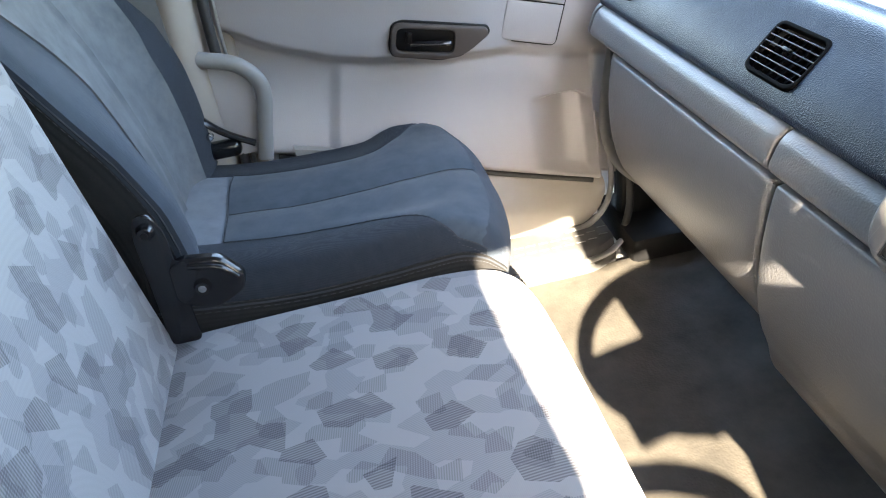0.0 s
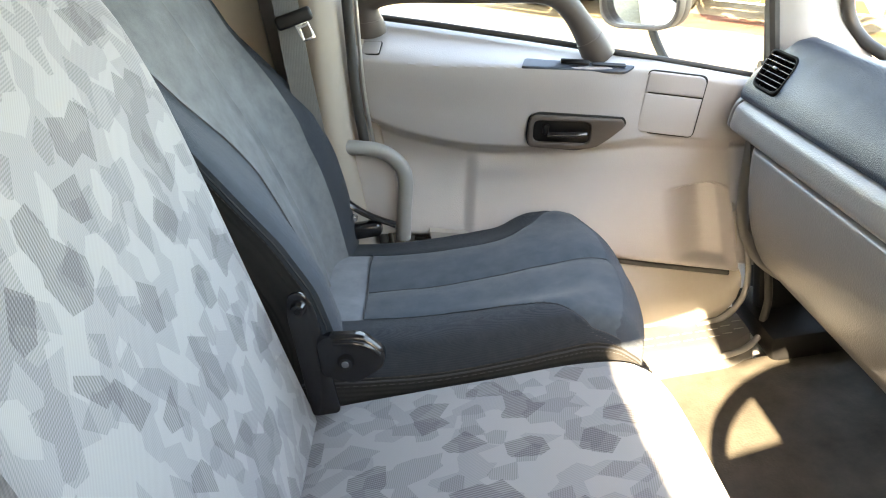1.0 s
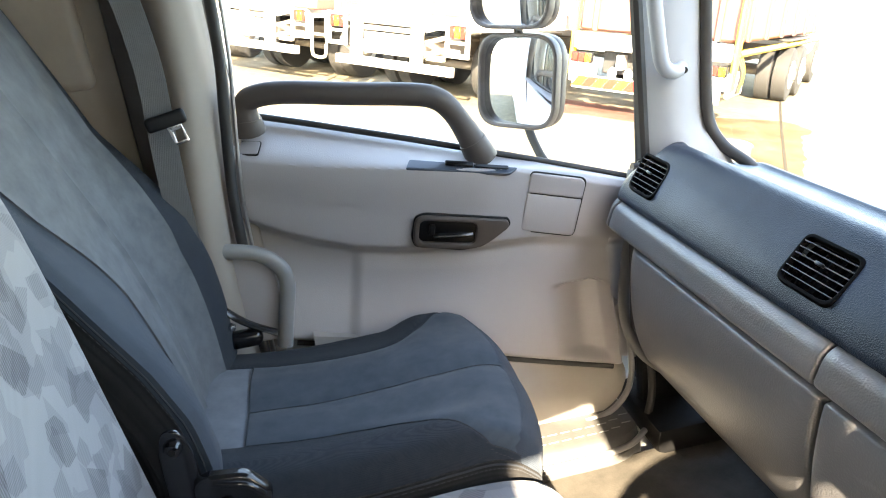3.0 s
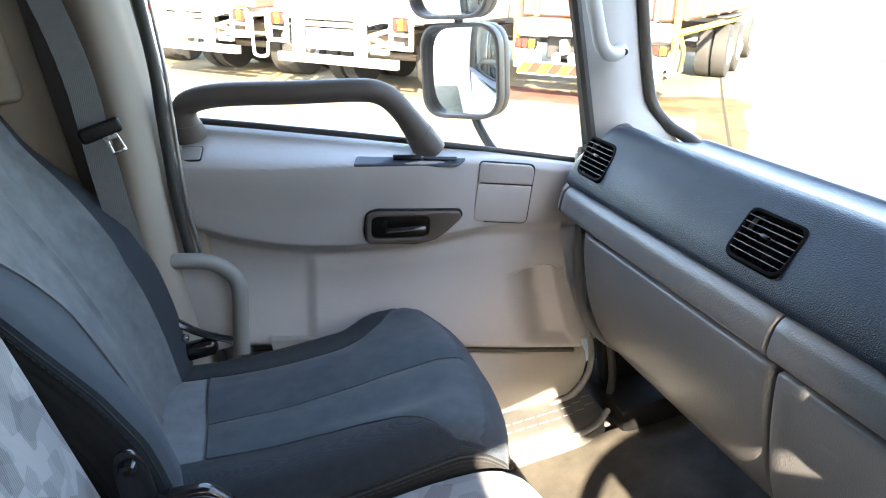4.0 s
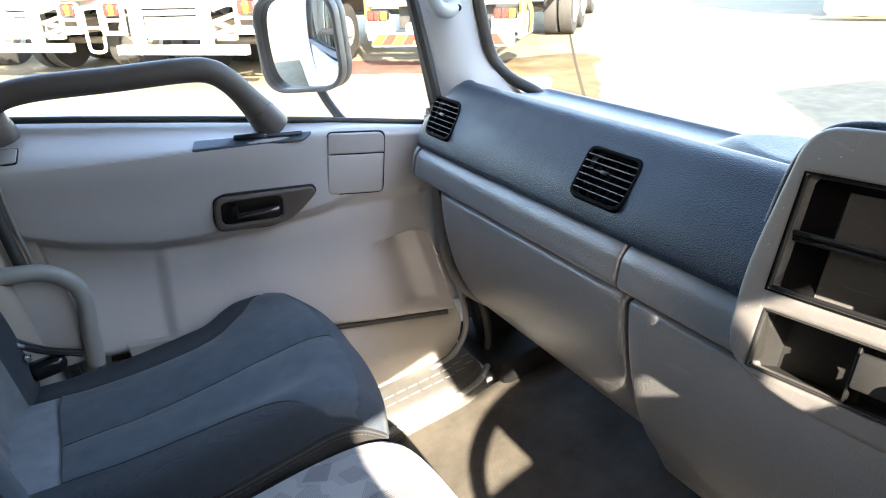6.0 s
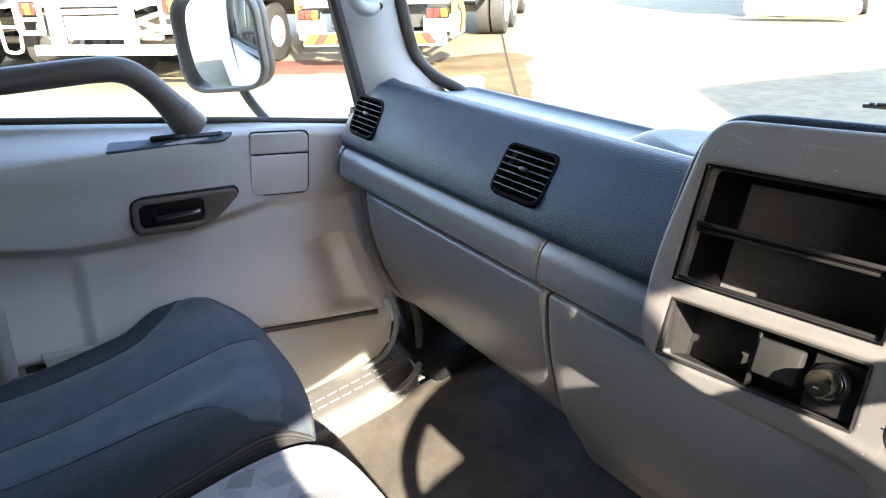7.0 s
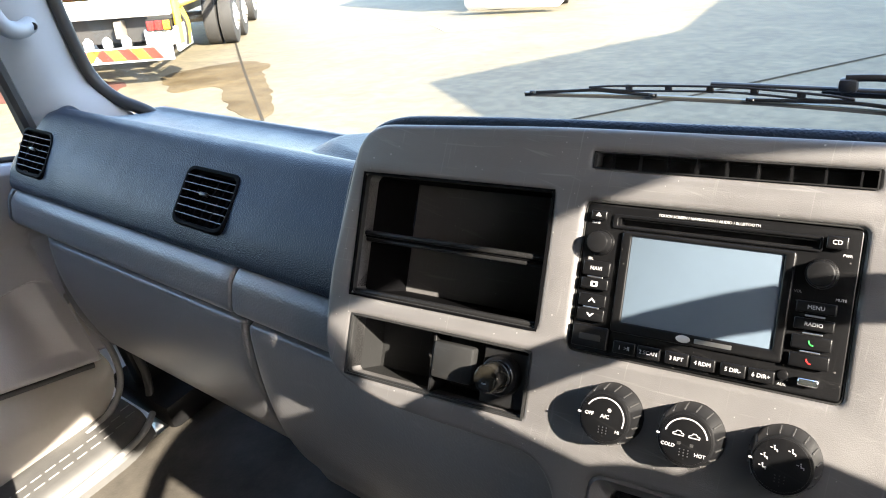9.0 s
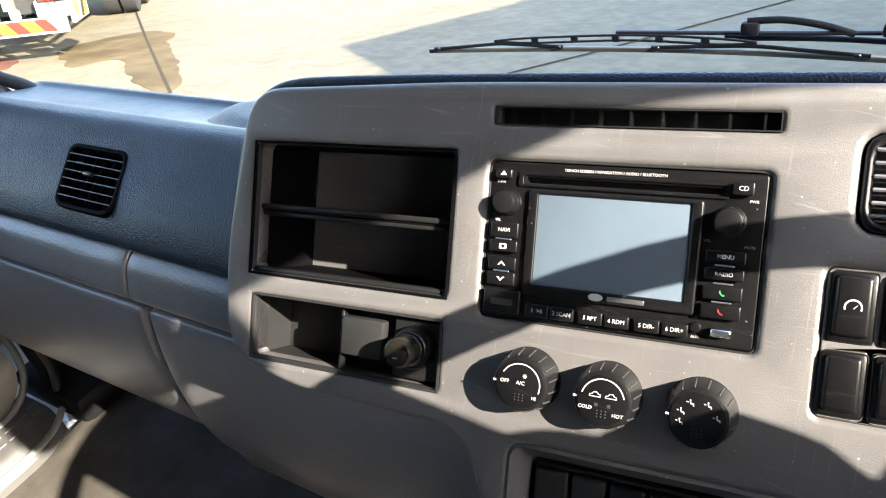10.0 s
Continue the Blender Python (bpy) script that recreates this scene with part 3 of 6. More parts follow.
def b_pillar():
    t = thing("pillar_passenger_rear", "beige grey pillar trim beside the passenger door", "pillar", kind="structure", at=(-0.12, 1.52, 0.0))

    def f(u, v):
        z = 0.05 + 1.35 * v
        x = -0.170 + 0.105 * u - 0.028 * ss(0.98, 0.55, z)
        y = 1.53 - 0.060 * math.sin(math.pi * min(1, u * 1.10)) ** 0.6 + 0.04 * ss(0.82, 1.0, u)
        return x, y, z
    part("pillar_trim", sheet(f, 18, 20, (0, 0.05, 0)), M["trim"], t)
    # Solid dark strip gives the shade behind the belt by its colour.
    part("belt_shade_strip", rbox(-0.198, 1.555, 0.72, 0.075, 0.05, 1.45, 0.01), M["strap"], t, "dark strip painted as the shade behind the belt")
    # weather strip along the door opening
    line = [(-0.035, 1.53, 1.34), (-0.048, 1.53, 0.99), (-0.062, 1.53, 0.86), (-0.080, 1.53, 0.70), (-0.084, 1.53, 0.56), (-0.087, 1.53, 0.42), (-0.08, 1.51, 0.10)]
    part("weather_strip", tube(smooth_line(line, 8), 0.011), M["rubber"], t)
    part("strip_lip", tube(smooth_line([(x + 0.017, y + 0.012, z) for x, y, z in line], 8), 0.004), M["steel"], t, "bright edge of the door seal")
    return t


b_pillar()
wall("pillar_body", rbox(-0.185, 1.615, 0.62, 0.27, 0.05, 1.80, 0.01), M["trim"], "beige grey body of the pillar behind the door")
wall("body_lower", rbox(0.22, 0.47, -0.24, 1.75, 2.40, 0.40, 0.05), M["white"], "white painted lower body of the cab")
wall("body_side", rbox(-0.55, 1.715, 0.45, 1.0, 0.03, 2.3, 0.01), M["white"], "white painted outer side of the cab")


def a_pillar():
    t = thing("pillar_passenger_front", "pale grey windscreen pillar with black seals", "pillar", kind="structure", at=(0.88, 1.54, 0.6))

    def f(u, v):
        z = 0.53 + 0.87 * v
        flare = ss(0.70, 0.58, z) * u * u
        x = 0.80 + 0.150 * u - 0.024 * v * (1 - 0.3 * u) + 0.022 * flare
        y = 1.575 - 0.03 * math.sin(math.pi * u) - 0.012 * u - 0.105 * flare
        return x, y, z
    part("pillar_trim", sheet(f, 14, 24, (0.02, 0.05, 0)), M["pillar"], t)
    part("door_seal", tube([(0.803, 1.575, 0.57), (0.802, 1.58, 0.9), (0.786, 1.585, 1.38)], 0.012), M["rubber"], t)
    seal = smooth_line([(0.933, 1.545, 1.40), (0.943, 1.55, 0.90), (0.946, 1.548, 0.74), (0.952, 1.538, 0.675), (0.964, 1.500, 0.635), (0.98, 1.43, 0.608), (0.99, 1.37, 0.57)], 8)
    part("windscreen_seal", tube(seal, 0.013), M["rubber"], t)
    return t


a_pillar()


# ---- passenger door ----
def y_door(x):
    return 1.600 - 0.10 * x


def z_top(x):
    return 0.816 - 0.285 * x - 0.03 * x * x


ROLL = [(-0.10, 0.775), (-0.06, 0.757), (0.0, 0.740), (0.113, 0.716), (0.243, 0.695), (0.5, 0.655), (0.8, 0.58)]
CREASE = [(-0.10, 0.64), (-0.063, 0.615), (0.0, 0.580), (0.067, 0.553), (0.14, 0.528), (0.22, 0.512), (0.39, 0.493), (0.52, 0.487), (0.7, 0.455), (0.85, 0.42)]


def door_depth(x, z):
    """How far the panel stands out into the cab."""
    zt, zr, zc = z_top(x), lerp_table(ROLL, x), lerp_table(CREASE, x)
    fade = 1 - 0.75 * ss(0.40, 0.60, x)
    d = 0.0
    if z > zr:
        d = 0.055 * fade - 0.100 * fade * ss(-0.25, 1, (z - zr) / max(0.01, zt - zr))
    else:
        q = (zr - z) / max(0.02, zr - zc)
        d = fade * (0.0446 * (1 - 0.35 * ss(0.0, 0.6, q)) + 0.006 * math.sin(math.pi * min(q, 1)))
        d -= (0.030 * fade + 0.004) * ss(zc + 0.012, zc - 0.022, z)
        d += 0.062 * ss(zc - 0.04, zc - 0.32, z)
    # vertical ridge low on the panel
    xr = 0.115 + 0.22 * (z - 0.38)
    d += 0.010 * ss(xr - 0.012, xr + 0.018, x) * ss(zc, zc - 0.06, z)
    # pocket scooped into the front lower corner
    top = 0.372 - 0.5 * max(0.0, x - 0.665)
    inside = ss(0.545, 0.645, x) * ss(0.700, 0.676, x) * ss(top, top - 0.016, z) * ss(0.0, 0.035, z - z_bot(x))
    d -= 0.046 * inside * (1 - 0.25 * ss(0.62, 0.69, x))
    # the panel ends short of the dash low down, with a gap before the frame
    d -= 0.045 * ss(0.699, 0.706, x) * ss(0.47, 0.42, z)
    return d


def z_bot(x):
    return 0.328 - 0.245 * x


def passenger_door():
    t = thing("door_1", "warm grey moulded passenger door with a window", "door", kind="structure", at=(0.35, 1.6, 0.1))

    def f(u, v):
        x = -0.085 + 0.885 * u
        zt, zb = z_top(x), z_bot(x)
        e = 0.02
        z = zb + (zt - zb) * v
        d = door_depth(x, z)
        roll_in = max(0, 1 - min(v * (zt - zb), (1 - v) * (zt - zb), (x + 0.085), 0.80 - x) / e)
        return x, y_door(x) - d + 0.022 * roll_in ** 2.2, z
    part("door_panel", sheet(f, 230, 140, (0, 0.05, 0)), M["door"], t)
    part("bottom_seal", tube([(x, y_door(x) - door_depth(x, z_bot(x) + 0.002) + 0.021, z_bot(x) - 0.006) for x in [-0.02 + 0.0235 * k for k in range(31)]], 0.0065), M["rubber"], t)
    # window frame and pane
    part("sill_rubber", tube([(x, y_door(x) + 0.040, z_top(x) + 0.004) for x in (-0.07, 0.1, 0.3, 0.5, 0.65, 0.80)], 0.007), M["rubber"], t)
    loop = corners([(-0.060, 0.84), (-0.060, 1.36), (0.772, 1.36), (0.800, 0.595)], 0.03)
    part("window_frame", tube([(p.x, y_door(p.x) + 0.03, p.y) for p in loop], 0.014, n=8), M["rubber"], t)
    bm = bmesh.new()
    q = [bm.verts.new((x, y_door(x) + 0.040, z)) for x, z in ((-0.06, 0.80), (0.80, 0.57), (0.755, 1.37), (-0.06, 1.37))]
    bm.faces.new(q)
    bmesh.ops.solidify(bm, geom=bm.faces[:], thickness=0.004)
    g = part("window_pane", bm, M["glass"], t, "clear door glass", smooth=False)
    g.visible_shadow = False
    # outer skin of the door, white
    part("outer_skin", sheet(lambda u, v: (-0.09 + 0.90 * u, y_door(0.3) + 0.115 + 0.02 * math.sin(math.pi * v), -0.30 + (z_top(-0.09 + 0.9 * u) + 0.27) * v), 12, 12, (0, -0.02, 0)), M["white"], t, "white painted outer skin")
    part("outer_handle", rbox(0.02, y_door(0.3) + 0.150, 0.42, 0.20, 0.035, 0.045, 0.012, 2), M["black_matt"], t, "black outer door handle")
    # kick panel below the trim
    def k(u, v):
        x = 0.02 + 0.69 * u
        lift = 0.10 * (1 - math.sqrt(max(0.0, 1 - max(0.0, (x - 0.60) / 0.111) ** 2)))
        z = 0.036 + lift + (z_bot(x) + 0.03 - 0.036 - lift) * v
        return x, 1.535 - 0.062 * ss(1.0, 0.35, v), z
    part("kick_panel", sheet(k, 60, 12, (0, 0.03, 0)), M["kick"], t, "beige lower panel")
    def upper(u, v):
        x = 0.655 + 0.06 * u
        return x, 1.525 - 0.010 * u, z_bot(x) - 0.01 + 0.06 * v + 0.10 * v * u
    part("kick_corner", sheet(upper, 6, 8, (0, 0.03, 0)), M["kick"], t)
    return t


door_1 = passenger_door()
driver_door()


def door_frame(x, z, lift=0.0):
    """Frame on the door panel: x forward along the door, y up, z into the cab."""
    d = door_depth(x, z)
    e = 0.01
    s = (door_depth(x, z + e) - door_depth(x, z - e)) / (2 * e)
    return frame_of((x, y_door(x) - d - lift, z), (1, -0.10, 0), (0, -s, 1))


def inner_handle():
    t = thing("inner_door_handle", "dark grey inner handle set in the passenger door", "door handle", at=(0.37, 1.55, 0.535))
    m = door_frame(0.37, 0.535, 0.012) @ pose(0, 0, 0, 0, 0, -11)
    out = corners([(-0.106, -0.039, 0.024), (0.042, -0.039, 0.04), (0.100, 0.018, 0.03), (0.094, 0.034, 0.010), (-0.106, 0.036, 0.024)], 0.02)
    hole = rect(-0.094, -0.025, 0.028, 0.024, 0.014)
    part("bezel", plate(out, [hole], m, 0.014, 0.004), M["strap"], t)
    inn = corners([(p.x * 1.04, p.y * 1.12) for p in out[::3]], 0.01)
    part("rim", plate(inn, [corners([(p.x * 0.97, p.y * 0.95) for p in out[::3]], 0.01)], m @ pose(0, 0, -0.006), 0.008, 0.002), M["black_matt"], t)
    part("cup", plate(rect(-0.096, -0.027, 0.030, 0.026, 0.014), [], m @ pose(0, 0, -0.0075), 0.003, 0.0005), M["black"], t)
    lev = rbox(-0.022, -0.004, 0.004, 0.088, 0.013, 0.008, 0.004, 3, m @ pose(0, 0, 0, -35, 0, 3))
    part("lever", lev, M["black_gloss"], t)
    part("lock_tab", rbox(-0.068, 0.007, 0.003, 0.012, 0.022, 0.012, 0.003, 2, m), M["black"], t)
    return t


inner_handle()


def door_ashtray():
    t = thing("door_ashtray", "grey two-part ashtray cover on the passenger door", "ashtray", at=(0.58, 1.54, 0.56))
    m = door_frame(0.574, 0.562, 0.0075) @ pose(0, 0, 0, 0, 0, -15)
    part("surround", plate(rect(-0.064, -0.069, 0.064, 0.069, 0.016), [], m, 0.005, 0.001), M["black_matt"], t)
    part("lid", plate(corners([(-0.061, 0.022, 0.002), (0.061, 0.022, 0.002), (0.061, 0.066, 0.018), (-0.061, 0.066, 0.010)], 0.01), [], m @ pose(0, 0, 0.005), 0.008, 0.003), M["door"], t)
    part("bin", plate(corners([(-0.061, -0.066, 0.012), (0.061, -0.066, 0.012), (0.061, 0.019, 0.002), (-0.061, 0.019, 0.002)], 0.01), [], m @ pose(0, 0, 0.004), 0.008, 0.003), M["door"], t)
    return t


door_ashtray()


def window_switch():
    t = thing("window_switch", "black window switch panel let into the armrest", "switch", at=(0.38, 1.57, 0.67))
    m = frame_of((0.382, y_door(0.382) - 0.033, 0.674), (1, -0.10, -0.205), (0.02, 0.84, 0.46))
    part("switch_plate", plate(corners([(-0.115, -0.014, 0.004), (0.10, -0.012, 0.01), (0.122, 0.010, 0.006), (-0.108, 0.014, 0.006)], 0.005), [], m @ pose(0, 0, 0.004), 0.008, 0.002), M["switch_gloss"], t)
    part("rocker", rbox(-0.005, 0.004, 0.010, 0.06, 0.012, 0.007, 0.003, 2, m @ pose(0, 0, 0, 8, 0, 0)), M["black"], t)
    part("groove", rbox(0.065, 0.003, 0.008, 0.07, 0.010, 0.003, 0.001, 1, m), M["black"], t)
    return t


window_switch()


def screw_cover():
    t = thing("screw_cover", "small square grey screw cover on the door", "cover", at=(-0.035, 1.6, 0.77))
    m = door_frame(-0.034, 0.772, 0.006) @ pose(0, 0, 0, 0, 0, -12)
    part("cap", plate(rect(-0.019, -0.017, 0.019, 0.017, 0.005), [], m @ pose(0, 0, 0.0015), 0.004, 0.001), M["door"], t)
    part("gap", plate(rect(-0.021, -0.019, 0.021, 0.019, 0.006), [], m, 0.003, 0.0005), M["black_matt"], t)
    return t


screw_cover()


def door_grab_rail():
    t = thing("door_grab_rail", "thick brown-grey grab rail across the passenger window", "grab handle", at=(0.2, 1.6, 0.8))
    line = smooth_line([(-0.034, 0.80), (-0.030, 0.845), (-0.012, 0.868), (0.05, 0.872), (0.18, 0.853), (0.30, 0.836), (0.348, 0.822), (0.380, 0.792), (0.411, 0.737), (0.439, 0.676)], 8)
    pts = [(p[0], y_door(p[0]) + 0.012 - 0.030 * math.sin(math.pi * i / (len(line) - 1)), p[1]) for i, p in enumerate(line)]
    n = len(pts)
    radii = [0.0235 + 0.012 * ss(0.16, 0.0, i / n) + 0.010 * ss(0.80, 1.0, i / n) for i in range(n)]
    part("rail", tube(pts[4:-4], 0.02, flat=0.85, n=14, up=(0, 1, 0), radii=radii[4:-4]), M["strap"], t)
    part("foot", tube(pts[:6], 0.02, flat=0.85, n=14, up=(0, 1, 0), radii=[r * 1.04 for r in radii[:6]]), M["strap"], t)
    part("foot", tube(pts[-7:], 0.02, flat=0.85, n=14, up=(0, 1, 0), radii=[r * 1.04 for r in radii[-7:]]), M["strap"], t)
    return t


door_grab_rail()


def sill_step():
    t = thing("door_sill", "grey sill tread with rows of raised dashes", "door sill", at=(0.5, 1.42, 0.0))

    def f(u, v):
        x = 0.0 + 0.70 * u
        turn = ss(0.58, 0.76, x)
        y0, y1 = 1.335 + 0.02 * turn, 1.48
        z = 0.046 - 0.030 * ss(0.18, 0.0, v) + 0.004 * math.sin(v * 3)
        return x, y0 + (y1 - y0) * v + 0.05 * turn * turn, z
    part("tread", sheet(f, 40, 14, (0, 0, -0.05)), M["tread"], t)
    for row, y in enumerate((1.392, 1.420)):
        for k in range(16):
            x = 0.23 + 0.030 * k + 0.006 * row
            if x < 0.70:
                bend = 0.05 * ss(0.58, 0.76, x) ** 2
                part("tread_dash", rbox(x, y + bend, 0.0505, 0.022, 0.0020, 0.0024, 0.0008, 1), M["handle_grey"], t, smooth=False)
    part("sill_edge", tube(smooth_line([(0.0, 1.338, 0.028), (0.3, 1.338, 0.028), (0.55, 1.340, 0.028), (0.66, 1.352, 0.030), (0.715, 1.385, 0.036)], 8), 0.007), M["handle_grey"], t, "pale edge strip")
    return t


sill_step()


def opening_trim():
    t = thing("opening_trim", "grey rubber edging of the door opening beside the dash", "trim", kind="structure", at=(0.74, 1.48, 0.2))
    line = smooth_line([(0.775, 1.555, 0.60), (0.745, 1.510, 0.48), (0.715, 1.485, 0.34), (0.715, 1.470, 0.26), (0.735, 1.440, 0.205), (0.775, 1.385, 0.175), (0.83, 1.34, 0.15)], 8)
    part("edging", tube(line, 0.013), M["handle_grey"], t)
    low = smooth_line([(0.722, 1.475, 0.22), (0.724, 1.470, 0.15), (0.708, 1.462, 0.095), (0.665, 1.455, 0.056), (0.60, 1.450, 0.044)], 8)
    part("lower_seal", tube(low, 0.007), M["handle_grey"], t, "pale lower seal")
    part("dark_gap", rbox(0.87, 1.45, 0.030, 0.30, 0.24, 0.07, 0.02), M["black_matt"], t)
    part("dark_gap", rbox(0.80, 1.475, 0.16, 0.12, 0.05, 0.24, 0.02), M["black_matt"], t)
    part("black_hose", tube(smooth_line([(0.752, 1.43, 0.19), (0.750, 1.42, 0.11), (0.735, 1.41, 0.06)], 6), 0.009), M["rubber"], t)
    return t


opening_trim()

# ---- dashboard ----
DASH_UP = [(1.035, 0.572), (1.012, 0.606), (0.998, 0.614), (0.982, 0.611), (0.94, 0.620), (0.89, 0.638), (0.855, 0.657), (0.828, 0.677), (0.812, 0.681), (0.795, 0.677), (0.765, 0.656), (0.735, 0.636), (0.708, 0.614), (0.692, 0.590), (0.690, 0.578)]


VENTS = ((1.392, 0.052, 0.030), (0.882, 0.056, 0.012))
FASCIA_V = Vector((0.83, 0, 0.56))


def vent_frame(y):
    return frame_of((0.7335, y, 0.6355), (0, -1, 0), FASCIA_V)


def vent_outline(w, skew):
    h, w = 0.043, w * 1.05
    return corners([(-w - skew, h, 0.018), (w - skew, h, 0.022), (w - skew * 0.2, h * 0.45, 0.02), (w + skew * 0.8, -h, 0.022), (-w + skew, -h, 0.018)], 0.015)


def end_bow(y):
    return 0.05 * ss(1.44, 1.52, y)


def dashboard():
    t = thing("dashboard", "dark grained dashboard with grey lower panels", "dashboard", at=(0.75, 0.6, 0.3))
    pad = moulding(DASH_UP, 0.548, 1.535, 0.02, 0.05, bow=end_bow, step=0.006, fine=14)
    for v in pad.verts:
        v.co.z -= 0.024 * ss(1.40, 1.53, v.co.y) * ss(0.72, 0.80, v.co.x)
    for vy, wt, sk in VENTS:
        m = vent_frame(vy).inverted()
        ring = [p * 0.95 for p in vent_outline(wt, sk)]
        gone = []
        for f in pad.faces:
            q = m @ f.calc_center_median()
            if abs(q.x) < 0.09 and abs(q.y) < 0.06 and abs(q.z) < 0.012:
                inside = False
                for a, b in zip(ring, ring[1:] + ring[:1]):
                    if (a.y > q.y) != (b.y > q.y) and q.x < a.x + (b.x - a.x) * (q.y - a.y) / (b.y - a.y):
                        inside = not inside
                if inside:
                    gone.append(f)
        bmesh.ops.delete(pad, geom=gone, context="FACES")
    part("top_pad", pad, M["dash_top"], t, "dark blue-black leather-grained top")
    mid = [(0.700, 0.576), (0.688, 0.573), (0.676, 0.563), (0.668, 0.545), (0.663, 0.528), (0.668, 0.518), (0.680, 0.515)]
    part("trim_band", moulding(mid, 0.545, 0.787, 0.005, 0.02), M["dash_mid"], t)
    part("trim_band", moulding(mid, 0.791, 1.434, 0.005, 0.02), M["dash_mid"], t)
    part("trim_end", moulding(mid, 1.438, 1.505, 0.012, 0.02, bow=end_bow), M["dash_mid"], t)
    low = [(0.690, 0.512), (0.672, 0.511), (0.662, 0.503), (0.656, 0.46), (0.655, 0.41), (0.661, 0.35), (0.676, 0.29), (0.700, 0.252), (0.74, 0.232), (0.80, 0.225)]
    part("glovebox_lid", moulding(low, 0.775, 1.43, 0.008, 0.03, bow=lambda y: 0.06 * ss(1.30, 1.44, y)), M["dash_mid"], t, "grey glovebox lid")
    knee = [(0.690, 0.512), (0.672, 0.511), (0.662, 0.503), (0.655, 0.45), (0.653, 0.40), (0.656, 0.34), (0.668, 0.28), (0.685, 0.235), (0.70, 0.19), (0.74, 0.15), (0.82, 0.14)]
    part("knee_panel", moulding(knee, 0.30, 0.769, 0.012, 0.03), M["dash_mid"], t)
    # Unseen sheet added to keep daylight from leaking into the footwell.
    part("leak_shelf", sheet(lambda u, v: (0.850 + 0.215 * v, -0.60 + 1.17 * u, 0.735 - 0.205 * v ** 0.8), 12, 8, (0, 0, -0.012)), M["dash_top"], t, "unseen dark shelf added to keep daylight out behind the console")
    part("inner_frame", rbox(0.78, 0.55, 0.42, 0.14, 1.80, 0.30, 0.01), M["black_matt"], t)
    def hump(u, v):
        a, r = math.tau * u, v
        x, y = 0.930 + 0.080 * r * math.cos(a), 0.590 + 0.300 * r * math.sin(a)
        low = lerp_table(DASH_UP[::-1][2:], x) - 0.004
        return x, y, max(low, low + (0.650 - 0.10 * (x - 0.92) - low) * (1 - ss(0.72, 1.0, r)))
    part("speaker_hump", sheet(hump, 72, 30), M["dash_top"], t, "raised pod on the dash top")
    return t


dashboard()


def air_vent(y, w_top, skew):
    """A louvred air outlet on the sloping face; the lower edge sits further towards the middle of the cab."""
    t = thing("air_vent", "black louvred air vent in the dark dashboard", "air vent", "dashboard air vents", at=(0.735, y, 0.64))
    m = vent_frame(y)
    h = 0.041
    out = vent_outline(w_top, skew)
    inn = [Vector((p.x * 0.90, p.y * 0.86)) for p in out]
    part("bezel", plate(out, [inn], m @ pose(0, 0, 0.0012), 0.012, 0.002), M["cubby"], t)
    part("duct", plate([p * 0.96 for p in out], [], m @ pose(0, 0, -0.022), 0.002, 0.0003), M["cubby"], t)
    for k in range(6):
        yy = -h * 0.68 + 2 * h * 0.68 * k / 5
        xs = [a.x + (b.x - a.x) * (yy - a.y) / (b.y - a.y) for a, b in zip(inn, inn[1:] + inn[:1]) if (a.y > yy) != (b.y > yy)]
        x0, x1 = min(xs) - 0.001, max(xs) + 0.001
        part("louvre", rbox((x0 + x1) / 2, yy, 0.0, x1 - x0, 0.0014, 0.003, 0.0005, 1, m), M["louvre"], t, smooth=False)
    part("thumb_tab", rbox(0.0, 0.004, 0.004, 0.018, 0.0050, 0.006, 0.002, 2, m), M["black"], t)
    for k in range(5):
        part("cross_vane", rbox((k - 2) * 0.019, 0.0, -0.014, 0.0016, 2 * h * 0.78, 0.010, 0.0004, 1, m), M["cubby"], t, smooth=False)
    return t


for _v in VENTS:
    air_vent(*_v)

# ---- centre console ----
CON = frame_of((0.70, 0.39, 0.669), (0.13875, -0.99033, 0), (0.54557, 0.07644, 0.83457))


def con(u, v, w=0.0):
    return CON @ pose(u, v, w)


def open_box(x0, y0, x1, y1, depth, m, wall_t=0.002):
    """A thin-walled recess that opens towards z of m, moulded in one piece."""
    bm = bmesh.new()
    t = wall_t
    loops = []
    for q, w in ((0, -depth), (0, 0.0), (t, 0.0), (t, -depth - t)):
        loops.append([bm.verts.new(m @ Vector((x, y, w))) for x, y in ((x0 - q, y0 - q), (x1 + q, y0 - q), (x1 + q, y1 + q), (x0 - q, y1 + q))])
    bm.faces.new(loops[0])
    bm.faces.new(loops[3][::-1])
    for a, b in zip(loops, loops[1:]):
        for k in range(4):
            bm.faces.new((a[k], b[k], b[(k + 1) % 4], a[(k + 1) % 4]))
    bmesh.ops.recalc_face_normals(bm, faces=bm.faces[:])
    return bm


def chamfer():
    """Sloping border of the lower control recess."""
    bm = bmesh.new()
    rows = []
    for k, (x0, y0, x1, y1, w, r) in enumerate(((0.114, -0.270, 0.422, -0.148, -0.004, 0.014), (0.118, -0.266, 0.418, -0.152, -0.0012, 0.013), (0.132, -0.247, 0.401, -0.161, -0.013, 0.008), (0.134, -0.245, 0.399, -0.163, -0.024, 0.007))):
        rows.append([bm.verts.new(con(p.x, p.y, w).translation) for p in rect(x0, y0, x1, y1, r, 6)])
    for a, b in zip(rows, rows[1:]):
        for k in range(len(a)):
            bm.faces.new((a[k], a[(k + 1) % len(a)], b[(k + 1) % len(a)], b[k]))
    bmesh.ops.recalc_face_normals(bm, faces=bm.faces[:])
    return bm


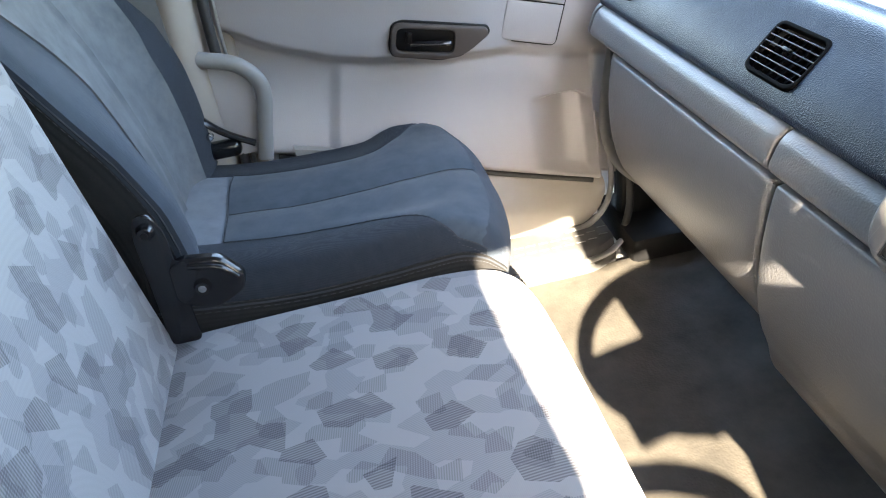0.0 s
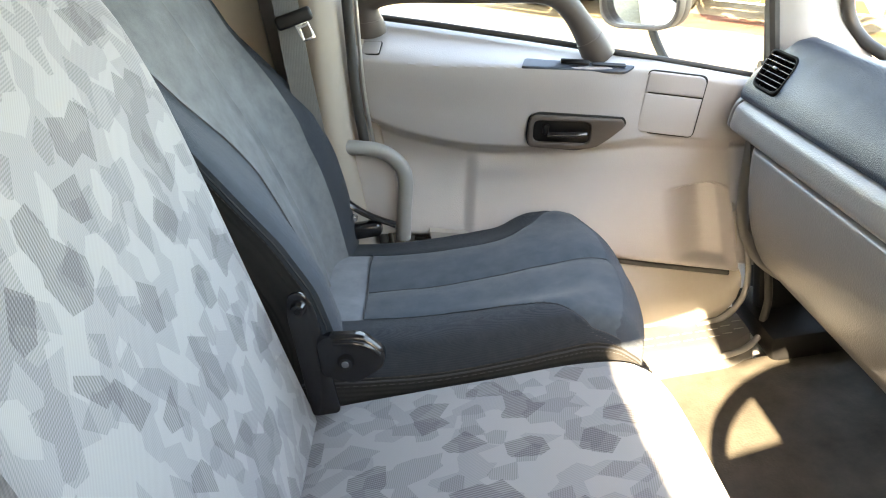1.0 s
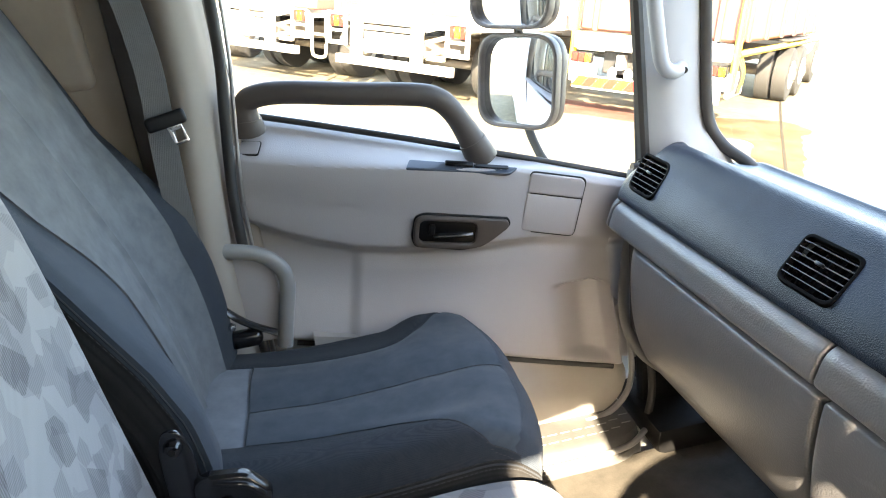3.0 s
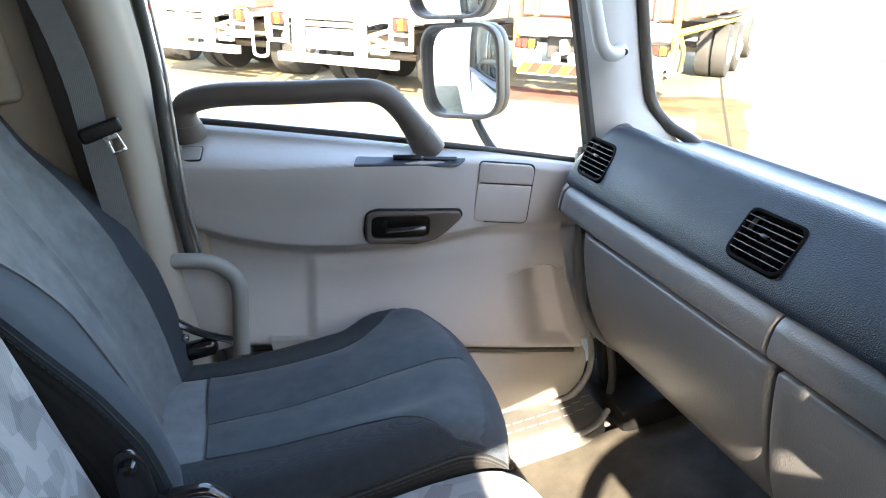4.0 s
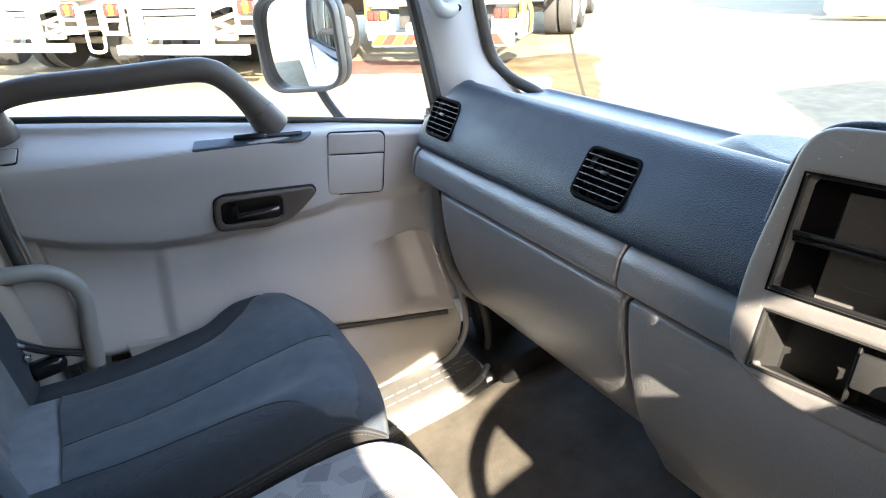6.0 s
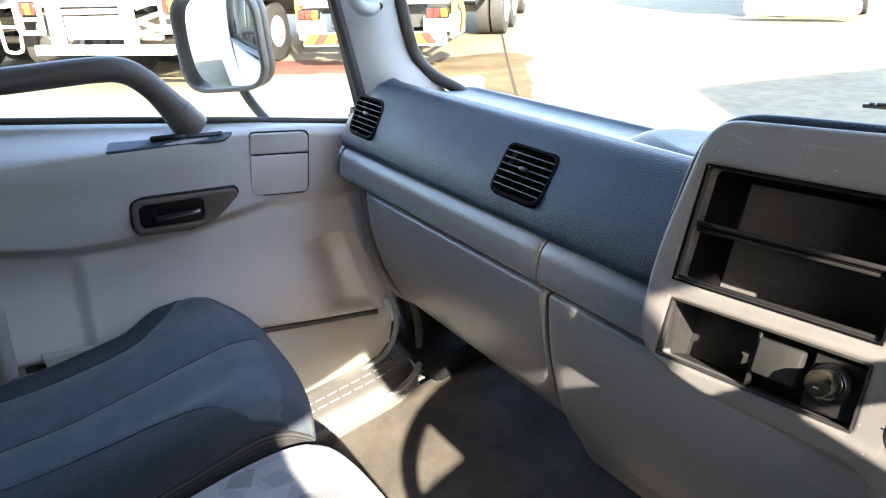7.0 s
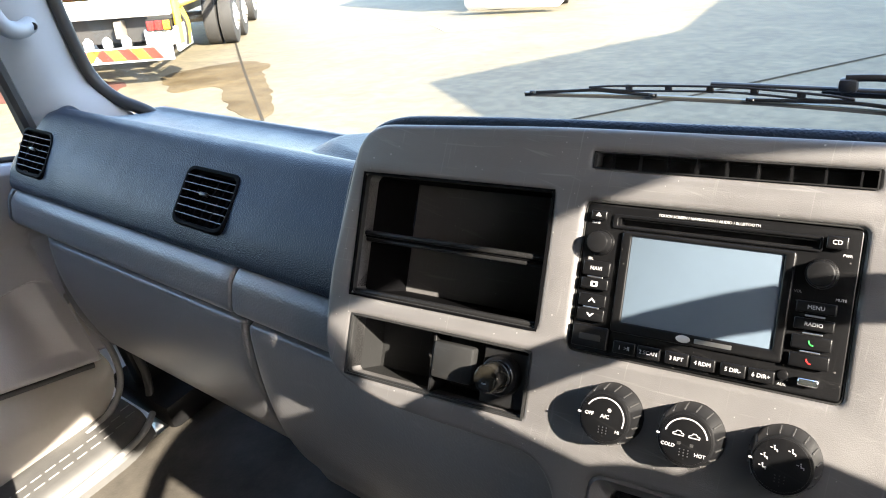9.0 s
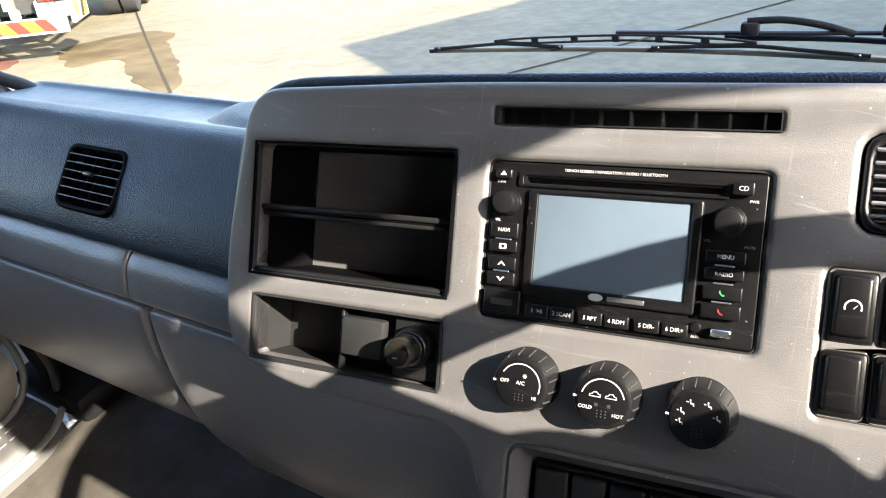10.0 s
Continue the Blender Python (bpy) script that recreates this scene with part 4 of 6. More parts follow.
def centre_console():
    t = thing("centre_console", "scuffed grey-brown plastic centre console", "console", at=(0.72, 0.2, 0.5))
    out = corners([(-0.158, 0.124, 0.035), (0.05, 0.131, 0.05), (0.90, 0.131, 0.01), (0.90, -0.33, 0.01), (0.145, -0.33, 0.01), (0.075, -0.150, 0.03), (-0.10, -0.143, 0.05), (-0.170, -0.120, 0.045), (-0.177, -0.03, 0.05)], 0.02, 6)
    holes = [rect(-0.146, -0.043, 0.052, 0.075, 0.006), rect(-0.140, -0.121, 0.050, -0.064, 0.004), rect(0.083, -0.054, 0.286, 0.0705, 0.006), rect(0.085, 0.0985, 0.288, 0.1105, 0.002), rect(0.116, -0.268, 0.42, -0.150, 0.014),
             rect(0.3262, -0.0885, 0.3872, 0.0105, 0.005), rect(0.338, 0.034, 0.425, 0.100, 0.015)]
    part("fascia", plate(out, holes, CON, 0.030, 0.006, 3), M["console"], t)
    k_ = 0.0047
    part("switch_grid", plate(rect(0.321 + k_, -0.089, 0.383 + k_, 0.011, 0.005), [rect(0.3235 + k_, -0.0375, 0.3502 + k_, 0.0095, 0.003), rect(0.3538 + k_, -0.0375, 0.3805 + k_, 0.0095, 0.003), rect(0.3225 + k_, -0.087, 0.3488 + k_, -0.0435, 0.003), rect(0.3525 + k_, -0.087, 0.3795 + k_, -0.0435, 0.003)], con(0, 0, -0.001), 0.01, 0.0008), M["console"], t)
    part("panel_chamfer", chamfer(), M["console"], t)
    # deep side of the console back to the dash
    part("shell", plate(corners([(p.x * 0.985 + 0.003, p.y * 0.97) for p in out[::2]], 0.01), [], con(0, 0, -0.10), 0.008, 0.002), M["console"], t)
    rim = [con(p.x * 0.99 + 0.002, p.y * 0.985, -0.012).translation for p in out]
    back = [con(p.x * 0.985 + 0.003, p.y * 0.97, -0.11).translation for p in out]
    bm = bmesh.new()
    a, b = [bm.verts.new(p) for p in rim], [bm.verts.new(p) for p in back]
    for k in range(len(a)):
        bm.faces.new((a[k], a[(k + 1) % len(a)], b[(k + 1) % len(a)], b[k]))
    part("side", bm, M["console"], t)
    # raised lips around the two left recesses
    for x0, y0, x1, y1, r in ((-0.146, -0.043, 0.052, 0.075, 0.006), (-0.140, -0.121, 0.050, -0.064, 0.004), (0.083, -0.054, 0.286, 0.0705, 0.006)):
        part("recess_lip", plate(rect(x0 - 0.0012, y0 - 0.0012, x1 + 0.0012, y1 + 0.0012, r + 0.001), [rect(x0 + 0.0006, y0 + 0.0006, x1 - 0.0006, y1 - 0.0006, r)], con(0, 0, -0.0030), 0.006, 0.0006), M["tray"], t)
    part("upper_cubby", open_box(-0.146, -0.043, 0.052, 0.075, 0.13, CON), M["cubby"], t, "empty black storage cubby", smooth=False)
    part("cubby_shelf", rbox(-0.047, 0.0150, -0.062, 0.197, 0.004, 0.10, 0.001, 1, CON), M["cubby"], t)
    part("shelf_lip", rbox(-0.047, 0.0175, -0.012, 0.1965, 0.005, 0.006, 0.002, 2, CON), M["black_matt"], t)
    part("shelf_lip", rbox(-0.047, 0.0110, -0.016, 0.1965, 0.004, 0.006, 0.0015, 2, CON), M["black_matt"], t)
    part("cubby_lip", rbox(-0.047, -0.0405, -0.008, 0.1965, 0.005, 0.008, 0.002, 2, CON), M["black_matt"], t)
    part("cubby_rib", rbox(-0.050, 0.047, -0.126, 0.0016, 0.055, 0.006, 0.0004, 1, CON), M["tray"], t, smooth=False)
    part("cubby_rib", rbox(-0.050, -0.014, -0.126, 0.0016, 0.050, 0.006, 0.0004, 1, CON), M["tray"], t, smooth=False)
    part("lower_cubby", open_box(-0.140, -0.121, 0.050, -0.064, 0.06, CON), M["tray"], t, "small dark grey tray", smooth=False)
    part("blank_plug", rbox(-0.0235, -0.088, -0.006, 0.042, 0.034, 0.012, 0.003, 2, CON), M["tray"], t)
    part("divider", rbox(-0.0475, -0.0925, -0.022, 0.003, 0.056, 0.03, 0.0005, 1, CON), M["black_matt"], t)
    part("slot_duct", open_box(0.085, 0.0985, 0.288, 0.1105, 0.02, CON, 0.001), M["black_matt"], t, smooth=False)
    for k in range(9):
        part("slot_fin", rbox(0.098 + 0.0225 * k, 0.1045, -0.007, 0.0015, 0.012, 0.009, 0, m=CON), M["black"], t, smooth=False)
    part("control_duct", open_box(0.133, -0.246, 0.40, -0.162, 0.012, con(0, 0, -0.014)), M["black_matt"], t, smooth=False)
    def hood(a, b):
        u = -0.110 + 1.01 * a
        v, w = 0.130 + 0.006 * ss(-0.1, 0.15, u), -0.018 - 0.10 * b
        return con(u, v - 0.035 * b * b, w).translation
    edge = smooth_line([con(u, v, -0.019).translation for u, v in ((-0.176, 0.02), (-0.1705, 0.075), (-0.157, 0.110), (-0.128, 0.1280), (-0.06, 0.1325), (0.1, 0.1345), (0.4, 0.1350), (0.9, 0.1350))], 8)
    part("hood_edge", tube(edge, 0.0058, n=14), M["dash_top"], t, "rounded dark blue edge round the console top")
    part("hood", sheet(hood, 60, 10, con(0, -0.004, 0).translation - con(0, 0, 0).translation), M["dash_top"], t, "dark top edge of the console")
    return t


centre_console()


def lighter():
    t = thing("cigarette_lighter", "black cigarette lighter plug in the lower tray", "lighter", at=tuple(con(0.024, -0.090).translation))
    def c(w0, w1, r0, r1=None, rr=0.0):
        return cyl(con(0.024, -0.090, w0).translation, con(0.024, -0.090, w1).translation, r0, r1, 28, rr)
    part("socket_plate", rbox(0.026, -0.0925, -0.012, 0.046, 0.052, 0.006, 0.002, 1, CON), M["black_matt"], t)
    part("socket_ring", c(-0.012, 0.000, 0.019, 0.018, 0.003), M["black"], t)
    part("collar", c(0.0, 0.006, 0.0145, 0.014, 0.002), M["chrome"], t, "shiny collar")
    part("plug", c(0.004, 0.026, 0.0132, 0.0125, 0.005), M["bronze"], t)
    part("symbol", plate(rect(-0.0022, -0.0006, 0.0022, 0.0006, 0.0003), [], con(0.024, -0.0935, 0.0264), 0.0004, 0.0001, 0), M["steel"], t, smooth=False)
    return t


lighter()


def button(t, x0, y0, x1, y1, text="", size=0.005, w=0.004, material="black", color="letter"):
    b = part("button", rbox((x0 + x1) / 2, (y0 + y1) / 2, w / 2 - 0.001, x1 - x0 - 0.0009, y1 - y0 - 0.0009, w, 0.0011, 3, CON), M[material], t)
    if text:
        words(text, con((x0 + x1) / 2, (y0 + y1) / 2, w + 0.0 - 0.0007), size, M[color], b)
    return b


def radio():
    t = thing("car_radio", "black touch-screen radio with a blank dusty display", "car radio", at=tuple(con(0.184, 0.007).translation))
    body = corners([(0.0845, -0.0525), (0.2845, -0.0525), (0.2845, 0.0690), (0.0845, 0.0690)], 0.003)
    part("face", plate(body, [rect(0.113, 0.0535, 0.256, 0.0585, 0.0015)], con(0, 0, -0.003), 0.02, 0.001), M["black"], t)
    part("disc_slot", open_box(0.113, 0.0535, 0.256, 0.0585, 0.012, con(0, 0, -0.003), 0.0005), M["black_matt"], t, smooth=False)
    part("slot_rim", plate(rect(0.107, 0.0505, 0.260, 0.062, 0.002), [rect(0.111, 0.0525, 0.258, 0.0595, 0.0015)], con(0, 0, -0.001), 0.002, 0.0006), M["black"], t)
    part("screen_bezel", plate(rect(0.1165, -0.0325, 0.2445, 0.0490, 0.003), [rect(0.1245, -0.0238, 0.2372, 0.0455, 0.001)], con(0, 0, 0.0005), 0.0035, 0.0015), M["black"], t)
    part("screen", plate(rect(0.124, -0.0242, 0.238, 0.0460, 0.001), [], con(0, 0, -0.0015), 0.0015, 0.0002), M["screen"], t, "blank bluish display")
    part("badge", plate([(0.1745 + 0.0055 * math.cos(a / 24 * math.tau), -0.028 + 0.0028 * math.sin(a / 24 * math.tau)) for a in range(24)], [], con(0, 0, 0.0009), 0.0006, 0.0001), M["letter"], t)
    part("badge_bar", plate(rect(0.183, -0.0297, 0.210, -0.0263, 0.0006), [], con(0, 0, 0.0009), 0.0006, 0.0001), M["steel"], t)
    words("TOUCH SCREEN / NAVIGATION / AUDIO / BLUETOOTH", con(0.180, 0.0645, -0.0028), 0.0030, M["letter"], t)
    for cx, cy, kr in ((0.0995, 0.0375, 0.0093), (0.2620, 0.0355, 0.0098)):
        k = part("volume_knob" if cx > 0.2 else "tuning_knob", cyl(con(cx, cy, -0.004).translation, con(cx, cy, 0.0105).translation, kr, kr - 0.0006, 32, 0.0015), M["knob"], t)
        part("knob_collar", cyl(con(cx, cy, -0.004).translation, con(cx, cy, -0.0005).translation, kr + 0.0015, kr + 0.001, 32, 0.001), M["black"], k)
    for s, x, y in (("TUNE", 0.0925, 0.0535), ("SEL", 0.092, 0.0235), ("PWR", 0.2765, 0.050), ("VOL", 0.2485, 0.021), ("MUTE", 0.2765, 0.0185), ("AUX", 0.2465, -0.0475)):
        words(s, con(x, y, -0.0028), 0.0028, M["letter"], t)
    button(t, 0.089, 0.0555, 0.103, 0.0635)
    part("eject_mark", plate([(0.0935, 0.0585), (0.0985, 0.0585), (0.096, 0.0617)], [], con(0, 0, 0.0035), 0.0003, 0.0001), M["letter"], t, smooth=False)
    button(t, 0.262, 0.0535, 0.2765, 0.0635, "CD", 0.0046)
    button(t, 0.088, 0.0095, 0.1115, 0.0225, "NAVI", 0.0043)
    cam_b = button(t, 0.088, -0.0015, 0.1115, 0.0085)
    part("camera_mark", plate(rect(0.0968, 0.0012, 0.1028, 0.0055, 0.001), [corners([(0.0985, 0.002), (0.1011, 0.002), (0.1011, 0.0046), (0.0985, 0.0046)], 0.001)], con(0, 0, 0.0036), 0.0003, 0.0001), M["letter"], cam_b, smooth=False)
    up, down = button(t, 0.088, -0.0155, 0.1115, -0.0045), button(t, 0.088, -0.0275, 0.1115, -0.0165)
    for host, yy, s in ((up, -0.0100, 1), (down, -0.0220, -1)):
        part("arrow_mark", plate([(0.0965, yy - 0.0015 * s), (0.0997, yy + 0.002 * s), (0.103, yy - 0.0015 * s), (0.1015, yy - 0.0015 * s), (0.0997, yy + 0.0003 * s), (0.098, yy - 0.0015 * s)], [], con(0, 0, 0.0036), 0.0003, 0.0001), M["letter"], host, smooth=False)
    card = button(t, 0.0865, -0.049, 0.117, -0.0305)
    part("card_mark", plate(rect(0.093, -0.0425, 0.111, -0.0375, 0.001), [], con(0, 0, 0.0034), 0.0003, 0.0001), M["rubber"], card, smooth=False)
    for k, s in enumerate(("1  >II", "2 SCAN", "3 RPT", "4 RDM", "5 DIR-", "6 DIR+")):
        x0 = 0.1215 + 0.0195 * k + 0.0022 * (k // 2)
        button(t, x0, -0.049, x0 + 0.019, -0.0385, s, 0.0043)
    button(t, 0.2485, 0.0065, 0.2755, 0.0155, "MENU", 0.0041)
    button(t, 0.2485, -0.0055, 0.2755, 0.0035, "RADIO", 0.0039)
    call, end = button(t, 0.2485, -0.0195, 0.2755, -0.0085), button(t, 0.2485, -0.0325, 0.2755, -0.0215)
    for host, yy, c in ((call, -0.0140, "print_green"), (end, -0.0270, "print_red")):
        part("phone_mark", plate(corners([(0.2598, yy + 0.0016), (0.2608, yy + 0.0016), (0.2610, yy + 0.0002), (0.2622, yy - 0.0010), (0.2636, yy - 0.0012), (0.2636, yy - 0.0022), (0.2618, yy - 0.0020), (0.2600, yy - 0.0002)], 0.0003), [], con(0, 0, 0.0036), 0.0003, 0.0001), M[c], host, smooth=False)
    for y in (0.0050, -0.0075 + 0.0, -0.0205):
        part("button_bar", rbox(0.262, y, 0.0032, 0.013, 0.0012, 0.001, 0.0003, 1, CON), M["steel"], t, smooth=False)
    for y in (0.0090, -0.0160):
        part("button_bar", rbox(0.0998, y, 0.0032, 0.013, 0.0012, 0.001, 0.0003, 1, CON), M["steel"], t, smooth=False)
    part("aux_socket", cyl(con(0.2465, -0.0405, -0.004).translation, con(0.2465, -0.0405, 0.0005).translation, 0.0040, 0.0036, 20, 0.0006), M["black"], t)
    part("usb_socket", rbox(0.2635, -0.0420, 0.0005, 0.0135, 0.0055, 0.006, 0.0008, 1, CON), M["chrome"], t, "bright metal socket")
    return t


radio()


def stroke(pts, w):
    """A thin open line as a flat outline."""
    left, right = [], []
    for i, p in enumerate(pts):
        a, b = Vector(pts[max(i - 1, 0)]), Vector(pts[min(i + 1, len(pts) - 1)])
        d = (b - a).normalized()
        n = Vector((-d.y, d.x)) * w / 2
        left.append(Vector(p) + n)
        right.append(Vector(p) - n)
    return left + right[::-1]


def printed(name, outline, u, v, w, parent, material="letter"):
    return part(name, plate([(u + p[0], v + p[1]) for p in outline], [], con(0, 0, w), 0.0003, 0.00004, 0), M[material], parent, smooth=False)


FACE = 0.0235


def dial(u, v, texts, arc):
    t = thing("heater_dial", "round black heater control dial", "dial", "heater dials", at=tuple(con(u, v).translation))
    part("dial_base", cyl(con(u, v, -0.004).translation, con(u, v, 0.0015).translation, 0.0252, 0.0248, 40, 0.0008), M["black"], t)
    part("grip_ring", cyl(con(u, v, 0.001).translation, con(u, v, 0.0228).translation, 0.0246, 0.0212, 48, 0.0026), M["knob"], t)
    for k in range(16):
        a = math.tau * (k + 0.5) / 16
        part("grip_groove", rbox(0, 0, 0, 0.0014, 0.0011, 0.0160, 0.0003, 1, con(u, v) @ pose(0, 0, 0, 0, 0, math.degrees(a)) @ pose(0.0228, 0, 0.0118, 0, -9, 0)), M["rubber"], t, smooth=False)
    cap = part("dial_face", cyl(con(u, v, 0.019).translation, con(u, v, FACE - 0.0002).translation, 0.0188, 0.0186, 40, 0.0004), M["black"], t)
    part("pointer_mark", rbox(u - 0.0203, v + 0.0005, 0.0222, 0.0026, 0.0014, 0.0016, 0.0003, 1, CON), M["letter"], t, smooth=False)
    for s, x, y, q in texts:
        words(s, con(u + x, v + y, FACE), q, M["letter"], cap)
    if arc:
        printed("scale_arc", stroke([(0.0155 * math.cos(radians(a)), 0.0155 * math.sin(radians(a))) for a in range(arc[0], arc[1], -8)], 0.0009), u, v, FACE, cap)
    for i in range(3):
        for j in range(3):
            part("dot_mark", rbox(u - 0.003 + 0.003 * i, v - 0.0075 - 0.0022 * j, FACE, 0.0008, 0.0008, 0.0003, 0, m=CON), M["steel"] if arc else M["rubber"], cap, smooth=False)
    return cap


d1 = dial(0.129, -0.097, (("OFF", -0.0120, 0.0012, 0.0040), ("A/C", 0.0005, 0.0010, 0.0042), ("HI", 0.0115, -0.0090, 0.0036)), (150, -20))
d2 = dial(0.191, -0.098, (("COLD", -0.0120, -0.0062, 0.0037), ("HOT", 0.0115, -0.0095, 0.0037)), (165, 10))
d3 = dial(0.256, -0.099, (), None)
for a in (0, 60, 120):
    d = Vector((math.cos(radians(a)), math.sin(radians(a))))
    printed("fan_mark", stroke([d * -0.0016, d * 0.0016], 0.0007), 0.1325, -0.0905, FACE, d1)
for x in (-0.0055, 0.0060):
    printed("car_mark", stroke([(-0.004, -0.0012), (-0.0036, 0.0002), (-0.002, 0.0006), (-0.001, 0.0020), (0.0014, 0.0020), (0.0024, 0.0006), (0.0040, 0.0002), (0.0040, -0.0012), (-0.0036, -0.0012)], 0.0006), 0.191 + x, -0.0945, FACE, d2)
    part("lamp_window", rbox(0.191 + x * 0.8, -0.1015, FACE - 0.0001, 0.0024, 0.0024, 0.0004, 0.0001, 1, CON), M["rubber"], d2, smooth=False)
for a in (195, 160, 118, 62, 12):
    x, y = 0.256 + 0.0122 * math.cos(radians(a)), -0.099 + 0.0122 * math.sin(radians(a))
    printed("head_mark", [(0.0006 * math.cos(k), 0.0016 + 0.0006 * math.sin(k)) for k in range(6)], x, y, FACE, d3)
    printed("body_mark", stroke([(0.0, 0.0008), (0.0004, -0.0008), (0.0020, -0.0008), (0.0022, -0.0022)], 0.0008), x, y, FACE, d3)
    printed("flow_mark", stroke([(-0.0026, 0.0004), (-0.0012, 0.0002)], 0.0006), x, y, FACE, d3)


def rocker_switch(u, v, h, mark):
    t = thing("rocker_switch", "black rocker switch with a white symbol" if mark else "blank black switch cover", "switch", "console switches", at=tuple(con(u, v).translation))
    part("surround", rbox(u, v, -0.002, 0.0272, h, 0.008, 0.003, 2, CON), M["black"], t)
    p = part("paddle", rbox(u, v + 0.001, 0.002, 0.0215, h - 0.007, 0.006, 0.003, 3, CON @ pose(0, 0, 0)), M["black"], t)
    if mark:
        ring = [(u + 0.0055 * math.cos(radians(a)), v + 0.0005 + 0.0055 * math.sin(radians(a))) for a in range(-20, 201, 20)]
        ring += [(u + 0.0044 * math.cos(radians(a)), v + 0.0005 + 0.0044 * math.sin(radians(a))) for a in range(200, -21, -20)]
        part("gauge_mark", plate(ring, [], con(0, 0, 0.0053), 0.0004, 0.0001), M["letter"], p, smooth=False)
        part("needle_mark", plate([(u, v), (u + 0.003, v + 0.003), (u + 0.0006, v - 0.0004)], [], con(0, 0, 0.0053), 0.0004, 0.0001), M["letter"], p, smooth=False)
    return t


rocker_switch(0.3414, -0.014, 0.047, True)
rocker_switch(0.3719, -0.014, 0.047, True)
rocker_switch(0.3399, -0.065, 0.044, False)
rocker_switch(0.3709, -0.065, 0.044, False)


def console_vent():
    t = thing("air_vent", "black louvred air vent in the console", "air vent", at=tuple(con(0.376, 0.067).translation))
    part("bezel", plate(rect(0.339, 0.035, 0.424, 0.099, 0.015), [rect(0.345, 0.040, 0.418, 0.094, 0.012)], con(0, 0, 0.0), 0.02, 0.003), M["black"], t)
    part("duct", plate(rect(0.341, 0.037, 0.422, 0.097, 0.012), [], con(0, 0, -0.018), 0.002, 0.0005), M["black_matt"], t)
    for k in range(6):
        part("louvre", rbox(0.3815, 0.046 + 0.0085 * k, -0.005, 0.074, 0.0024, 0.012, 0.001, 1, CON), M["louvre"], t, smooth=False)
    return t


console_vent()


def lower_controls():
    t = thing("control_panel", "row of small blank dark control buttons", "control panel", at=tuple(con(0.25, -0.19).translation))
    part("panel", plate(rect(0.134, -0.245, 0.399, -0.163, 0.004), [], con(0, 0, -0.020), 0.004, 0.001), M["black"], t)
    for k in range(4):
        b = part("button", rbox(0.1505 + 0.0295 * k, -0.192, -0.014, 0.0265, 0.046, 0.012, 0.003, 3, CON), M["tray" if k < 2 else "black"], t)
        if k == 2:
            words("OFF", con(0.2095, -0.179, -0.0079), 0.0060, M["letter"], b)
    part("lip", rbox(0.268, -0.1655, -0.016, 0.258, 0.003, 0.010, 0.001, 1, CON), M["black_matt"], t)
    return t


lower_controls()


def steering_wheel():
    t = thing("steering_wheel", "black three-spoke steering wheel before the driver's place", "steering wheel", at=(0.482, -0.303, 0.857))
    m = frame_of((0.482, -0.303, 0.857), (0, -1, 0), (0.989, 0, 0.148))
    ring = [m @ Vector((0.229 * math.cos(a / 48 * math.tau), 0.229 * math.sin(a / 48 * math.tau), 0)) for a in range(48)]
    part("rim", tube(ring, 0.017, closed=True), M["black_matt"], t)
    part("hub", cyl(m @ Vector((0, 0, -0.05)), m @ Vector((0, 0, 0.012)), 0.092, 0.080, 32, 0.012), M["black_matt"], t)
    part("spoke", rbox(-0.118, -0.018, -0.012, 0.20, 0.160, 0.022, 0.009, 3, m), M["black_matt"], t)
    part("spoke", rbox(0.118, -0.030, -0.012, 0.20, 0.135, 0.022, 0.009, 3, m), M["black_matt"], t)
    part("spoke", rbox(0.060, -0.128, -0.012, 0.23, 0.17, 0.022, 0.009, 3, m), M["black_matt"], t)
    part("column", cyl(m @ Vector((0.0, 0.12, -0.42)), m @ Vector((0, 0, -0.03)), 0.06, 0.085, 24), M["black_matt"], t)
    part("shroud", rbox(0.548, -0.303, 0.69, 0.14, 0.12, 0.32, 0.035, 4), M["black_matt"], t, "black column shroud")
    return t

# ---- seats ----
def panel(f, u0, u1, v0, v1, nu, nv, thick, groove=0.006, uv=None, edges=(1, 1, 1, 1)):
    """A stitched panel of the surface f between u0..u1 and v0..v1, its rim drawn in by groove."""
    def g(a, b):
        p = Vector(f(u0 + (u1 - u0) * a, v0 + (v1 - v0) * b))
        e = 0.004
        q = 1.0
        da = [(a * nu) if edges[0] else 9, ((1 - a) * nu) if edges[1] else 9, (b * nv) if edges[2] else 9, ((1 - b) * nv) if edges[3] else 9]
        d = min(da)
        q = max(0.0, 1 - d / 2.2) ** 2
        n = (Vector(f(u0 + (u1 - u0) * a + e, v0 + (v1 - v0) * b)) - p).cross(Vector(f(u0 + (u1 - u0) * a, v0 + (v1 - v0) * b + e)) - p)
        n.normalize()
        return p - n * groove * q
    return sheet(g, nu, nv, thick, uv)


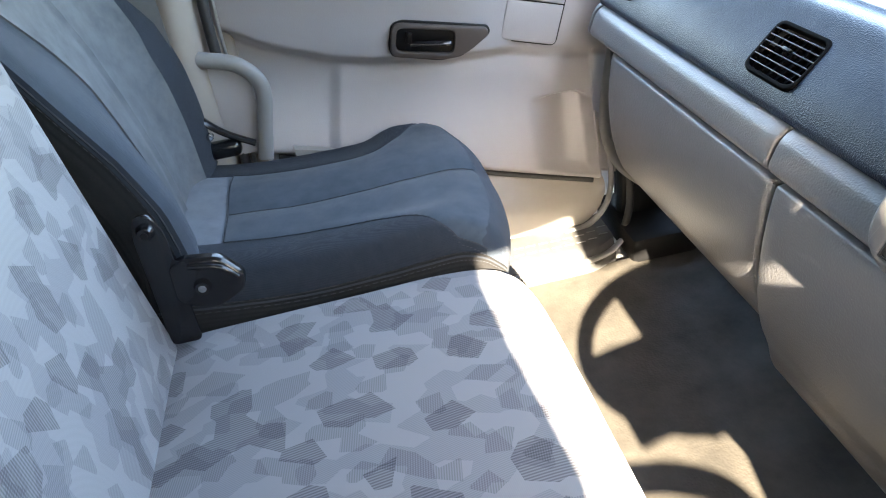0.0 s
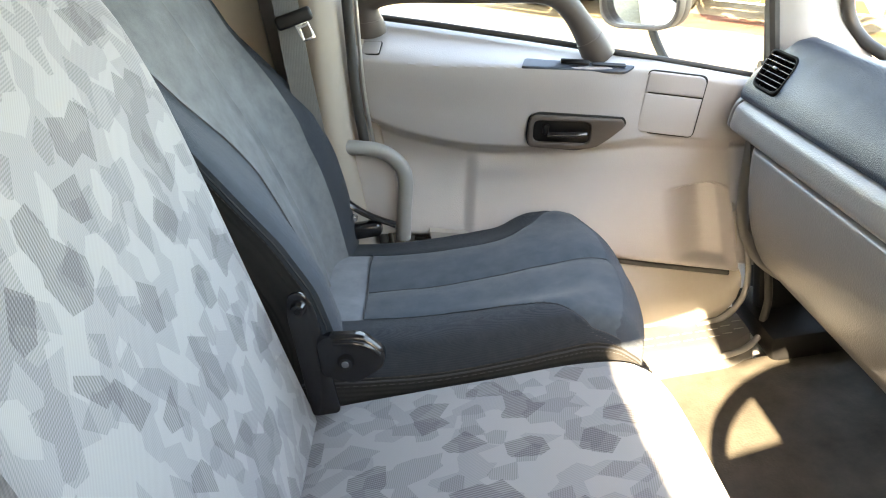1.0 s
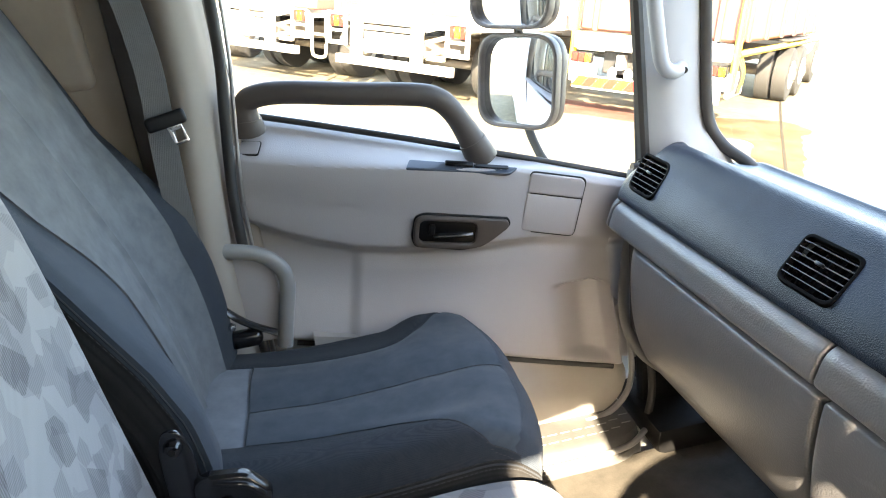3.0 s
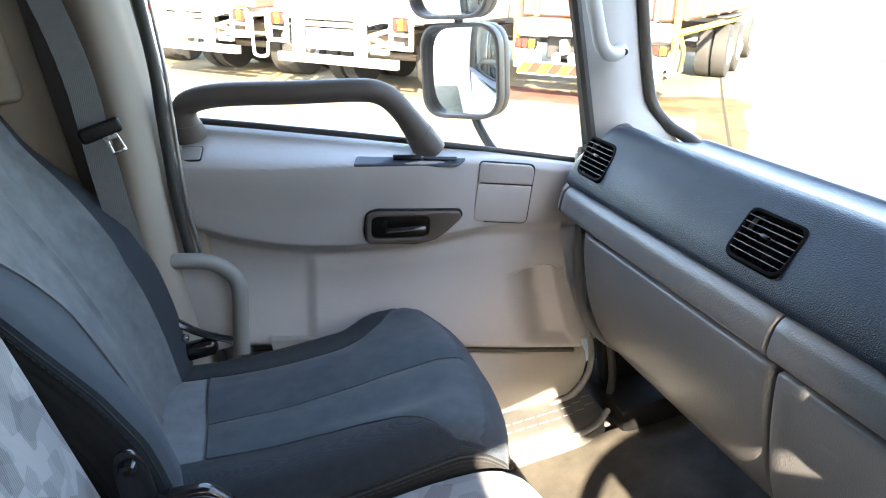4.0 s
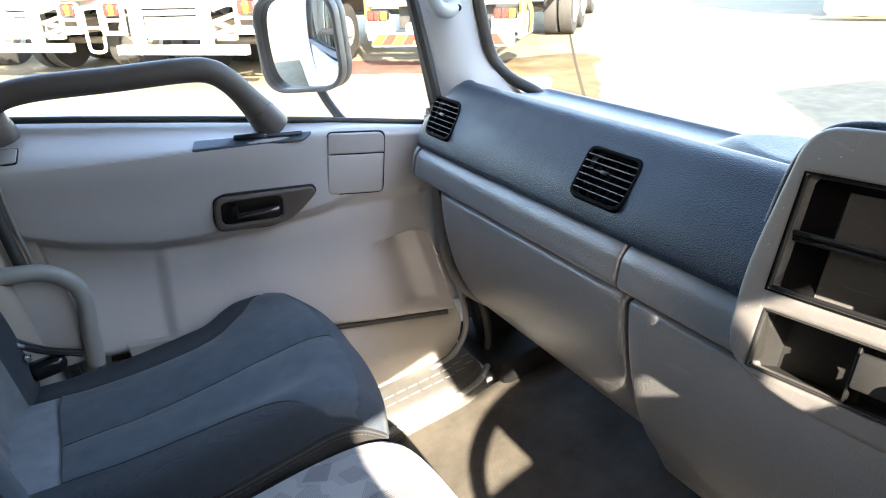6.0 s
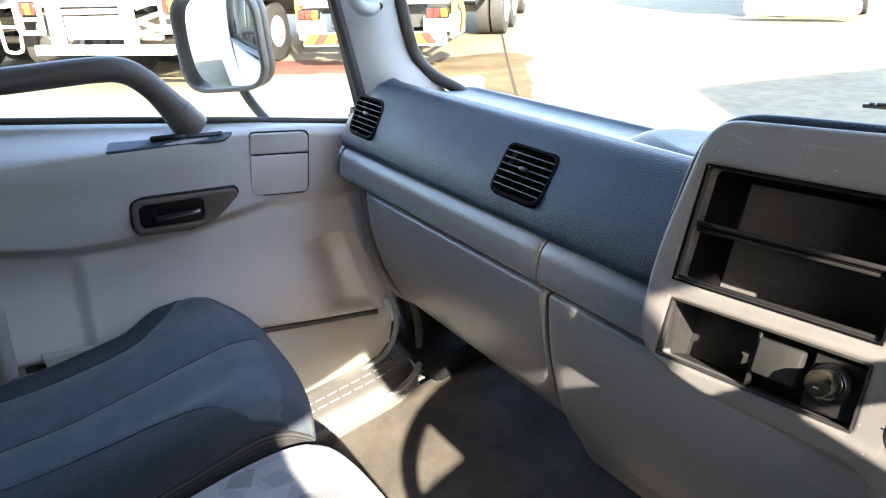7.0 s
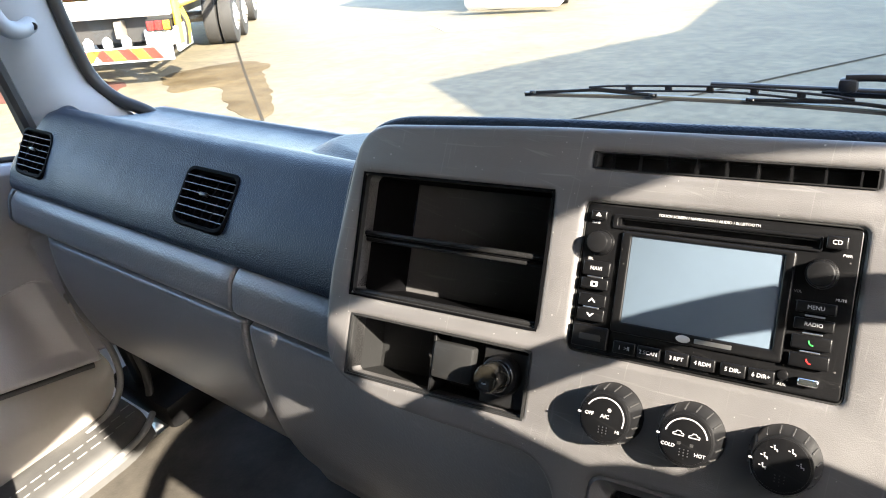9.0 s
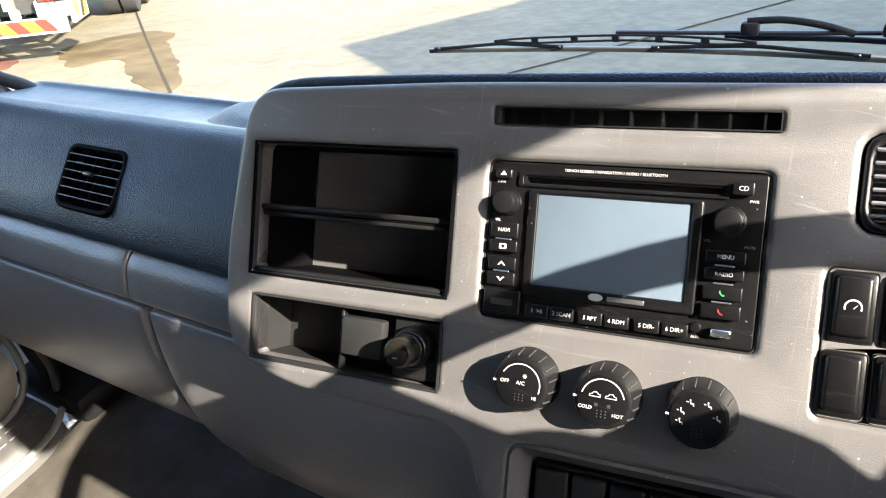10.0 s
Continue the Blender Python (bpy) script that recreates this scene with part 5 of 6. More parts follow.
def passenger_seat():
    t = thing("passenger_seat", "navy-black seat with blue-grey suede centre panels", "seat", at=(0.1, 1.21, 0.0))
    Y0, Y1 = 0.965, 1.475

    # cushion: u from the rear to the front and down the nose, v across from the near to the far side
    prof = smooth_line([(-0.20, 0, 0.425), (-0.10, 0, 0.410), (0.02, 0, 0.400), (0.13, 0, 0.402), (0.23, 0, 0.408), (0.31, 0, 0.411), (0.363, 0, 0.390), (0.386, 0, 0.335), (0.365, 0, 0.235)], 8)

    def along(u):
        k = u * (len(prof) - 1)
        i = min(int(k), len(prof) - 2)
        return prof[i].lerp(prof[i + 1], k - i)

    def cushion(u, v):
        p = along(u)
        c = abs(v - 0.5) * 2
        x, z = p.x, p.z
        y = Y0 + (Y1 - Y0) * v
        top = ss(0.30, 0.395, z)
        z += top * (0.016 if v < 0.5 else 0.0) * math.exp(-((c - 0.78) / 0.18) ** 2) * ss(0.36, 0.22, x)
        z -= top * 0.024 * ss(0.62, 0.95, v) * ss(0.27, 0.16, x)
        z -= top * 0.012 * ss(0.5, 0.9, v) * ss(0.2, 0.3, x)
        z -= top * 0.006 * math.exp(-((y - 1.20) / 0.035) ** 2)
        z -= top * 0.040 * max(0, (c - 0.86) / 0.14) ** 2.4
        x -= 0.040 * c ** 3 * ss(0.15, 0.38, x)
        return x, y, z + 0.0025 * noise.noise((x * 9, y * 9, 0)) + 0.0010 * noise.noise((x * 26, y * 26, 3))

    LO = ((-0.10, 0.245), (0.066, 0.228), (0.148, 0.195), (0.20, 0.155), (0.24, 0.105), (0.27, 0.055), (0.30, 0.02), (0.40, 0.0))
    HI = ((-0.10, 0.80), (0.055, 0.755), (0.14, 0.755), (0.20, 0.79), (0.25, 0.86), (0.285, 0.93), (0.32, 0.97), (0.40, 1.0))
    MID = 0.46

    def lo(u):
        return lerp_table(LO, along(u).x)

    def hi(u):
        return lerp_table(HI, along(u).x)

    def between(f, g):
        return lambda u, w: cushion(u, f(u) + (g(u) - f(u)) * w)
    dn = (0, 0, -0.05)
    U0, U1 = 0.131, 0.72
    part("cushion_rear_panel", panel(between(lambda u: 0.245, lambda u: 0.80), 0.0, U0, 0, 1, 8, 30, dn, 0.005), M["suede_strip"], t, "pale grey suede strip")
    part("cushion_centre", panel(between(lo, lambda u: MID), U0, U1, 0, 1, 40, 18, dn, 0.003, edges=(1, 0, 1, 1)), M["suede"], t, "blue-grey suede panel")
    part("cushion_centre", panel(between(lambda u: MID, hi), U0, U1, 0, 1, 40, 20, dn, 0.003, edges=(1, 0, 1, 1)), M["suede"], t, "blue-grey suede panel")
    part("cushion_bolster", panel(between(lambda u: 0.0, lo), 0.0, U1, 0, 1, 44, 12, dn, 0.003, edges=(1, 0, 1, 1)), M["bolster"], t)
    part("cushion_bolster", panel(between(hi, lambda u: 1.0), 0.0, U1, 0, 1, 44, 12, dn, 0.003, edges=(1, 0, 1, 1)), M["bolster"], t)
    part("cushion_nose", panel(cushion, U1, 1.0, 0.0, 1.0, 18, 44, (-0.04, 0, 0.0), 0.002, edges=(0, 1, 1, 1)), M["bolster_blue"], t, "blue woven front of the cushion")

    # sewn seams of the cushion, with a row of stitches beside each
    for f in (lo, lambda u: MID, hi):
        us = [U0 + (U1 - U0) * k / 40 for k in range(41)]
        part("seam", tube([Vector(cushion(u, f(u))) - Vector((0, 0, 0.0022)) for u in us], 0.0012, n=6), M["seam"], t)
        for k in range(0, 40, 1):
            if f is not hi:
                a, b = (Vector(cushion(us[k] + (us[1] - us[0]) * q, f(us[k]) - 0.010)) + Vector((0, 0, 0.0004)) for q in (0.15, 0.70))
                part("stitch", tube([a, b], 0.0005, n=4), M["stitch"], t, smooth=False)
    part("seam", tube([Vector(cushion(U0, 0.245 + 0.555 * k / 20)) + Vector((0, 0, -0.001)) for k in range(21)], 0.0011, n=5), M["seam"], t)
    # side skirts with a welt along the top
    for y, s in ((Y0, 1), (Y1, -1)):
        def side(u, v, y=y, s=s):
            a = Vector(cushion(u * 0.93, 0.0 if s > 0 else 1.0))
            zb = 0.215 - 0.015 * u
            bul = 0.014 * math.sin(math.pi * v)
            return a.x - 0.03 * (1 - v) * ss(0.6, 1, u), y - s * bul + s * 0.01 * (1 - v), zb + (a.z - zb) * v
        part("side_skirt", sheet(side, 36, 10, (0, 0.03 * s, 0)), M["flank"], t, "dark woven side of the cushion")
        part("seam", tube([Vector(side(k / 40, 0.97)) - Vector((0, 0.0005 * s, 0)) for k in range(41)], 0.0015, n=6), M["seam"], t)
        if s > 0:
            for k in range(0, 60):
                a, b = (Vector(side((k + q) / 60, 0.93)) - Vector((0, 0.0006, 0)) for q in (0.1, 0.7))
                part("stitch", tube([a, b], 0.0005, n=4), M["stitch"], t, smooth=False)
    part("seat_base", rbox(0.06, 1.22, 0.12, 0.46, 0.44, 0.24, 0.02), M["black_matt"], t, "dark seat pedestal")

    # backrest: u upwards, v across
    bp = smooth_line([(-0.162, 0, 0.40), (-0.172, 0, 0.48), (-0.198, 0, 0.61), (-0.238, 0, 0.76), (-0.288, 0, 0.92), (-0.338, 0, 1.06), (-0.39, 0, 1.20), (-0.42, 0, 1.27), (-0.45, 0, 1.29)], 8)

    NEAR_WING = ((0.40, 0.04), (0.47, 0.060), (0.545, 0.064), (0.63, 0.050), (0.707, 0.028), (0.795, 0.004), (0.90, -0.015), (1.3, -0.03))
    FAR_WING = ((0.40, 0.03), (0.50, 0.045), (0.60, 0.057), (0.69, 0.056), (0.78, 0.028), (0.87, -0.008), (1.3, -0.03))

    def back(u, v):
        k = u * (len(bp) - 1)
        i = min(int(k), len(bp) - 2)
        p = bp[i].lerp(bp[i + 1], k - i)
        c = abs(v - 0.5) * 2
        near, far = 0.962, 1.478 - 0.02 * ss(0.95, 1.28, p.z) - 0.02 * ss(0.55, 0.42, p.z)
        y = near + (far - near) * v + 0.03 * ss(1.0, 1.28, p.z) * (1 - v)
        x = p.x + lerp_table(NEAR_WING if v < 0.5 else FAR_WING, p.z) * ss(0.25, 0.92, c)
        x -= 0.012 * max(0, (c - 0.92) / 0.08) ** 2.0
        x -= 0.006 * math.exp(-((v - mid_v(u)) / 0.05) ** 2)
        return x + 0.002 * noise.noise((p.z * 8, y * 8, 5)), y, p.z

    def height(u):
        k = u * (len(bp) - 1)
        i = min(int(k), len(bp) - 2)
        return bp[i].lerp(bp[i + 1], k - i).z

    def near_v(u):
        return lerp_table(((0.44, 0.26), (0.557, 0.285), (0.692, 0.275), (0.76, 0.20), (0.83, 0.115), (0.934, 0.05), (1.3, 0.035)), height(u))

    def far_v(u):
        return lerp_table(((0.46, 0.79), (0.65, 0.80), (0.867, 0.87), (1.03, 0.90), (1.3, 0.92)), height(u))

    def mid_v(u):
        return lerp_table(((0.46, 0.525), (0.71, 0.53), (0.876, 0.46), (1.03, 0.42), (1.3, 0.42)), height(u))

    def strip(f, g):
        return lambda u, w: back(u, f(u) + (g(u) - f(u)) * w)
    bk = (-0.06, 0, -0.02)
    part("back_centre", panel(strip(near_v, mid_v), 0.0, 1.0, 0, 1, 60, 16, bk, 0.006), M["suede_light"], t, "pale suede centre panel")
    part("back_centre", panel(strip(mid_v, far_v), 0.0, 1.0, 0, 1, 60, 14, bk, 0.006), M["suede_light"], t, "pale suede centre panel")
    part("back_bolster", panel(strip(lambda u: 0.0, near_v), 0.0, 1.0, 0, 1, 60, 12, bk, 0.003), M["bolster_blue"], t, "blue woven bolster")
    part("back_bolster", panel(strip(far_v, lambda u: 1.0), 0.0, 1.0, 0, 1, 60, 12, bk, 0.003), M["bolster"], t)
    for f in (near_v, mid_v, far_v):
        part("seam", tube([Vector(back(0.02 + 0.9 * k / 50, f(0.02 + 0.9 * k / 50))) + Vector((-0.0012, 0, 0)) for k in range(51)], 0.0017, n=6), M["seam"], t)
    for v, s in ((0.0, 1), (1.0, -1)):
        def flank(u, w, v=v, s=s):
            a = Vector(back(u, v))
            return a.x - 0.13 * w, a.y + s * 0.015 * w - s * 0.012 * math.sin(math.pi * w), a.z - 0.03 * w
        part("back_side", sheet(flank, 40, 8, (0, 0.02 * s, 0)), M["flank"], t)
        part("seam", tube([Vector(flank(0.04 + 0.9 * k / 40, 0.05)) + Vector((0, -0.001 * s, 0)) for k in range(41)], 0.0016, n=6), M["seam"], t)
        if s > 0:
            for k in range(90):
                a, b = (Vector(flank(0.04 + 0.75 * (k + q) / 90, 0.11)) - Vector((0, 0.0008, 0)) for q in (0.1, 0.7))
                part("stitch", tube([a, b], 0.0005, n=4), M["stitch"], t, smooth=False)
    def rear(u, v):
        a = Vector(back(u, 0.0))
        b = Vector(back(u, 1.0))
        p = a.lerp(b, v)
        return p.x - 0.13, p.y, p.z - 0.03
    part("back_shell", sheet(rear, 30, 6, (-0.01, 0, 0)), M["black_matt"], t)
    return t


passenger_seat()


def recliner():
    t = thing("seat_recliner", "glossy black recliner hinge bracket with a bolted cover", "seat hinge", at=(-0.15, 0.918, 0.42))
    m = frame_of((0, 0.905, 0), (1, 0, 0), (0, 0, 1))
    part("bracket", plate(corners([(-0.172, 0.36, 0.01), (-0.128, 0.36, 0.01), (-0.127, 0.545, 0.015), (-0.138, 0.574, 0.012), (-0.158, 0.574, 0.012), (-0.168, 0.545, 0.015)], 0.01), [], m, 0.008, 0.0025), M["black_gloss"], t)
    part("pivot_bolt", cyl((-0.148, 0.905, 0.551), (-0.148, 0.893, 0.551), 0.0125, 0.010, 20, 0.003), M["black_gloss"], t)
    part("bolt_socket", cyl((-0.148, 0.894, 0.551), (-0.148, 0.8925, 0.551), 0.005, 0.005, 12), M["black_matt"], t)
    part("cover", plate(corners([(-0.136, 0.494, 0.010), (-0.116, 0.503, 0.008), (-0.066, 0.496, 0.012), (-0.038, 0.462, 0.012), (-0.047, 0.436, 0.010), (-0.093, 0.413, 0.015), (-0.140, 0.436, 0.012)], 0.01), [], frame_of((0, 0.893, 0), (1, 0, 0), (0, 0, 1)), 0.022, 0.007, 4), M["black_gloss"], t)
    part("cover_rib", tube(smooth_line([(-0.110, 0.892, 0.493), (-0.070, 0.890, 0.484), (-0.050, 0.892, 0.462)], 6), 0.0045), M["black_gloss"], t)
    part("lever_pivot", cyl((-0.099, 0.893, 0.458), (-0.099, 0.885, 0.458), 0.0125, 0.0105, 22, 0.003), M["black_gloss"], t)
    part("pivot_cap", cyl((-0.099, 0.886, 0.458), (-0.099, 0.883, 0.458), 0.006, 0.005, 14, 0.001), M["steel"], t)
    return t


recliner()


def middle_seat():
    t = thing("middle_seat", "pale grey patterned cloth middle seat", "seat", at=(0.1, 0.66, 0.0))
    Y0, Y1 = 0.34, 0.955
    prof = smooth_line([(-0.20, 0, 0.350), (-0.10, 0, 0.356), (0.10, 0, 0.362), (0.24, 0, 0.366), (0.325, 0, 0.354), (0.371, 0, 0.318), (0.384, 0, 0.26), (0.372, 0, 0.20)], 8)

    def cushion(u, v):
        k = u * (len(prof) - 1)
        i = min(int(k), len(prof) - 2)
        p = prof[i].lerp(prof[i + 1], k - i)
        c = abs(v - 0.5) * 2
        top = ss(0.24, 0.34, p.z)
        z = p.z - top * 0.055 * max(0, (c - 0.90) / 0.10) ** 2.2 + 0.008 * (1 - c * c) * top
        x = p.x - 0.02 * c ** 6
        y = Y0 + (Y1 - Y0) * v
        return x, y, z + 0.003 * noise.noise((x * 6, y * 6, 4))
    part("cushion", sheet(cushion, 60, 50, (0, 0, -0.04), uv=(0.66, 0.62)), M["jacquard"], t)
    for v, s in ((0.0, 1), (1.0, -1)):
        def side(u, w, v=v, s=s):
            a = Vector(cushion(u * 0.9, v))
            return a.x, a.y - s * 0.008 * math.sin(w * 3.14), 0.20 + (a.z - 0.20) * w
        part("side_skirt", sheet(side, 30, 6, (0, 0.03 * s, 0), uv=(0.6, 0.15)), M["jacquard"], t)
    part("seat_base", rbox(0.05, 0.65, 0.10, 0.44, 0.50, 0.20, 0.02), M["black_matt"], t)

    bp = smooth_line([(-0.165, 0, 0.34), (-0.180, 0, 0.45), (-0.200, 0, 0.60), (-0.220, 0, 0.75), (-0.243, 0, 0.90), (-0.27, 0, 1.02), (-0.305, 0, 1.075), (-0.36, 0, 1.09)], 8)

    def back(u, v):
        k = u * (len(bp) - 1)
        i = min(int(k), len(bp) - 2)
        p = bp[i].lerp(bp[i + 1], k - i)
        c = abs(v - 0.5) * 2
        y = 0.645 + (v - 0.5) * 2 * (0.295 - 0.03 * ss(0.85, 1.08, p.z))
        x = p.x - 0.065 * max(0, (c - 0.88) / 0.12) ** 2.0
        z = p.z - 0.05 * c ** 4 * ss(0.95, 1.09, p.z)
        return x, y, z
    part("backrest", sheet(back, 60, 44, (-0.05, 0, 0), uv=(0.80, 0.60)), M["jacquard"], t)
    for v, s in ((0.0, 1), (1.0, -1)):
        def flank(u, w, v=v, s=s):
            a = Vector(back(u, v))
            return a.x - 0.09 * w, a.y - s * 0.010 * math.sin(math.pi * w), a.z - 0.01 * w
        part("back_side", sheet(flank, 40, 6, (0, 0.02 * s, 0), uv=(0.8, 0.1)), M["jacquard"], t)
    return t


middle_seat()


# Seat out of view, added to hold sky light back from the floor.
def unseen_driver_seat():
    t = thing("unseen_driver_seat", "unseen dark cloth driver's seat, added to dim the floor", "seat", at=(0.05, -0.29, 0.0))

    def cushion(u, v):
        c = abs(v - 0.5) * 2
        x = -0.22 + 0.52 * u - 0.04 * c ** 3 * u
        return x, -0.53 + 0.48 * v, 0.42 + 0.02 * math.sin(math.pi * u) - 0.06 * max(0, (c - 0.85) / 0.15) ** 2 - 0.10 * ss(0.85, 1.0, u) ** 2
    part("cushion", sheet(cushion, 24, 20, (0, 0, -0.14)), M["bolster"], t)

    def back(u, v):
        c = abs(v - 0.5) * 2
        z = 0.40 + 0.78 * u
        return -0.20 - 0.16 * u - 0.06 * max(0, (c - 0.8) / 0.2) ** 2, -0.53 + 0.48 * v, z - 0.03 * c ** 4 * u
    part("backrest", sheet(back, 24, 20, (-0.10, 0, 0)), M["bolster"], t)
    part("seat_base", rbox(0.03, -0.29, 0.14, 0.44, 0.42, 0.28, 0.02), M["black_matt"], t)
    return t


unseen_driver_seat()


def seat_grab():
    t = thing("seat_side_grab", "grey moulded grab loop beside the passenger seat", "grab handle", at=(-0.05, 1.5, 0.4))
    line = smooth_line([(-0.165, 1.50, 0.600), (-0.11, 1.50, 0.590), (-0.055, 1.505, 0.572), (-0.020, 1.505, 0.540), (-0.010, 1.505, 0.500), (-0.025, 1.505, 0.430), (-0.040, 1.505, 0.36)], 8)
    part("loop", tube(line, 0.0165, flat=0.75, n=14, up=(0, 1, 0)), M["handle_grey"], t)
    part("back_plate", rbox(-0.085, 1.525, 0.47, 0.11, 0.02, 0.20, 0.012, 2), M["door"], t)
    return t


seat_grab()


def seat_belt():
    t = thing("seat_belt", "grey seat belt with black tongue hanging on the pillar", "seat belt", at=(-0.15, 1.43, 0.8))

    def web(u, v):
        z = 1.34 - 0.86 * u
        x = -0.143 - 0.028 * ss(0.1, 0.75, u) - 0.060 * ss(0.5, 0.0, u) + 0.045 * (v - 0.5)
        y = 1.425 + 0.03 * u * u + 0.012 * (v - 0.5)
        return x, y, z
    part("webbing", sheet(web, 30, 4, (0.0, 0.002, 0)), M["belt"], t)
    m = frame_of((-0.150, 1.412, 0.876), (1, 0.2, 0.16), (-0.16, 0, 1))
    part("tongue_head", rbox(0, 0, 0, 0.070, 0.026, 0.016, 0.007, 3, m), M["black_matt"], t)
    part("tongue_plate", plate(corners([(-0.004, -0.045, 0.004), (0.022, -0.045, 0.004), (0.018, -0.008, 0.002), (-0.008, -0.008, 0.002)], 0.003), [rect(0.001, -0.040, 0.016, -0.020, 0.002)], m @ pose(0.004, 0, 0.004), 0.003, 0.0008), M["chrome"], t, "bright steel tongue")
    arm = smooth_line([(-0.175, 1.45, 0.545), (-0.13, 1.445, 0.485), (-0.095, 1.44, 0.455), (-0.045, 1.44, 0.425)], 6)
    part("anchor_arm", tube(arm, 0.012, flat=0.5), M["black_gloss"], t)
    part("anchor_cover", rbox(-0.115, 1.44, 0.425, 0.085, 0.035, 0.035, 0.014, 3), M["black_gloss"], t)
    part("anchor_bolt", cyl((-0.125, 1.425, 0.462), (-0.125, 1.415, 0.462), 0.008, 0.007, 14, 0.002), M["chrome"], t)
    return t


seat_belt()


def front_grab():
    t = thing("pillar_grab_handle", "pale grey grab handle on the windscreen pillar", "grab handle", at=(0.82, 1.50, 0.9))
    line = smooth_line([(0.868, 1.515, 0.815), (0.835, 1.490, 0.815), (0.806, 1.475, 0.835), (0.795, 1.472, 0.89), (0.785, 1.475, 1.0), (0.775, 1.48, 1.15), (0.785, 1.49, 1.21), (0.82, 1.53, 1.22)], 8)
    part("loop", tube(line, 0.0155, n=14), M["pillar"], t)
    part("screw_recess", cyl((0.868, 1.502, 0.812), (0.864, 1.4945, 0.8135), 0.0075, 0.007, 16), M["black_matt"], t)
    return t


front_grab()


def door_mirror(name, zc, h, label):
    t = thing(name, label, "wing mirror", "passenger mirrors", at=(0.62, 1.9, zc))
    m = frame_of((0.618, 1.88, zc), (0.70, -0.71, -0.06), (0.10, 0.06, 0.99))
    w = 0.111
    out = rect(-w, -h, w, h, 0.066, 8)
    part("housing", plate(out, [], m @ pose(0, 0, -0.016), 0.05, 0.018, 4), M["strap"], t, "brown-grey mirror shell")
    part("gasket", plate(out, [rect(-w + 0.010, -h + 0.010, w - 0.010, h - 0.010, 0.058, 8)], m @ pose(0, 0, 0.010), 0.034, 0.004), M["strap"], t)
    def bulge(u, v):
        x, y = (u - 0.5) * 2 * (w - 0.01), (v - 0.5) * 2 * (h - 0.01)
        c = (abs(x / (w - 0.006)) ** 3.5 + abs(y / (h - 0.006)) ** 3.5)
        k = 1.0 if c <= 1 else c ** (-1 / 3.5)
        x, y = x * k, y * k
        return m @ pose(0, 0, 0, 0, -5, 0) @ Vector((x, y, 0.0068 - 0.75 * (x * x + y * y)))
    part("glass", sheet(bulge, 24, 28), M["mirror"], t, "convex mirror glass")
    return t


door_mirror("wing_mirror", 0.774, 0.117, "large grey wing mirror outside the passenger window")
door_mirror("wing_mirror", 1.000, 0.098, "upper grey wing mirror outside the passenger window")


def mirror_arm():
    t = thing("mirror_arm", "black tubular mirror arm outside the passenger door", "mirror arm", at=(0.7, 1.85, 0.6))
    part("arm", tube(smooth_line([(0.645, 1.90, 1.15), (0.640, 1.91, 0.9), (0.642, 1.91, 0.70), (0.66, 1.895, 0.60), (0.70, 1.86, 0.53), (0.80, 1.75, 0.46), (0.86, 1.70, 0.43)], 8), 0.012), M["rubber"], t)
    return t


mirror_arm()
steering_wheel()


def windscreen():
    t = thing("window_1", "clear raked windscreen with black rubber surround", "windscreen", kind="structure", at=(1.0, 0.47, 0.6))
    part("screen_pane", sheet(lambda u, v: (1.02 - 0.14 * v + 0.06 * (1 - (2 * u - 1) ** 2), 1.55 - 2.14 * u, 0.58 + 0.84 * v), 20, 8, (0.004, 0, 0)), M["glass"], t).visible_shadow = False
    part("lower_seal", tube([(1.01 + 0.06 * (1 - (2 * u - 1) ** 2), 1.50 - 2.05 * u, 0.50) for u in [k / 20 for k in range(21)]], 0.012), M["rubber"], t)
    return t


windscreen()
tagged(part("cowl", sheet(lambda u, v: (1.20 + 0.16 * v, 1.5 - 2.1 * u, 0.40 - 0.03 * v), 20, 4, (0, 0, -0.03)), M["black_matt"]), "black plastic cowl below the windscreen", "cowl", kind="structure")


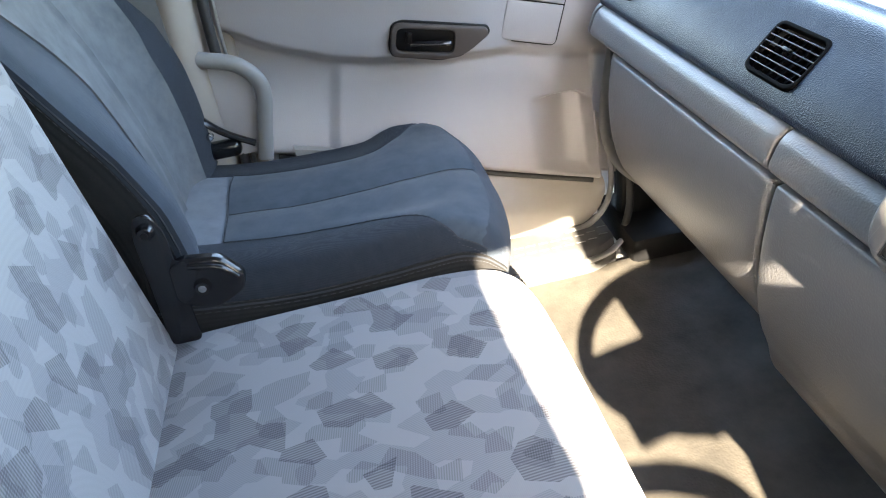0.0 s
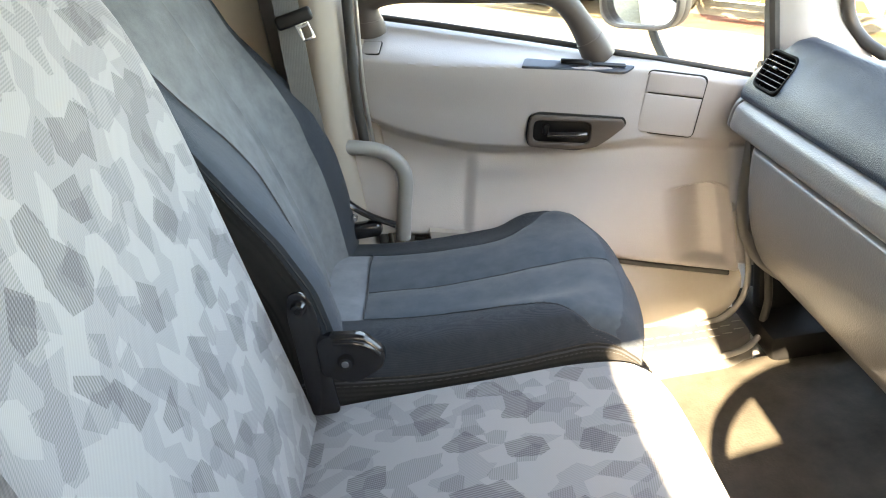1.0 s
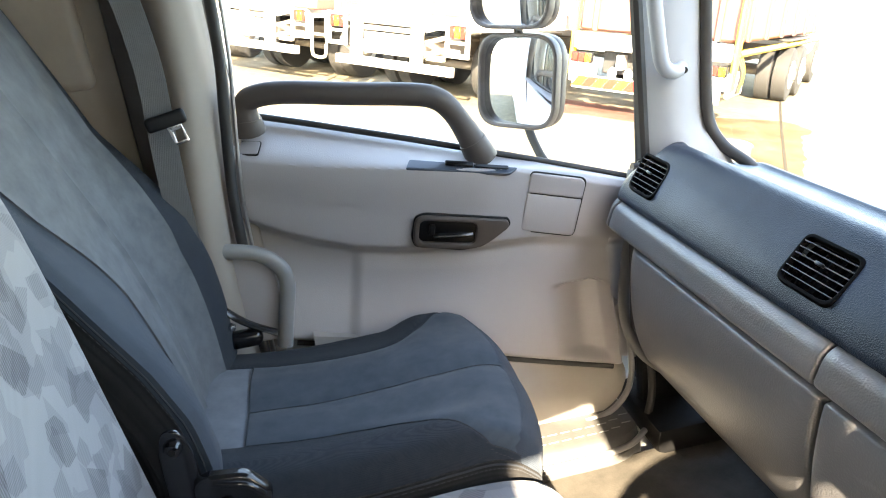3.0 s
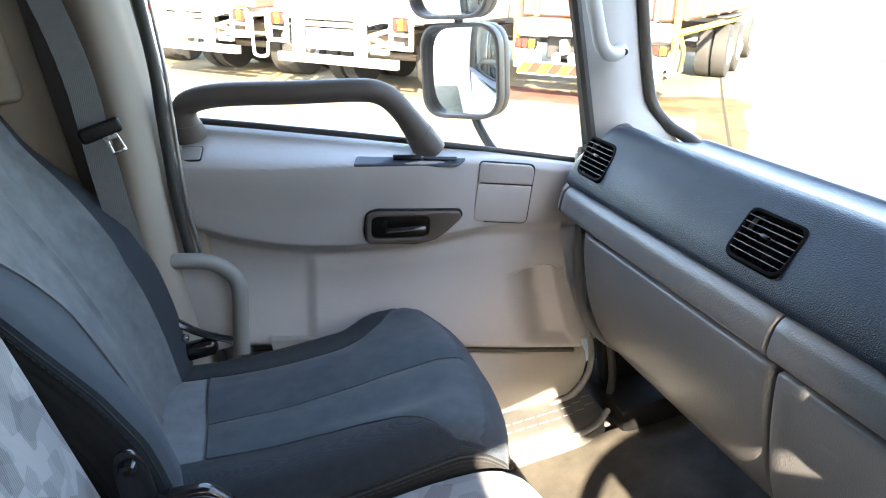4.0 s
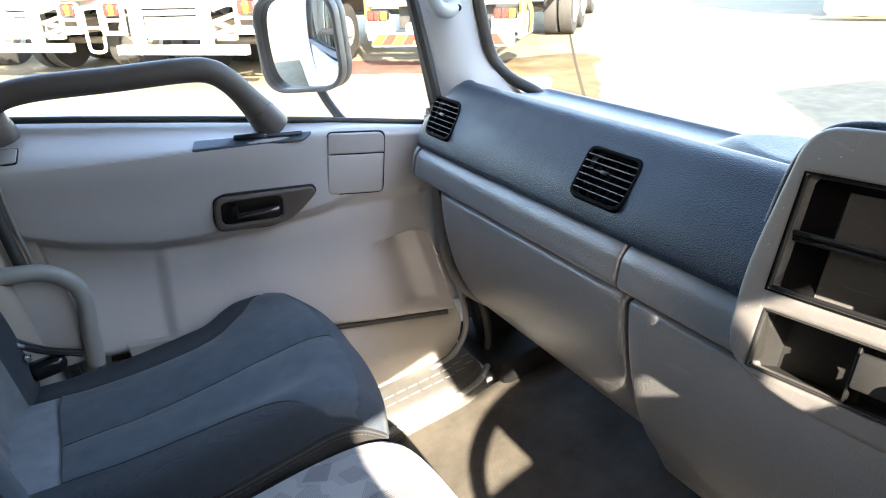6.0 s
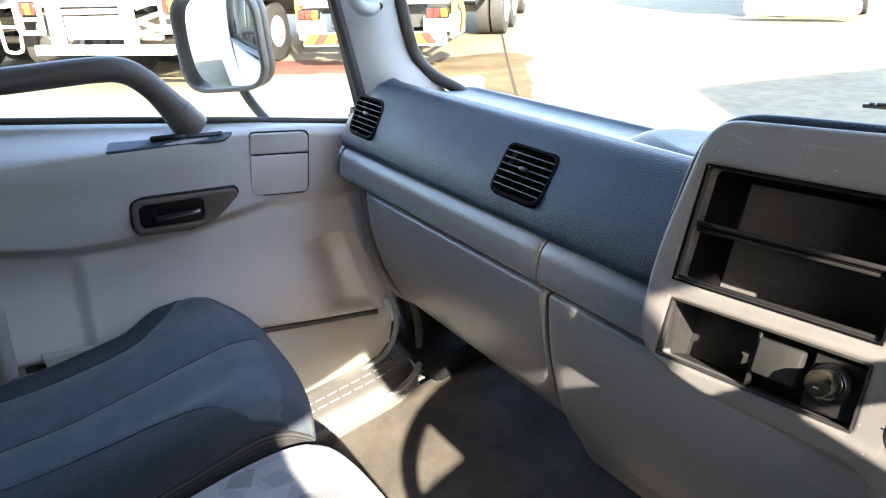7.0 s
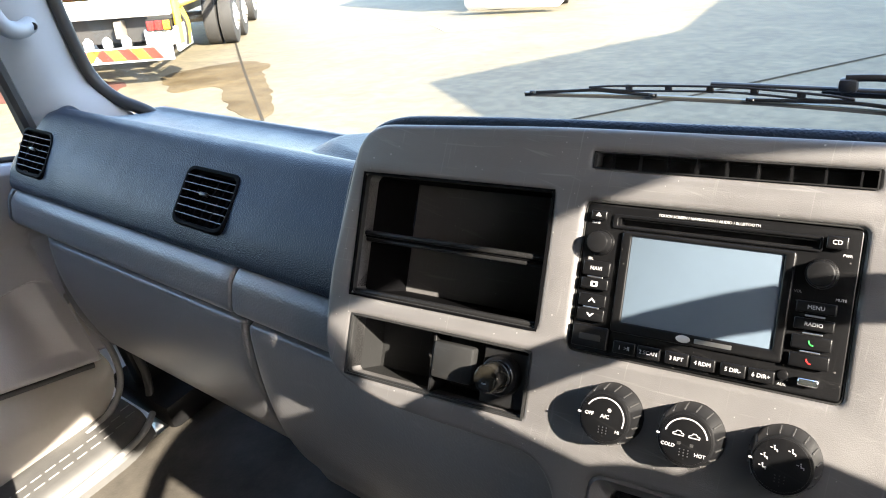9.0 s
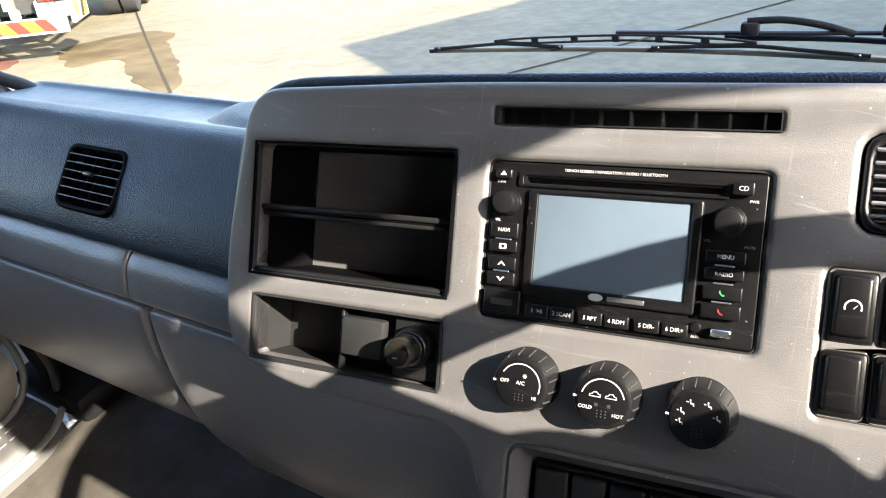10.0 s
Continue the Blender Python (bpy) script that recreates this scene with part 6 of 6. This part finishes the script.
def wiper(y0, y1):
    t = thing("windscreen_wiper", "black windscreen wiper parked along the glass", "wiper", at=(1.15, 0.4, 0.65))

    def at(q, dz=0.0, dx=0.0):
        y = y0 + (y1 - y0) * q
        return Vector((1.135 + 0.022 * math.sin(min(q, 1.2) * 3.1) + dx, y, 0.649 + 0.011 * q + dz))

    def blade(q0, q1, dz, hz, wx, n=14):
        """A flat strip standing along the blade line."""
        def f(a, b):
            return at(q0 + (q1 - q0) * a, dz + hz * (b - 0.5))
        return sheet(f, n, 1, (wx, 0, 0))
    part("blade", blade(0.0, 1.55, -0.0015, 0.004, 0.004), M["rubber"], t)
    part("blade_spine", blade(0.0, 1.55, 0.0014, 0.0018, 0.005), M["spine"], t, "dull olive steel spine")
    for q in (0.02, 0.30, 0.50, 0.84, 1.10):
        part("claw", rbox(*at(q, 0.003), 0.006, 0.008, 0.005, 0.0015, 1), M["black"], t)
    for a, b in ((0.03, 0.31), (0.49, 0.86)):
        m_ = (a + b) / 2
        part("yoke", tube(smooth_line([at(a, 0.003), at(a * 0.7 + b * 0.3, 0.006), at(m_, 0.008), at(a * 0.3 + b * 0.7, 0.006), at(b, 0.003)], 5), 0.0017, flat=1.4), M["black"], t)
    for dz in (0.0085, 0.0150):
        part("bridge_rail", tube(smooth_line([at(0.16, 0.012), at(0.24, dz), at(0.45, dz + 0.003), at(0.62, dz), at(0.68, 0.012)], 5), 0.0016), M["black"], t)
    for k in range(5):
        part("bridge_web", rbox(*at(0.25 + 0.085 * k, 0.0130), 0.003, 0.010, 0.008, 0.001, 1), M["black"], t)
    part("arm", tube(smooth_line([at(0.42, 0.020, 0.004), at(0.70, 0.019, 0.012), at(0.95, 0.018, 0.03), at(1.20, 0.006, 0.05), at(1.35, -0.05, 0.075), at(1.36, -0.265, 0.09)], 6), 0.0042, flat=0.6), M["black"], t)
    part("second_arm", tube(smooth_line([at(0.62, 0.012, 0.012), at(0.85, 0.008, 0.03), at(1.10, -0.012, 0.05), at(1.28, -0.10, 0.08), at(1.30, -0.265, 0.09)], 6), 0.0035), M["black"], t)
    part("pivot_block", rbox(*at(0.665, 0.026, 0.006), 0.012, 0.020, 0.016, 0.004, 2), M["black"], t)
    part("hook", tube(smooth_line([at(0.66, 0.034, 0.006), at(0.72, 0.035, 0.010), at(0.78, 0.028, 0.016), at(0.83, 0.018, 0.02)], 6), 0.0032, flat=1.3), M["black"], t)
    part("nozzle", rbox(*at(0.885, 0.026, 0.016), 0.012, 0.020, 0.016, 0.004, 2), M["black"], t)
    return t


wiper(0.63, 0.0)

# the finished cab is set upright
for _ob in list(scene.objects):
    if _ob.parent is None and _ob.type in ("MESH", "EMPTY"):
        _ob.matrix_basis = LEVEL @ _ob.matrix_basis

# ---- yard outside, vehicles and things in it ----
GROUND = -0.62
ground = part("ground", sheet(lambda u, v: (-400 + 800 * u, -400 + 800 * v, GROUND), 4, 4, (0, 0, -0.3)), M["concrete"], smooth=False)
tagged(ground, "pale sunlit concrete yard with oil stains", "ground", kind="structure")


def wheel(t, x, y, z, r, wid, yaw):
    m = pose(x, y, z, 0, 0, yaw)
    w = part("wheel", cyl(m @ Vector((-wid / 2, 0, 0)), m @ Vector((wid / 2, 0, 0)), r, r, 36, 0.04), M["tyre"], t)
    part("rim", cyl(m @ Vector((wid / 2 - 0.02, 0, 0)), m @ Vector((wid / 2 + 0.015, 0, 0)), r * 0.60, r * 0.52, 28, 0.02), M["lorry_white"], w)
    part("hub", cyl(m @ Vector((wid / 2, 0, 0)), m @ Vector((wid / 2 + 0.07, 0, 0)), r * 0.24, r * 0.19, 18, 0.02), M["rust_steel"], w)
    for k in range(8):
        a = math.tau * k / 8
        p = Vector((wid / 2 + 0.012, r * 0.38 * math.cos(a), r * 0.38 * math.sin(a)))
        part("wheel_nut", cyl(m @ p, m @ (p + Vector((0.03, 0, 0))), 0.016, 0.013, 8), M["rust_steel"], w)
    return w


class Lorry:
    """A parked lorry; local x across, y towards its front, z up from the ground, its tail at y = 0."""

    def __init__(self, label, x, y, yaw):
        self.m = pose(x, y, GROUND, 0, 0, yaw)
        self.yaw = yaw
        self.t = thing("parked_lorry", label, "lorry", "parked lorries", at=(x, y, GROUND))

    def box(self, n, cx, cy, cz, sx, sy, sz, c, r=0.01, par=None, lab=""):
        return part(n, rbox(cx, cy, cz, sx, sy, sz, r, 1, self.m), M[c], par or self.t, lab)

    def bar(self, n, pts, r, c, closed=False, par=None, flat=1.0):
        return part(n, tube([self.m @ Vector(p) for p in pts], r, closed=closed, n=10, flat=flat), M[c], par or self.t)

    def axle(self, y, r, half, twin=True):
        for s in (-1, 1):
            for q in ((0.0, 0.30) if twin else (0.0,)):
                p = self.m @ Vector((s * (half - 0.13 - q), y, r))
                wheel(self.t, p.x, p.y, p.z, r, 0.25, self.yaw + (180 if s < 0 else 0))
        part("axle", cyl(self.m @ Vector((-half + 0.5, y, r)), self.m @ Vector((half - 0.5, y, r)), 0.06, 0.06, 14), M["rust_steel"], self.t)

    def chassis(self, length, z=0.78):
        for s in (-1, 1):
            self.box("chassis_rail", s * 0.42, length / 2, z, 0.09, length, 0.22, "rust_steel")
        for k in range(4):
            self.box("cross_member", 0, 0.5 + k * (length - 1) / 3, z, 0.76, 0.08, 0.16, "rust_steel")

    def cab(self, y, color):
        c = self.box("cab", 0, y + 0.85, 1.62, 2.15, 1.7, 2.0, color, 0.10)
        self.box("cab_window", 0, y - 0.005, 2.05, 1.5, 0.02, 0.55, "tyre", 0.005, c)


def crane_lorry(label, x, y, yaw, amber_low):
    """White lorry tail with an underrun bar, stabiliser posts, framed lamps and a step loop."""
    l = Lorry(label, x, y, yaw)
    l.chassis(6.4)
    l.cab(6.5, "lorry_white")
    l.box("tray", 0, 3.2, 1.16, 2.45, 6.3, 0.12, "lorry_white")
    tail = l.box("tail_board", 0, 0.0, 1.50, 2.45, 0.06, 0.56, "lorry_white")
    for k in range(3):
        l.box("yellow_panel", -0.86 + 0.86 * k, -0.036, 1.42, 0.50, 0.012, 0.26, "lorry_yellow", 0.003, tail)
    for s in (-1, 1):
        l.box("side_board", s * 1.20, 3.2, 1.46, 0.05, 6.2, 0.50, "lorry_white")
        l.box("mudguard", s * 0.96, 2.0, 1.02, 0.56, 1.5, 0.04, "rubber")
        l.box("mud_flap", s * 0.96, 1.22, 0.72, 0.54, 0.02, 0.52, "rubber", 0.004)
    bar = l.box("underrun_bar", 0, -0.10, 0.55, 2.12, 0.12, 0.13, "lorry_white", 0.02)
    for s in (-1, 1):
        l.box("bar_cap", s * 1.065, -0.10, 0.55, 0.03, 0.13, 0.14, "rust_steel", 0.01, bar)
    for s, px in ((-1, -0.68), (1, 0.46)):
        post = l.box("stabiliser_post", px, -0.12, 0.92, 0.15, 0.14, 0.86, "lorry_white", 0.015)
        for k in range(4):
            q = l.m @ Vector((px + 0.03, -0.19, 0.66 + 0.16 * k))
            part("bolt", cyl(q, q + (l.m.to_3x3() @ Vector((0, -0.02, 0))), 0.018, 0.015, 10), M["rust_steel"], post)
    l.box("upper_beam", -0.10, -0.09, 1.24, 1.30, 0.12, 0.14, "lorry_white", 0.015)
    l.box("middle_beam", -0.10, -0.06, 1.05, 1.10, 0.08, 0.07, "rust_steel", 0.01)
    panel_ = l.box("plate_panel", -0.12, -0.09, 0.84, 0.86, 0.03, 0.30, "lorry_white", 0.008)
    l.box("plate_bar", -0.10, -0.108, 0.86, 0.36, 0.008, 0.10, "rust_steel", 0.002, panel_)
    for k in range(3):
        l.bar("stay", [(0.55, -0.05, 0.74 + 0.17 * k), (0.78, 0.10, 0.82 + 0.17 * k), (0.92, 0.30, 0.80 + 0.17 * k)], 0.035, "lorry_white" if k != 1 else "rust_steel")
    l.box("bracket", 0.68, 0.05, 0.70, 0.30, 0.10, 0.08, "rust_steel")
    for s in (-1, 1):
        px = s * 1.12
        for dx, dz, sx, sz in ((-0.17, 0, 0.05, 0.46), (0.17, 0, 0.05, 0.46), (0, 0.22, 0.39, 0.05), (0, -0.22, 0.39, 0.06), (0, -0.04, 0.30, 0.04)):
            l.box("lamp_frame", px + dx, -0.07, 1.00 + dz, sx, 0.06, sz, "lorry_white", 0.008)
        lamp = l.box("tail_lamp", px, -0.05, 1.10, 0.29, 0.07, 0.17, "black_matt", 0.01)
        for k, c in enumerate(("lamp_red", "lamp_amber", "lamp_red")):
            l.box("lens", px + (k - 1) * 0.09, -0.092, 1.10, 0.083, 0.02, 0.15, c, 0.006, lamp)
    lx = -1.52
    loop = [(lx - 0.16, -0.05, 1.16), (lx - 0.15, -0.05, 0.62), (lx - 0.09, -0.05, 0.52), (lx + 0.09, -0.05, 0.52), (lx + 0.15, -0.05, 0.62), (lx + 0.14, -0.05, 1.16)]
    step = l.bar("step_loop", smooth_line(loop, 5), 0.024, "lorry_cream")
    l.bar("step_rung", [(lx - 0.15, -0.05, 0.86), (lx + 0.15, -0.05, 0.86)], 0.02, "lorry_cream", par=step)
    l.bar("step_mount", [(lx - 0.16, -0.05, 1.13), (-1.15, -0.02, 1.16)], 0.03, "lorry_white")
    for k in range(2):
        l.bar("air_hose", smooth_line([(-0.95, 0.0, 1.02), (-1.05 - 0.1 * k, 0.08, 0.80), (-0.80, 0.15, 0.68 - 0.05 * k), (-0.50, 0.20, 0.80)], 6), 0.03, "rust_steel" if k else "rubber")
    if amber_low:
        l.box("tool_box", -0.75, -0.02, 0.82, 0.75, 0.40, 0.42, "lorry_white", 0.02)
        l.box("brown_box", 1.30, 0.10, 1.42, 0.55, 0.50, 0.40, "lorry_brown", 0.02)
        l.bar("folded_leg", [(-0.30, -0.05, 1.10), (0.35, -0.05, 0.70)], 0.07, "lorry_white")
    l.box("crane_post", 0.0, 6.1, 2.1, 0.45, 0.45, 1.8, "lorry_yellow", 0.03)
    l.box("crane_boom", 0.0, 4.4, 2.9, 0.26, 3.4, 0.28, "lorry_yellow", 0.02)
    l.axle(1.6, 0.48, 1.18)
    l.axle(2.75, 0.48, 1.18)
    l.axle(6.9, 0.48, 1.12, False)
    return l.t


crane_lorry("white crane lorry with silver underrun bar and framed tail lamps", 1.55, 11.35, -46, False)
crane_lorry("white crane lorry with a tool box under its tail", -0.55, 13.9, -46, True)
crane_lorry("white crane lorry parked at the far end of the row", -2.75, 16.6, -46, True)


def striped_lorry():
    """Low striped tail board, white stubs, lamps and a red-brown body behind yellow corner posts."""
    l = Lorry("white lorry with red-brown body and striped low tail board", 5.05, 10.26, -44)
    l.chassis(9.0)
    l.cab(9.1, "lorry_white")
    board = l.box("tail_board", 0, -0.03, 0.46, 2.20, 0.05, 0.20, "lorry_white", 0.008)
    for k in range(12):
        x0 = -1.06 + 0.165 * k
        if x0 + 0.165 < 0.95:
            d = 0.06 if x0 < -0.05 else -0.06
            part("stripe", plate([(x0 - d, 0.385), (x0 + 0.163 - d, 0.385), (x0 + 0.163 + d, 0.545), (x0 + d, 0.545)], [], l.m @ frame_of((0, -0.058, 0), (1, 0, 0), (0, 0, 1)), 0.006, 0.001, 0), M["stripe_red" if k % 2 else "stripe_amber"], board, smooth=False)
    for k in range(5):
        l.box("stub", -0.50 + 0.25 * k, 0.00, 0.62, 0.13, 0.10, 0.18, "lorry_white", 0.05)
    l.box("cross_beam", 0, 0.05, 1.06, 2.30, 0.14, 0.24, "lorry_white", 0.02)
    # Solid black box paints the shade under the tail.
    l.box("shade_box", 0, 0.30, 0.76, 1.5, 0.10, 0.34, "tyre", 0.01)
    for s in (-1, 1):
        lamp = l.box("tail_lamp", s * 0.98, -0.04, 0.82, 0.34, 0.08, 0.15, "black_matt", 0.01)
        for k, c in enumerate(("lamp_red", "lamp_red", "lamp_amber")):
            l.box("lens", s * 0.98 + (k - 1) * 0.105, -0.085, 0.82, 0.09, 0.02, 0.12, c, 0.006, lamp)
            l.box("lamp_stub", s * 0.98 + (k - 1) * 0.105, -0.03, 0.72, 0.04, 0.05, 0.07, "lorry_white", 0.01)
        l.box("lamp_panel", s * 0.95, 0.03, 0.66, 0.40, 0.06, 0.22, "lorry_white", 0.02)
        l.bar("corner_post", [(s * 1.20, 0.10, 0.56), (s * 1.20, 0.12, 2.2)], 0.05, "lorry_yellow", flat=1.4)
        l.box("side_plate", s * 1.17, 0.45, 0.62, 0.06, 0.90, 0.34, "lorry_white", 0.02)
        l.box("mudguard", s * 0.98, 5.45, 1.14, 0.60, 2.6, 0.04, "rubber")
        l.bar("side_rail", [(s * 1.20, 0.2, 1.05), (s * 1.20, 8.8, 1.05)], 0.05, "lorry_yellow")
    body = l.box("body", 0, 4.5, 1.97, 2.36, 8.6, 1.55, "lorry_brown", 0.04, lab="red-brown body")
    for k in range(6):
        for s in (-1, 1):
            l.box("rib", s * 1.20, 0.7 + 1.4 * k, 1.95, 0.06, 0.10, 1.5, "lorry_brown", 0.01, body)
    for k in range(4):
        l.box("tail_rib", -0.9 + 0.6 * k, 0.13, 1.95, 0.08, 0.05, 1.5, "lorry_brown", 0.01, body)
    for k in range(3):
        l.bar("hose", smooth_line([(1.16 + 0.02 * k, 0.20 + 0.1 * k, 1.05), (1.26, 0.30 + 0.1 * k, 0.80), (1.22, 0.40 + 0.1 * k, 0.50)], 6), 0.018, "lorry_yellow" if k else "rubber")
    l.axle(4.8, 0.50, 1.32)
    l.axle(6.1, 0.50, 1.32)
    l.axle(9.6, 0.50, 1.15, False)
    return l.t


striped_lorry()


def box_lorry():
    l = Lorry("white box lorry beyond the drain grate", 14.55, 9.75, -62)
    l.chassis(6.5)
    l.cab(6.6, "lorry_white")
    l.box("box_body", 0, 3.3, 2.3, 2.4, 6.4, 2.5, "lorry_white", 0.03)
    l.box("bumper", 0, -0.05, 0.30, 2.2, 0.30, 0.36, "lorry_white", 0.10)
    l.axle(1.9, 0.46, 1.15)
    l.axle(7.0, 0.46, 1.12, False)
    return l.t


box_lorry()


# Unseen block added out of view, its outline fitted to the yard's shaded patch.
def shade_block():
    t = thing("shade_block", "unseen pale block added to shade part of the yard", "building", at=(4, -4, GROUND))
    h = 6.0
    run = h / -SUN_WAY.z
    c = Vector((7.24, 6.18)) - Vector((SUN_WAY.x, SUN_WAY.y)) * run
    foot = [c, c + Vector((-9.2, -12.9)), c + Vector((20.0, -26.0)), c + Vector((30.0, 4.0)), c + Vector((9.4, -0.15)), c + Vector((5.2, -1.15))]
    bm = bmesh.new()
    lo = [bm.verts.new((p.x, p.y, GROUND)) for p in foot]
    up = [bm.verts.new((p.x, p.y, GROUND + h)) for p in foot]
    n = len(foot)
    for k in range(n):
        bm.faces.new((lo[k], lo[(k + 1) % n], up[(k + 1) % n], up[k]))
    bm.faces.new(up)
    bmesh.ops.recalc_face_normals(bm, faces=bm.faces[:])
    part("wall", bm, M["shade_block"], t, smooth=False)
    return t


shade_block()


def assumed_body():
    """An assumed body behind the cab, added to shade the ground that the wing mirrors show."""
    t = thing("assumed_body", "assumed white panelled lorry body behind the cab, added to shade the ground", "lorry body", kind="structure", at=(-3.2, 0.47, GROUND))
    part("box", rbox(-3.35, 0.47, 0.80, 4.6, 2.20, 1.90, 0.03, 2), M["lorry_white"], t)
    for k in range(5):
        part("panel_rib", rbox(-1.3 - 1.0 * k, 1.578, 0.80, 0.05, 0.02, 1.8, 0.006, 1), M["lorry_white"], t)
    for y in (0.05, 0.90):
        part("chassis_rail", rbox(-3.1, y, -0.22, 5.0, 0.08, 0.16, 0.01, 1), M["rust_steel"], t)
    for y, yaw in ((-0.42, -90), (1.36, 90)):
        wheel(t, -3.9, y, GROUND + 0.40, 0.40, 0.24, yaw)
    return t


assumed_body()


def puddle():
    c = [(6.0, 10.3), (6.7, 10.6), (7.55, 10.4), (7.5, 9.6), (6.95, 9.1), (6.3, 8.1), (5.3, 6.85), (4.85, 6.5), (4.95, 7.1), (5.65, 8.2), (5.85, 8.8), (5.45, 9.1), (5.7, 9.6)]
    p = smooth_line([(x, y, 0) for x, y in c], 10, closed=True)
    ob = part("puddle", plate([(q.x + 0.10 * noise.noise((q.x * 3, q.y * 3, 0)), q.y + 0.10 * noise.noise((q.x * 3, q.y * 3, 7))) for q in p], [], Matrix.Translation((0, 0, GROUND + 0.006)), 0.004, 0.001), M["puddle"])
    return tagged(ob, "wet brown puddle stain on the concrete", "puddle")


puddle()


def rust_stain():
    c = [(3.05, 11.35), (3.75, 10.95), (4.55, 10.35), (5.05, 10.0), (5.6, 10.6), (5.1, 11.6), (4.2, 12.4), (3.3, 12.2)]
    p = smooth_line([(x, y, 0) for x, y in c], 10, closed=True)
    ob = part("rust_stain", plate([(q.x + 0.12 * noise.noise((q.x * 3, q.y * 3, 2)), q.y + 0.12 * noise.noise((q.x * 3, q.y * 3, 9))) for q in p], [], Matrix.Translation((0, 0, GROUND + 0.006)), 0.004, 0.001), M["rust_stain"])
    return tagged(ob, "dark red-brown stain on the concrete under a lorry tail", "stain")


rust_stain()


def drain():
    t = thing("drain_grate", "rusty steel drain grate in the concrete", "drain", at=(12.5, 9.4, GROUND))
    m = pose(12.5, 9.35, GROUND + 0.012, 0, 0, -40)
    part("frame", plate(rect(-0.75, -0.70, 0.75, 0.70, 0.02), [rect(-0.70, -0.65, 0.70, 0.65, 0.01)], m, 0.012, 0.002), M["rust_steel"], t)
    for k in range(14):
        part("bar", rbox(-0.66 + 0.1015 * k, 0, -0.004, 0.035, 1.30, 0.012, 0.002, 1, m), M["rust_steel"], t, smooth=False)
    for k in range(8):
        part("cross_bar", rbox(0, -0.60 + 0.171 * k, -0.003, 1.40, 0.03, 0.011, 0.002, 1, m), M["rust_steel"], t, smooth=False)
    # Flat dark plate paints the shade between the bars; no pit is dug.
    part("shade_plate", plate(rect(-0.72, -0.67, 0.72, 0.67, 0.008), [], m @ pose(0, 0, -0.0095), 0.002, 0.0003), M["rubber"], t, "dark plate painted as the shade below the bars")
    return t


drain()
for p, q in (((5.2, 3.95), (7.37, 3.01)), ((7.37, 3.01), (12.5, 1.05)), ((4.86, 6.45), (7.0, 9.6)), ((7.0, 9.6), (9.7, 13.5))):
    d = Vector((q[0] - p[0], q[1] - p[1], 0))
    mid = Vector(((p[0] + q[0]) / 2, (p[1] + q[1]) / 2, GROUND + 0.009))
    tagged(part("slab_joint", rbox(0, 0, 0, d.length, 0.035, 0.004, 0.0, m=Matrix.Translation(mid) @ pose(0, 0, 0, 0, 0, math.degrees(math.atan2(d.y, d.x)))), M["tar"]), "dark tarred joint between concrete slabs", "joint", kind="structure")
